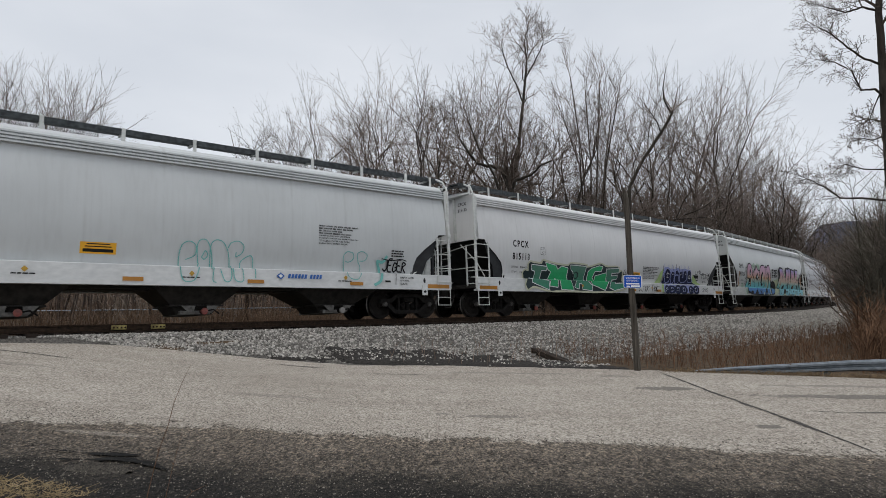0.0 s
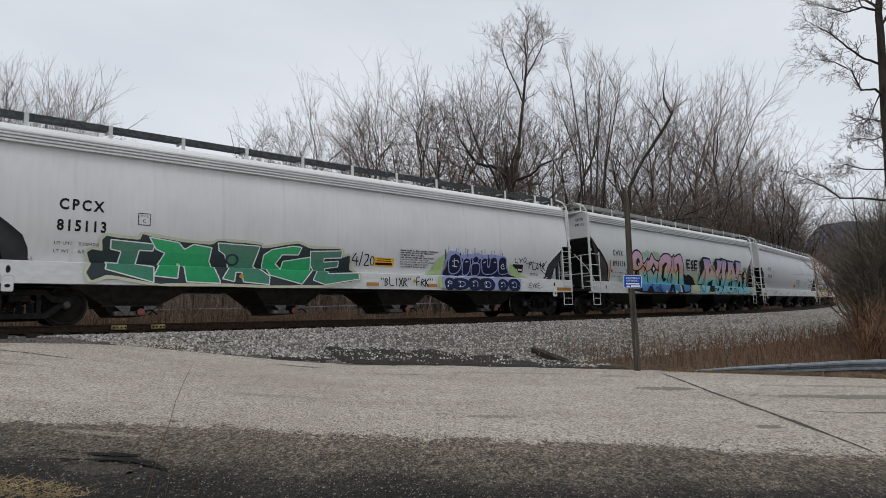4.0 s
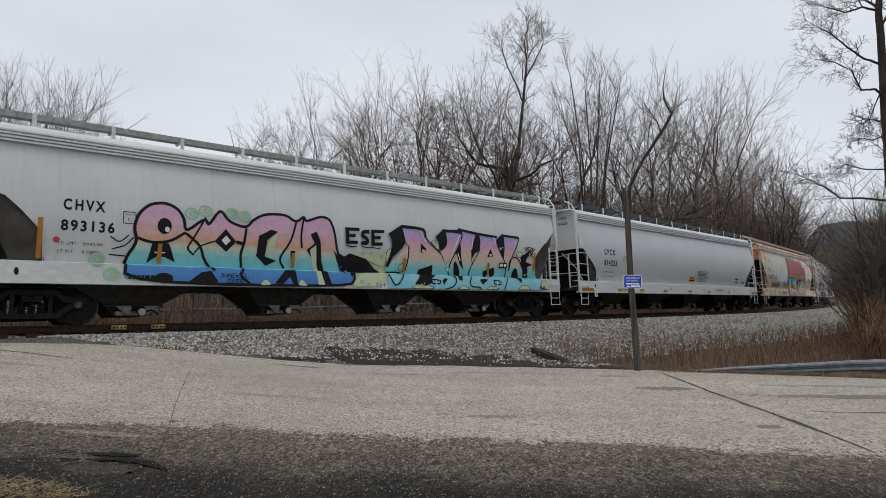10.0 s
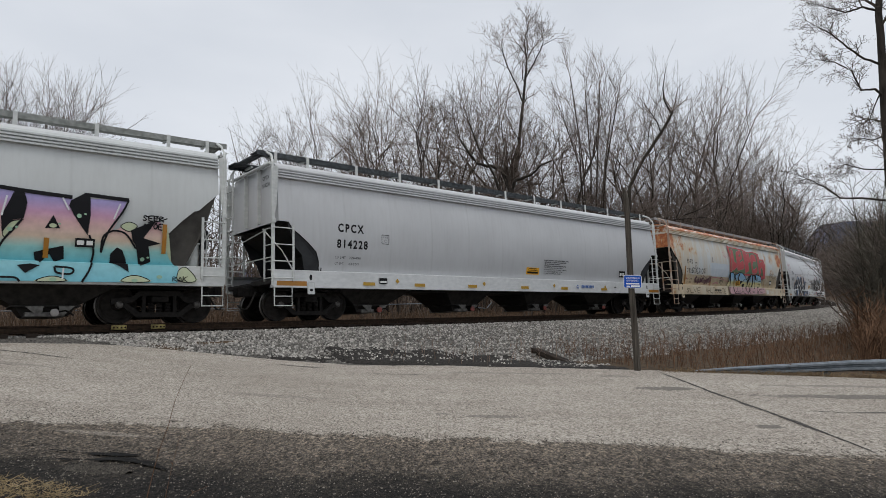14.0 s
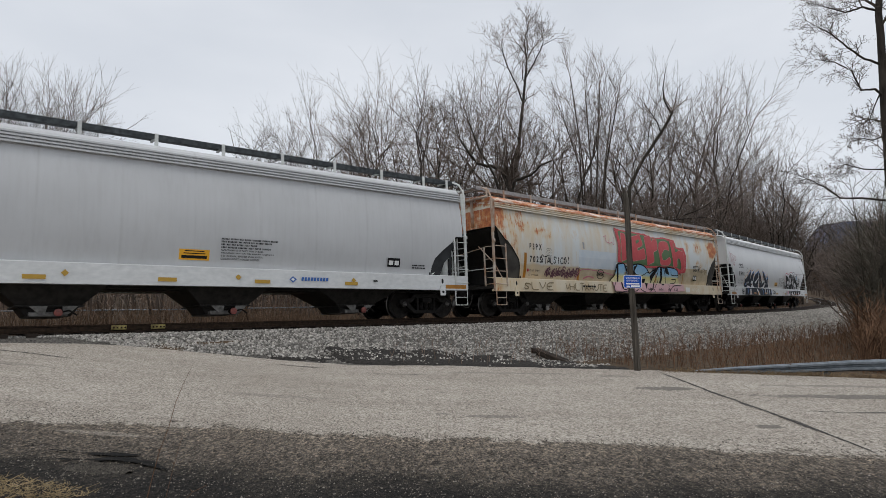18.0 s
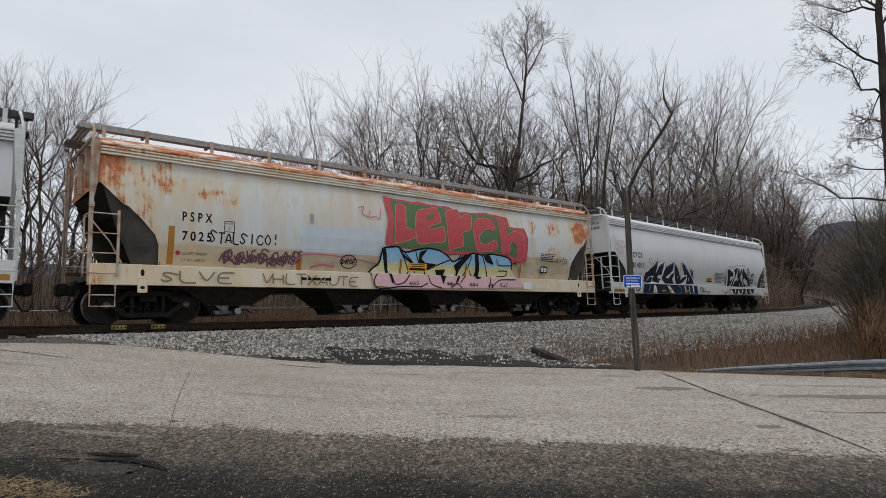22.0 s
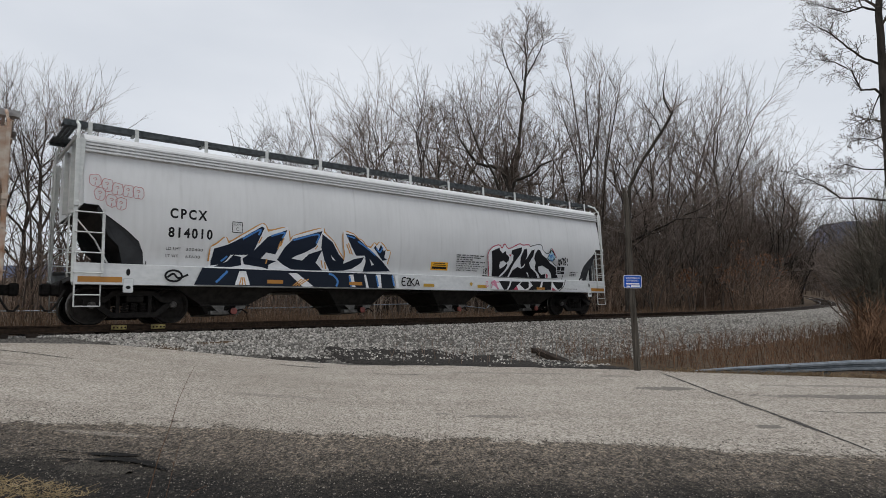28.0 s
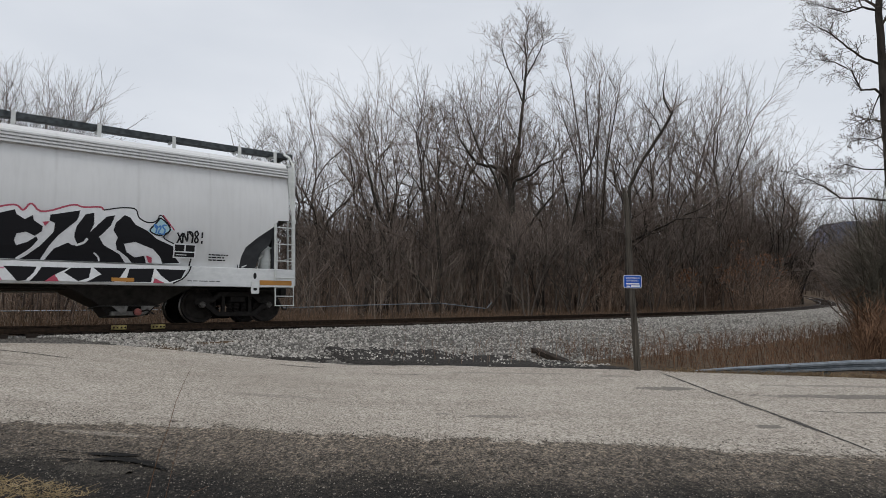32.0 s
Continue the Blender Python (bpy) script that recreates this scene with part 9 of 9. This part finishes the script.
# ---- brush, weeds and grass as scattered stems ----
def stems(name, spots, material, label, category, hgt, r, sides=3, twigs=2, lean=0.35, seed=1):
    """Many thin leaning stems with a few side twigs."""
    rng = random.Random(seed)
    V, F = [], []
    for x, y, z, k in spots:
        hh = hgt * k * rng.uniform(0.55, 1.25)
        a = rng.uniform(0, 6.28)
        l = lean * rng.uniform(0.1, 1.0)
        p0 = Vector((x, y, z - 0.03))
        p1 = p0 + Vector((math.cos(a) * l * hh * 0.4, math.sin(a) * l * hh * 0.4, hh * 0.55))
        p2 = p1 + Vector((math.cos(a + 0.6) * l * hh * 0.6, math.sin(a + 0.6) * l * hh * 0.6, hh * 0.42))
        rr = r * rng.uniform(0.6, 1.3)
        add_tube(V, F, [p0, p1, p2], [rr, rr * 0.75, rr * 0.25], sides)
        for i in range(twigs):
            b = p0.lerp(p1, rng.uniform(0.4, 1)) if i % 2 else p1.lerp(p2, rng.uniform(0, 0.8))
            ta = rng.uniform(0, 6.28)
            e = b + Vector((math.cos(ta), math.sin(ta), rng.uniform(0.3, 1.3))) * (hh * rng.uniform(0.12, 0.3))
            add_tube(V, F, [b, e], [rr * 0.6, rr * 0.25], 3)
    return tagged(raw(name, V, F, material), label, category, kind="stuff")


def scatter(seed, count, s_lo, s_hi, d_lo, d_hi, k_lo=0.7, k_hi=1.3, bias=1.0):
    rng = random.Random(seed)
    out = []
    while len(out) < count:
        s = s_lo + (s_hi - s_lo) * rng.random() ** bias
        d = rng.uniform(d_lo, d_hi)
        p = beside(s, d, 0, False)
        if p.y < float(road_edge(p.x)) + 0.15:
            if d > 0:
                continue
        out.append((p.x, p.y, 0.0, rng.uniform(k_lo, k_hi)))
    return [(x, y, surface_z(x, y), k) for x, y, z, k in out]


stems("vine_tangle", scatter(49, 520, -10, 90, -14, -7, 0.5, 1.3, 1.2), MAT["palestem"], "pale leaning stems and vines in front of the wood", "vines", 3.6, 0.014, 3, 5, 1.1, 29)
stems("thicket", scatter(41, 7500, -34, 110, -36, -12.5, 0.4, 1.7, 1.15), MAT["brush"], "dense bare brown thicket of saplings behind the track", "thicket", 2.4, 0.016, 3, 4, 0.5, 1)
stems("thicket", scatter(46, 3200, 22, 130, -22, -6.5, 0.5, 1.5, 1.2), MAT["brush"], "dense bare brown thicket along the inside of the bend", "thicket", 3.4, 0.024, 3, 5, 0.5, 9)
stems("thicket", scatter(47, 3600, 44, 135, -17, -3.4, 0.5, 1.4, 1.0), MAT["brush"], "dense bare brown thicket beside the far bend", "thicket", 3.6, 0.022, 3, 6, 0.5, 19)
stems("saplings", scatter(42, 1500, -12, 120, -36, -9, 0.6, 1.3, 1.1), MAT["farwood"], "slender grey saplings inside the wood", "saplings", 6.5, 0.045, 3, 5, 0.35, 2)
stems("dead_grass", scatter(48, 6500, -4, 60, -12.0, -2.6, 0.3, 1.4, 1.3), MAT["deadgrass"], "rust-brown dead grass at the foot of the wood", "grass", 0.5, 0.010, 3, 2, 0.6, 13)
stems("dead_grass", scatter(43, 5200, -44, -1, -12.0, -2.8, 0.6, 1.3, 1.0), MAT["deadgrass"], "tall brown dead grass on the far bank of the track", "grass", 0.75, 0.012, 3, 1, 0.5, 3)
stems("track_weeds", scatter(44, 4600, -1, 46, 6.2, 12.0, 0.6, 1.35, 1.2), MAT["weed"], "rust-brown dry weeds at the foot of the ballast", "weeds", 0.46, 0.007, 3, 3, 0.5, 4)
stems("track_weeds", scatter(45, 200, -6, 6, 4.6, 7.5, 0.6, 1.2, 1.0), MAT["brush"], "thin dark weed stems by the asphalt apron", "weeds", 0.6, 0.006, 3, 3, 0.5, 5)


def right_brush():
    """Tangled brush on the bank beside the big tree."""
    rng = random.Random(51)
    spots, tall = [], []
    for i in range(5200):
        y = rng.uniform(15.0, 40.0)
        x = y * (0.672 + 0.28 * rng.random() ** 1.2)
        s, d = off_track(x, y)
        if d < 7.5:
            continue
        spots.append((x, y, float(ground_z(x, y)), rng.uniform(0.5, 1.2)))
    stems("roadside_brush", spots, MAT["weed"], "rust-brown brush and brambles on the roadside bank", "brush", 1.6, 0.012, 3, 4, 0.6, 6)
    for i in range(6000):
        y = rng.uniform(19.0, 46.0)
        x = y * (0.675 + 0.25 * rng.random())
        s, d = off_track(x, y)
        if d < 8.0:
            continue
        tall.append((x, y, float(ground_z(x, y)), rng.uniform(0.5, 1.2)))
    stems("roadside_saplings", tall, MAT["olivebrush"], "tangled grey-olive saplings and vines on the roadside bank", "saplings", 4.4, 0.012, 3, 11, 0.30, 7)


right_brush()


def rail_fringe():
    """Low dry grass along the road's edge in front of the guard rail."""
    rng = random.Random(53)
    spots = []
    for i in range(2600):
        x = 5.0 + 6.5 * rng.random()
        y = float(np.interp(x, (5.4, 7.56, 9.73, 13.0), (14.3, 14.0, 13.7, 13.1))) - 0.12 - 0.30 * rng.random() ** 1.5
        spots.append((x, y, float(road_z(x, y)) + 0.0, rng.uniform(0.3, 1.1)))
    stems("verge_grass", spots, MAT["straw_dull"], "matted dry grass at the road's edge below the guard rail", "grass", 0.11, 0.005, 3, 1, 1.6, 11)


rail_fringe()


def foreground():
    rng = random.Random(61)
    # flat strips that paint the shadow behind the heaved lump
    seam("hollow", [(-3.75, 5.98), (-3.4, 6.0), (-3.1, 6.08), (-2.75, 5.98), (-2.45, 5.8)], 0.15, MAT["pit_shade"], "flat near-black strip painted as shade in the broken shoulder", 14, 0.018)
    seam("hollow", [(-3.9, 6.25), (-3.4, 6.22), (-2.9, 6.28)], 0.12, MAT["pit_shade"], "flat near-black strip painted as shade in the broken shoulder", 15, 0.018)
    spots = []
    for i in range(3600):
        x, y = rng.uniform(-4.6, -2.8), rng.uniform(4.7, 5.42)
        if (x + 3.75) ** 2 / 0.85 + (y - 5.05) ** 2 / 0.12 < 1 + 0.5 * noise.noise((x * 5, y * 5, 3.0)):
            spots.append((x, y, float(road_z(x, y)) + 0.015, rng.uniform(0.5, 1.0)))
    stems("straw_tuft", spots, MAT["straw"], "flattened pale dry grass tuft on the road shoulder", "grass", 0.055, 0.0045, 3, 0, 3.2, 8)
    # heaved lump of broken asphalt
    V, F = [], []
    nx, ny = 72, 36
    for i in range(nx + 1):
        for j in range(ny + 1):
            u, w = i / nx * 2 - 1, j / ny * 2 - 1
            r = math.hypot(u, w)
            r *= 1 + 0.45 * noise.noise((math.atan2(w, u) * 1.6, 2.0, 7.0))
            hgt = -0.016 + max(0.0, 1 - r * r) ** 1.1 * 0.065 * (1 + 0.9 * noise.noise((u * 3, w * 3, 1.0)) + 0.5 * noise.noise((u * 9, w * 9, 2.0)) + 0.35 * noise.noise((u * 27, w * 27, 5.0)))
            x, y = -3.10 + u * 0.33, 5.76 + w * 0.12
            V.append((x, y, float(road_z(x, y)) + 0.006 + hgt))
    for i in range(nx):
        for j in range(ny):
            k = i * (ny + 1) + j
            if math.hypot((i + 0.5) / nx * 2 - 1, (j + 0.5) / ny * 2 - 1) < 0.98:
                F.append((k, k + ny + 1, k + ny + 2, k + 1))
    tagged(raw("asphalt_lump", V, F, MAT["crust"], smooth=True), "heaved lump of broken grey asphalt on the shoulder", "asphalt lump")
    # thin dry stalks close to the camera
    for i, (x0, y0, pts, r) in enumerate(((-2.19, 4.7, ((0, 0, 0), (0.06, 0, 0.30), (0.10, 0, 0.48), (0.16, 0, 0.66), (0.20, 0, 0.84), (0.26, 0, 1.0), (0.31, 0, 1.11)), 0.0042), (-2.06, 4.72, ((0, 0, 0), (0.04, 0, 0.22), (0.07, 0, 0.38), (0.10, 0, 0.52), (0.12, 0, 0.60)), 0.0026), (-1.95, 4.66, ((0, 0, 0), (0.06, 0, 0.12), (0.14, 0, 0.20), (0.24, 0, 0.25)), 0.0026))):
        t = thing("dry_stalk", "thin dry brown weed stalk close to the camera", "weed", "dry stalks", m=Matrix.Translation((x0, y0, float(road_z(x0, y0)) + 0.01)))
        bm = bmesh.new()
        pts = [(0, 0, -0.05)] + [(a, b, c + 0.0) for a, b, c in pts]
        tube(bm, pts, [r] + [r * (1 - 0.12 * k) for k in range(len(pts) - 1)], 5)
        part("stem", bm, MAT["weed"], t)
        bm = bmesh.new()
        tube(bm, (pts[3], (pts[3][0] - 0.02, 0.01, pts[3][2] + 0.015)), [0.006, 0.001], 4)
        part("husk", bm, MAT["weed"], t)
        SWAY.append((t, t.matrix_basis.copy()))
    # grit and small stones on the shoulder
    V, F = [], []
    for i in range(26000):
        x = rng.uniform(-6.5, 7.0)
        y = 4.5 + 3.1 * rng.random() - 0.115 * x * (i % 3 > 0)
        if y < 4.4:
            continue
        r = rng.uniform(0.003, 0.010) * (1.0 if i % 9 else 1.5)
        z = float(-0.76 + 0.012) + r * 0.2
        if x < -1:
            z = float(road_z(x, y)) + 0.012 + r * 0.2
        k = len(V)
        q = rng.uniform(0, 6.28)
        for a in range(3):
            V.append((x + r * math.cos(q + a * 2.1) * rng.uniform(0.7, 1.3), y + r * math.sin(q + a * 2.1) * rng.uniform(0.7, 1.3), z - r * 0.3))
        V.append((x, y, z + r * rng.uniform(0.5, 0.9)))
        F += [(k, k + 1, k + 3), (k + 1, k + 2, k + 3), (k + 2, k, k + 3)]
    tagged(raw("grit", V, F, MAT["grit"]), "loose pale grit on the dark shoulder", "gravel", kind="stuff")


foreground()


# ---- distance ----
# backdrop ridge; its blue is air haze painted into the material
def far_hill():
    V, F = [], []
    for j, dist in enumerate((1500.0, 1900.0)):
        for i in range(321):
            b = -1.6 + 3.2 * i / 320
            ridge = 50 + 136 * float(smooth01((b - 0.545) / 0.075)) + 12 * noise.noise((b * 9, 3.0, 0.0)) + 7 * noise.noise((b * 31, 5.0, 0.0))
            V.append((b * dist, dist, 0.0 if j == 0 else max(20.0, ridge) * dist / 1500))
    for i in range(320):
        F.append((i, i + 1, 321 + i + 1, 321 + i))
    tagged(raw("backdrop_hill", V, F, MAT["hill"], smooth=True), "far wooded ridge with blue distance haze in its colour", "hill", kind="structure")


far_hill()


def far_wood():
    """The wood's inner depth: many simple bare stems, joined."""
    rng = random.Random(71)
    V, F = [], []
    for i in range(2500):
        b = rng.uniform(-0.26, 0.54) if i < 1600 else rng.uniform(0.47, 0.72)
        dist = rng.uniform(58, 130) if i < 1600 else rng.uniform(110, 270)
        x, y = b * dist, dist
        s, d = off_track(x, y)
        if -6 < d < 5.5 and dist < 215:
            continue
        lim = float(np.interp(b, SKY_X, SKY_H)) if b < 0.55 else 0.06
        hgt = (lim * dist * (rng.uniform(0.22, 0.56) if b < 0.55 else rng.uniform(0.55, 1.1))) + 1.0
        if hgt < 3:
            continue
        z = float(ground_z(x, y))
        w = rng.uniform(0.06, 0.16)
        p = Vector((x, y, z - 0.1))
        q = p + Vector((rng.uniform(-0.08, 0.08) * hgt, 0, hgt))
        m = p.lerp(q, 0.5) + Vector((rng.uniform(-0.4, 0.4), 0, 0))
        add_tube(V, F, [p, m, q], [w, w * 0.65, w * 0.2], 4)
        for k in range(20):
            f = rng.uniform(0.15, 0.97)
            at = p.lerp(q, f)
            e = at + Vector((rng.uniform(-1, 1), rng.uniform(-1, 1), rng.uniform(0.5, 1.5))) * (hgt * (1.05 - f) * 0.30)
            add_tube(V, F, [at, e], [w * 0.35, w * 0.12], 3)
            for j in range(2):
                a2 = at.lerp(e, rng.uniform(0.3, 0.9))
                e2 = a2 + Vector((rng.uniform(-1, 1), rng.uniform(-1, 1), rng.uniform(0.3, 1.5))) * (hgt * 0.07)
                add_tube(V, F, [a2, e2], [w * 0.2, w * 0.1], 3)
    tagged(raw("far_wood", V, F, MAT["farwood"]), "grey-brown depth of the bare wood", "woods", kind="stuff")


far_wood()


# ---- sleepers under the rails ----
def sleepers():
    bm = bmesh.new()
    box(bm, -0.11, 0.11, -1.29, 1.29, -0.365, -0.182, 0.012)
    me = bpy.data.meshes.new("sleeper")
    bm.to_mesh(me)
    bm.free()
    me.materials.append(MAT["tie"])
    rng = random.Random(81)
    for i in range(290):
        s = -16.0 + 0.54 * i
        x, y, z, hd = on_track(s)
        ob = new("sleeper", me)
        ob.parent = railway
        ob.matrix_basis = Matrix.Translation((x, y, z)) @ Matrix.Rotation(hd + rng.uniform(-0.02, 0.02), 4, "Z") @ Matrix.Rotation(-CANT, 4, "X") @ Matrix.Translation((0, rng.uniform(-0.05, 0.05), 0))


sleepers()

motions()
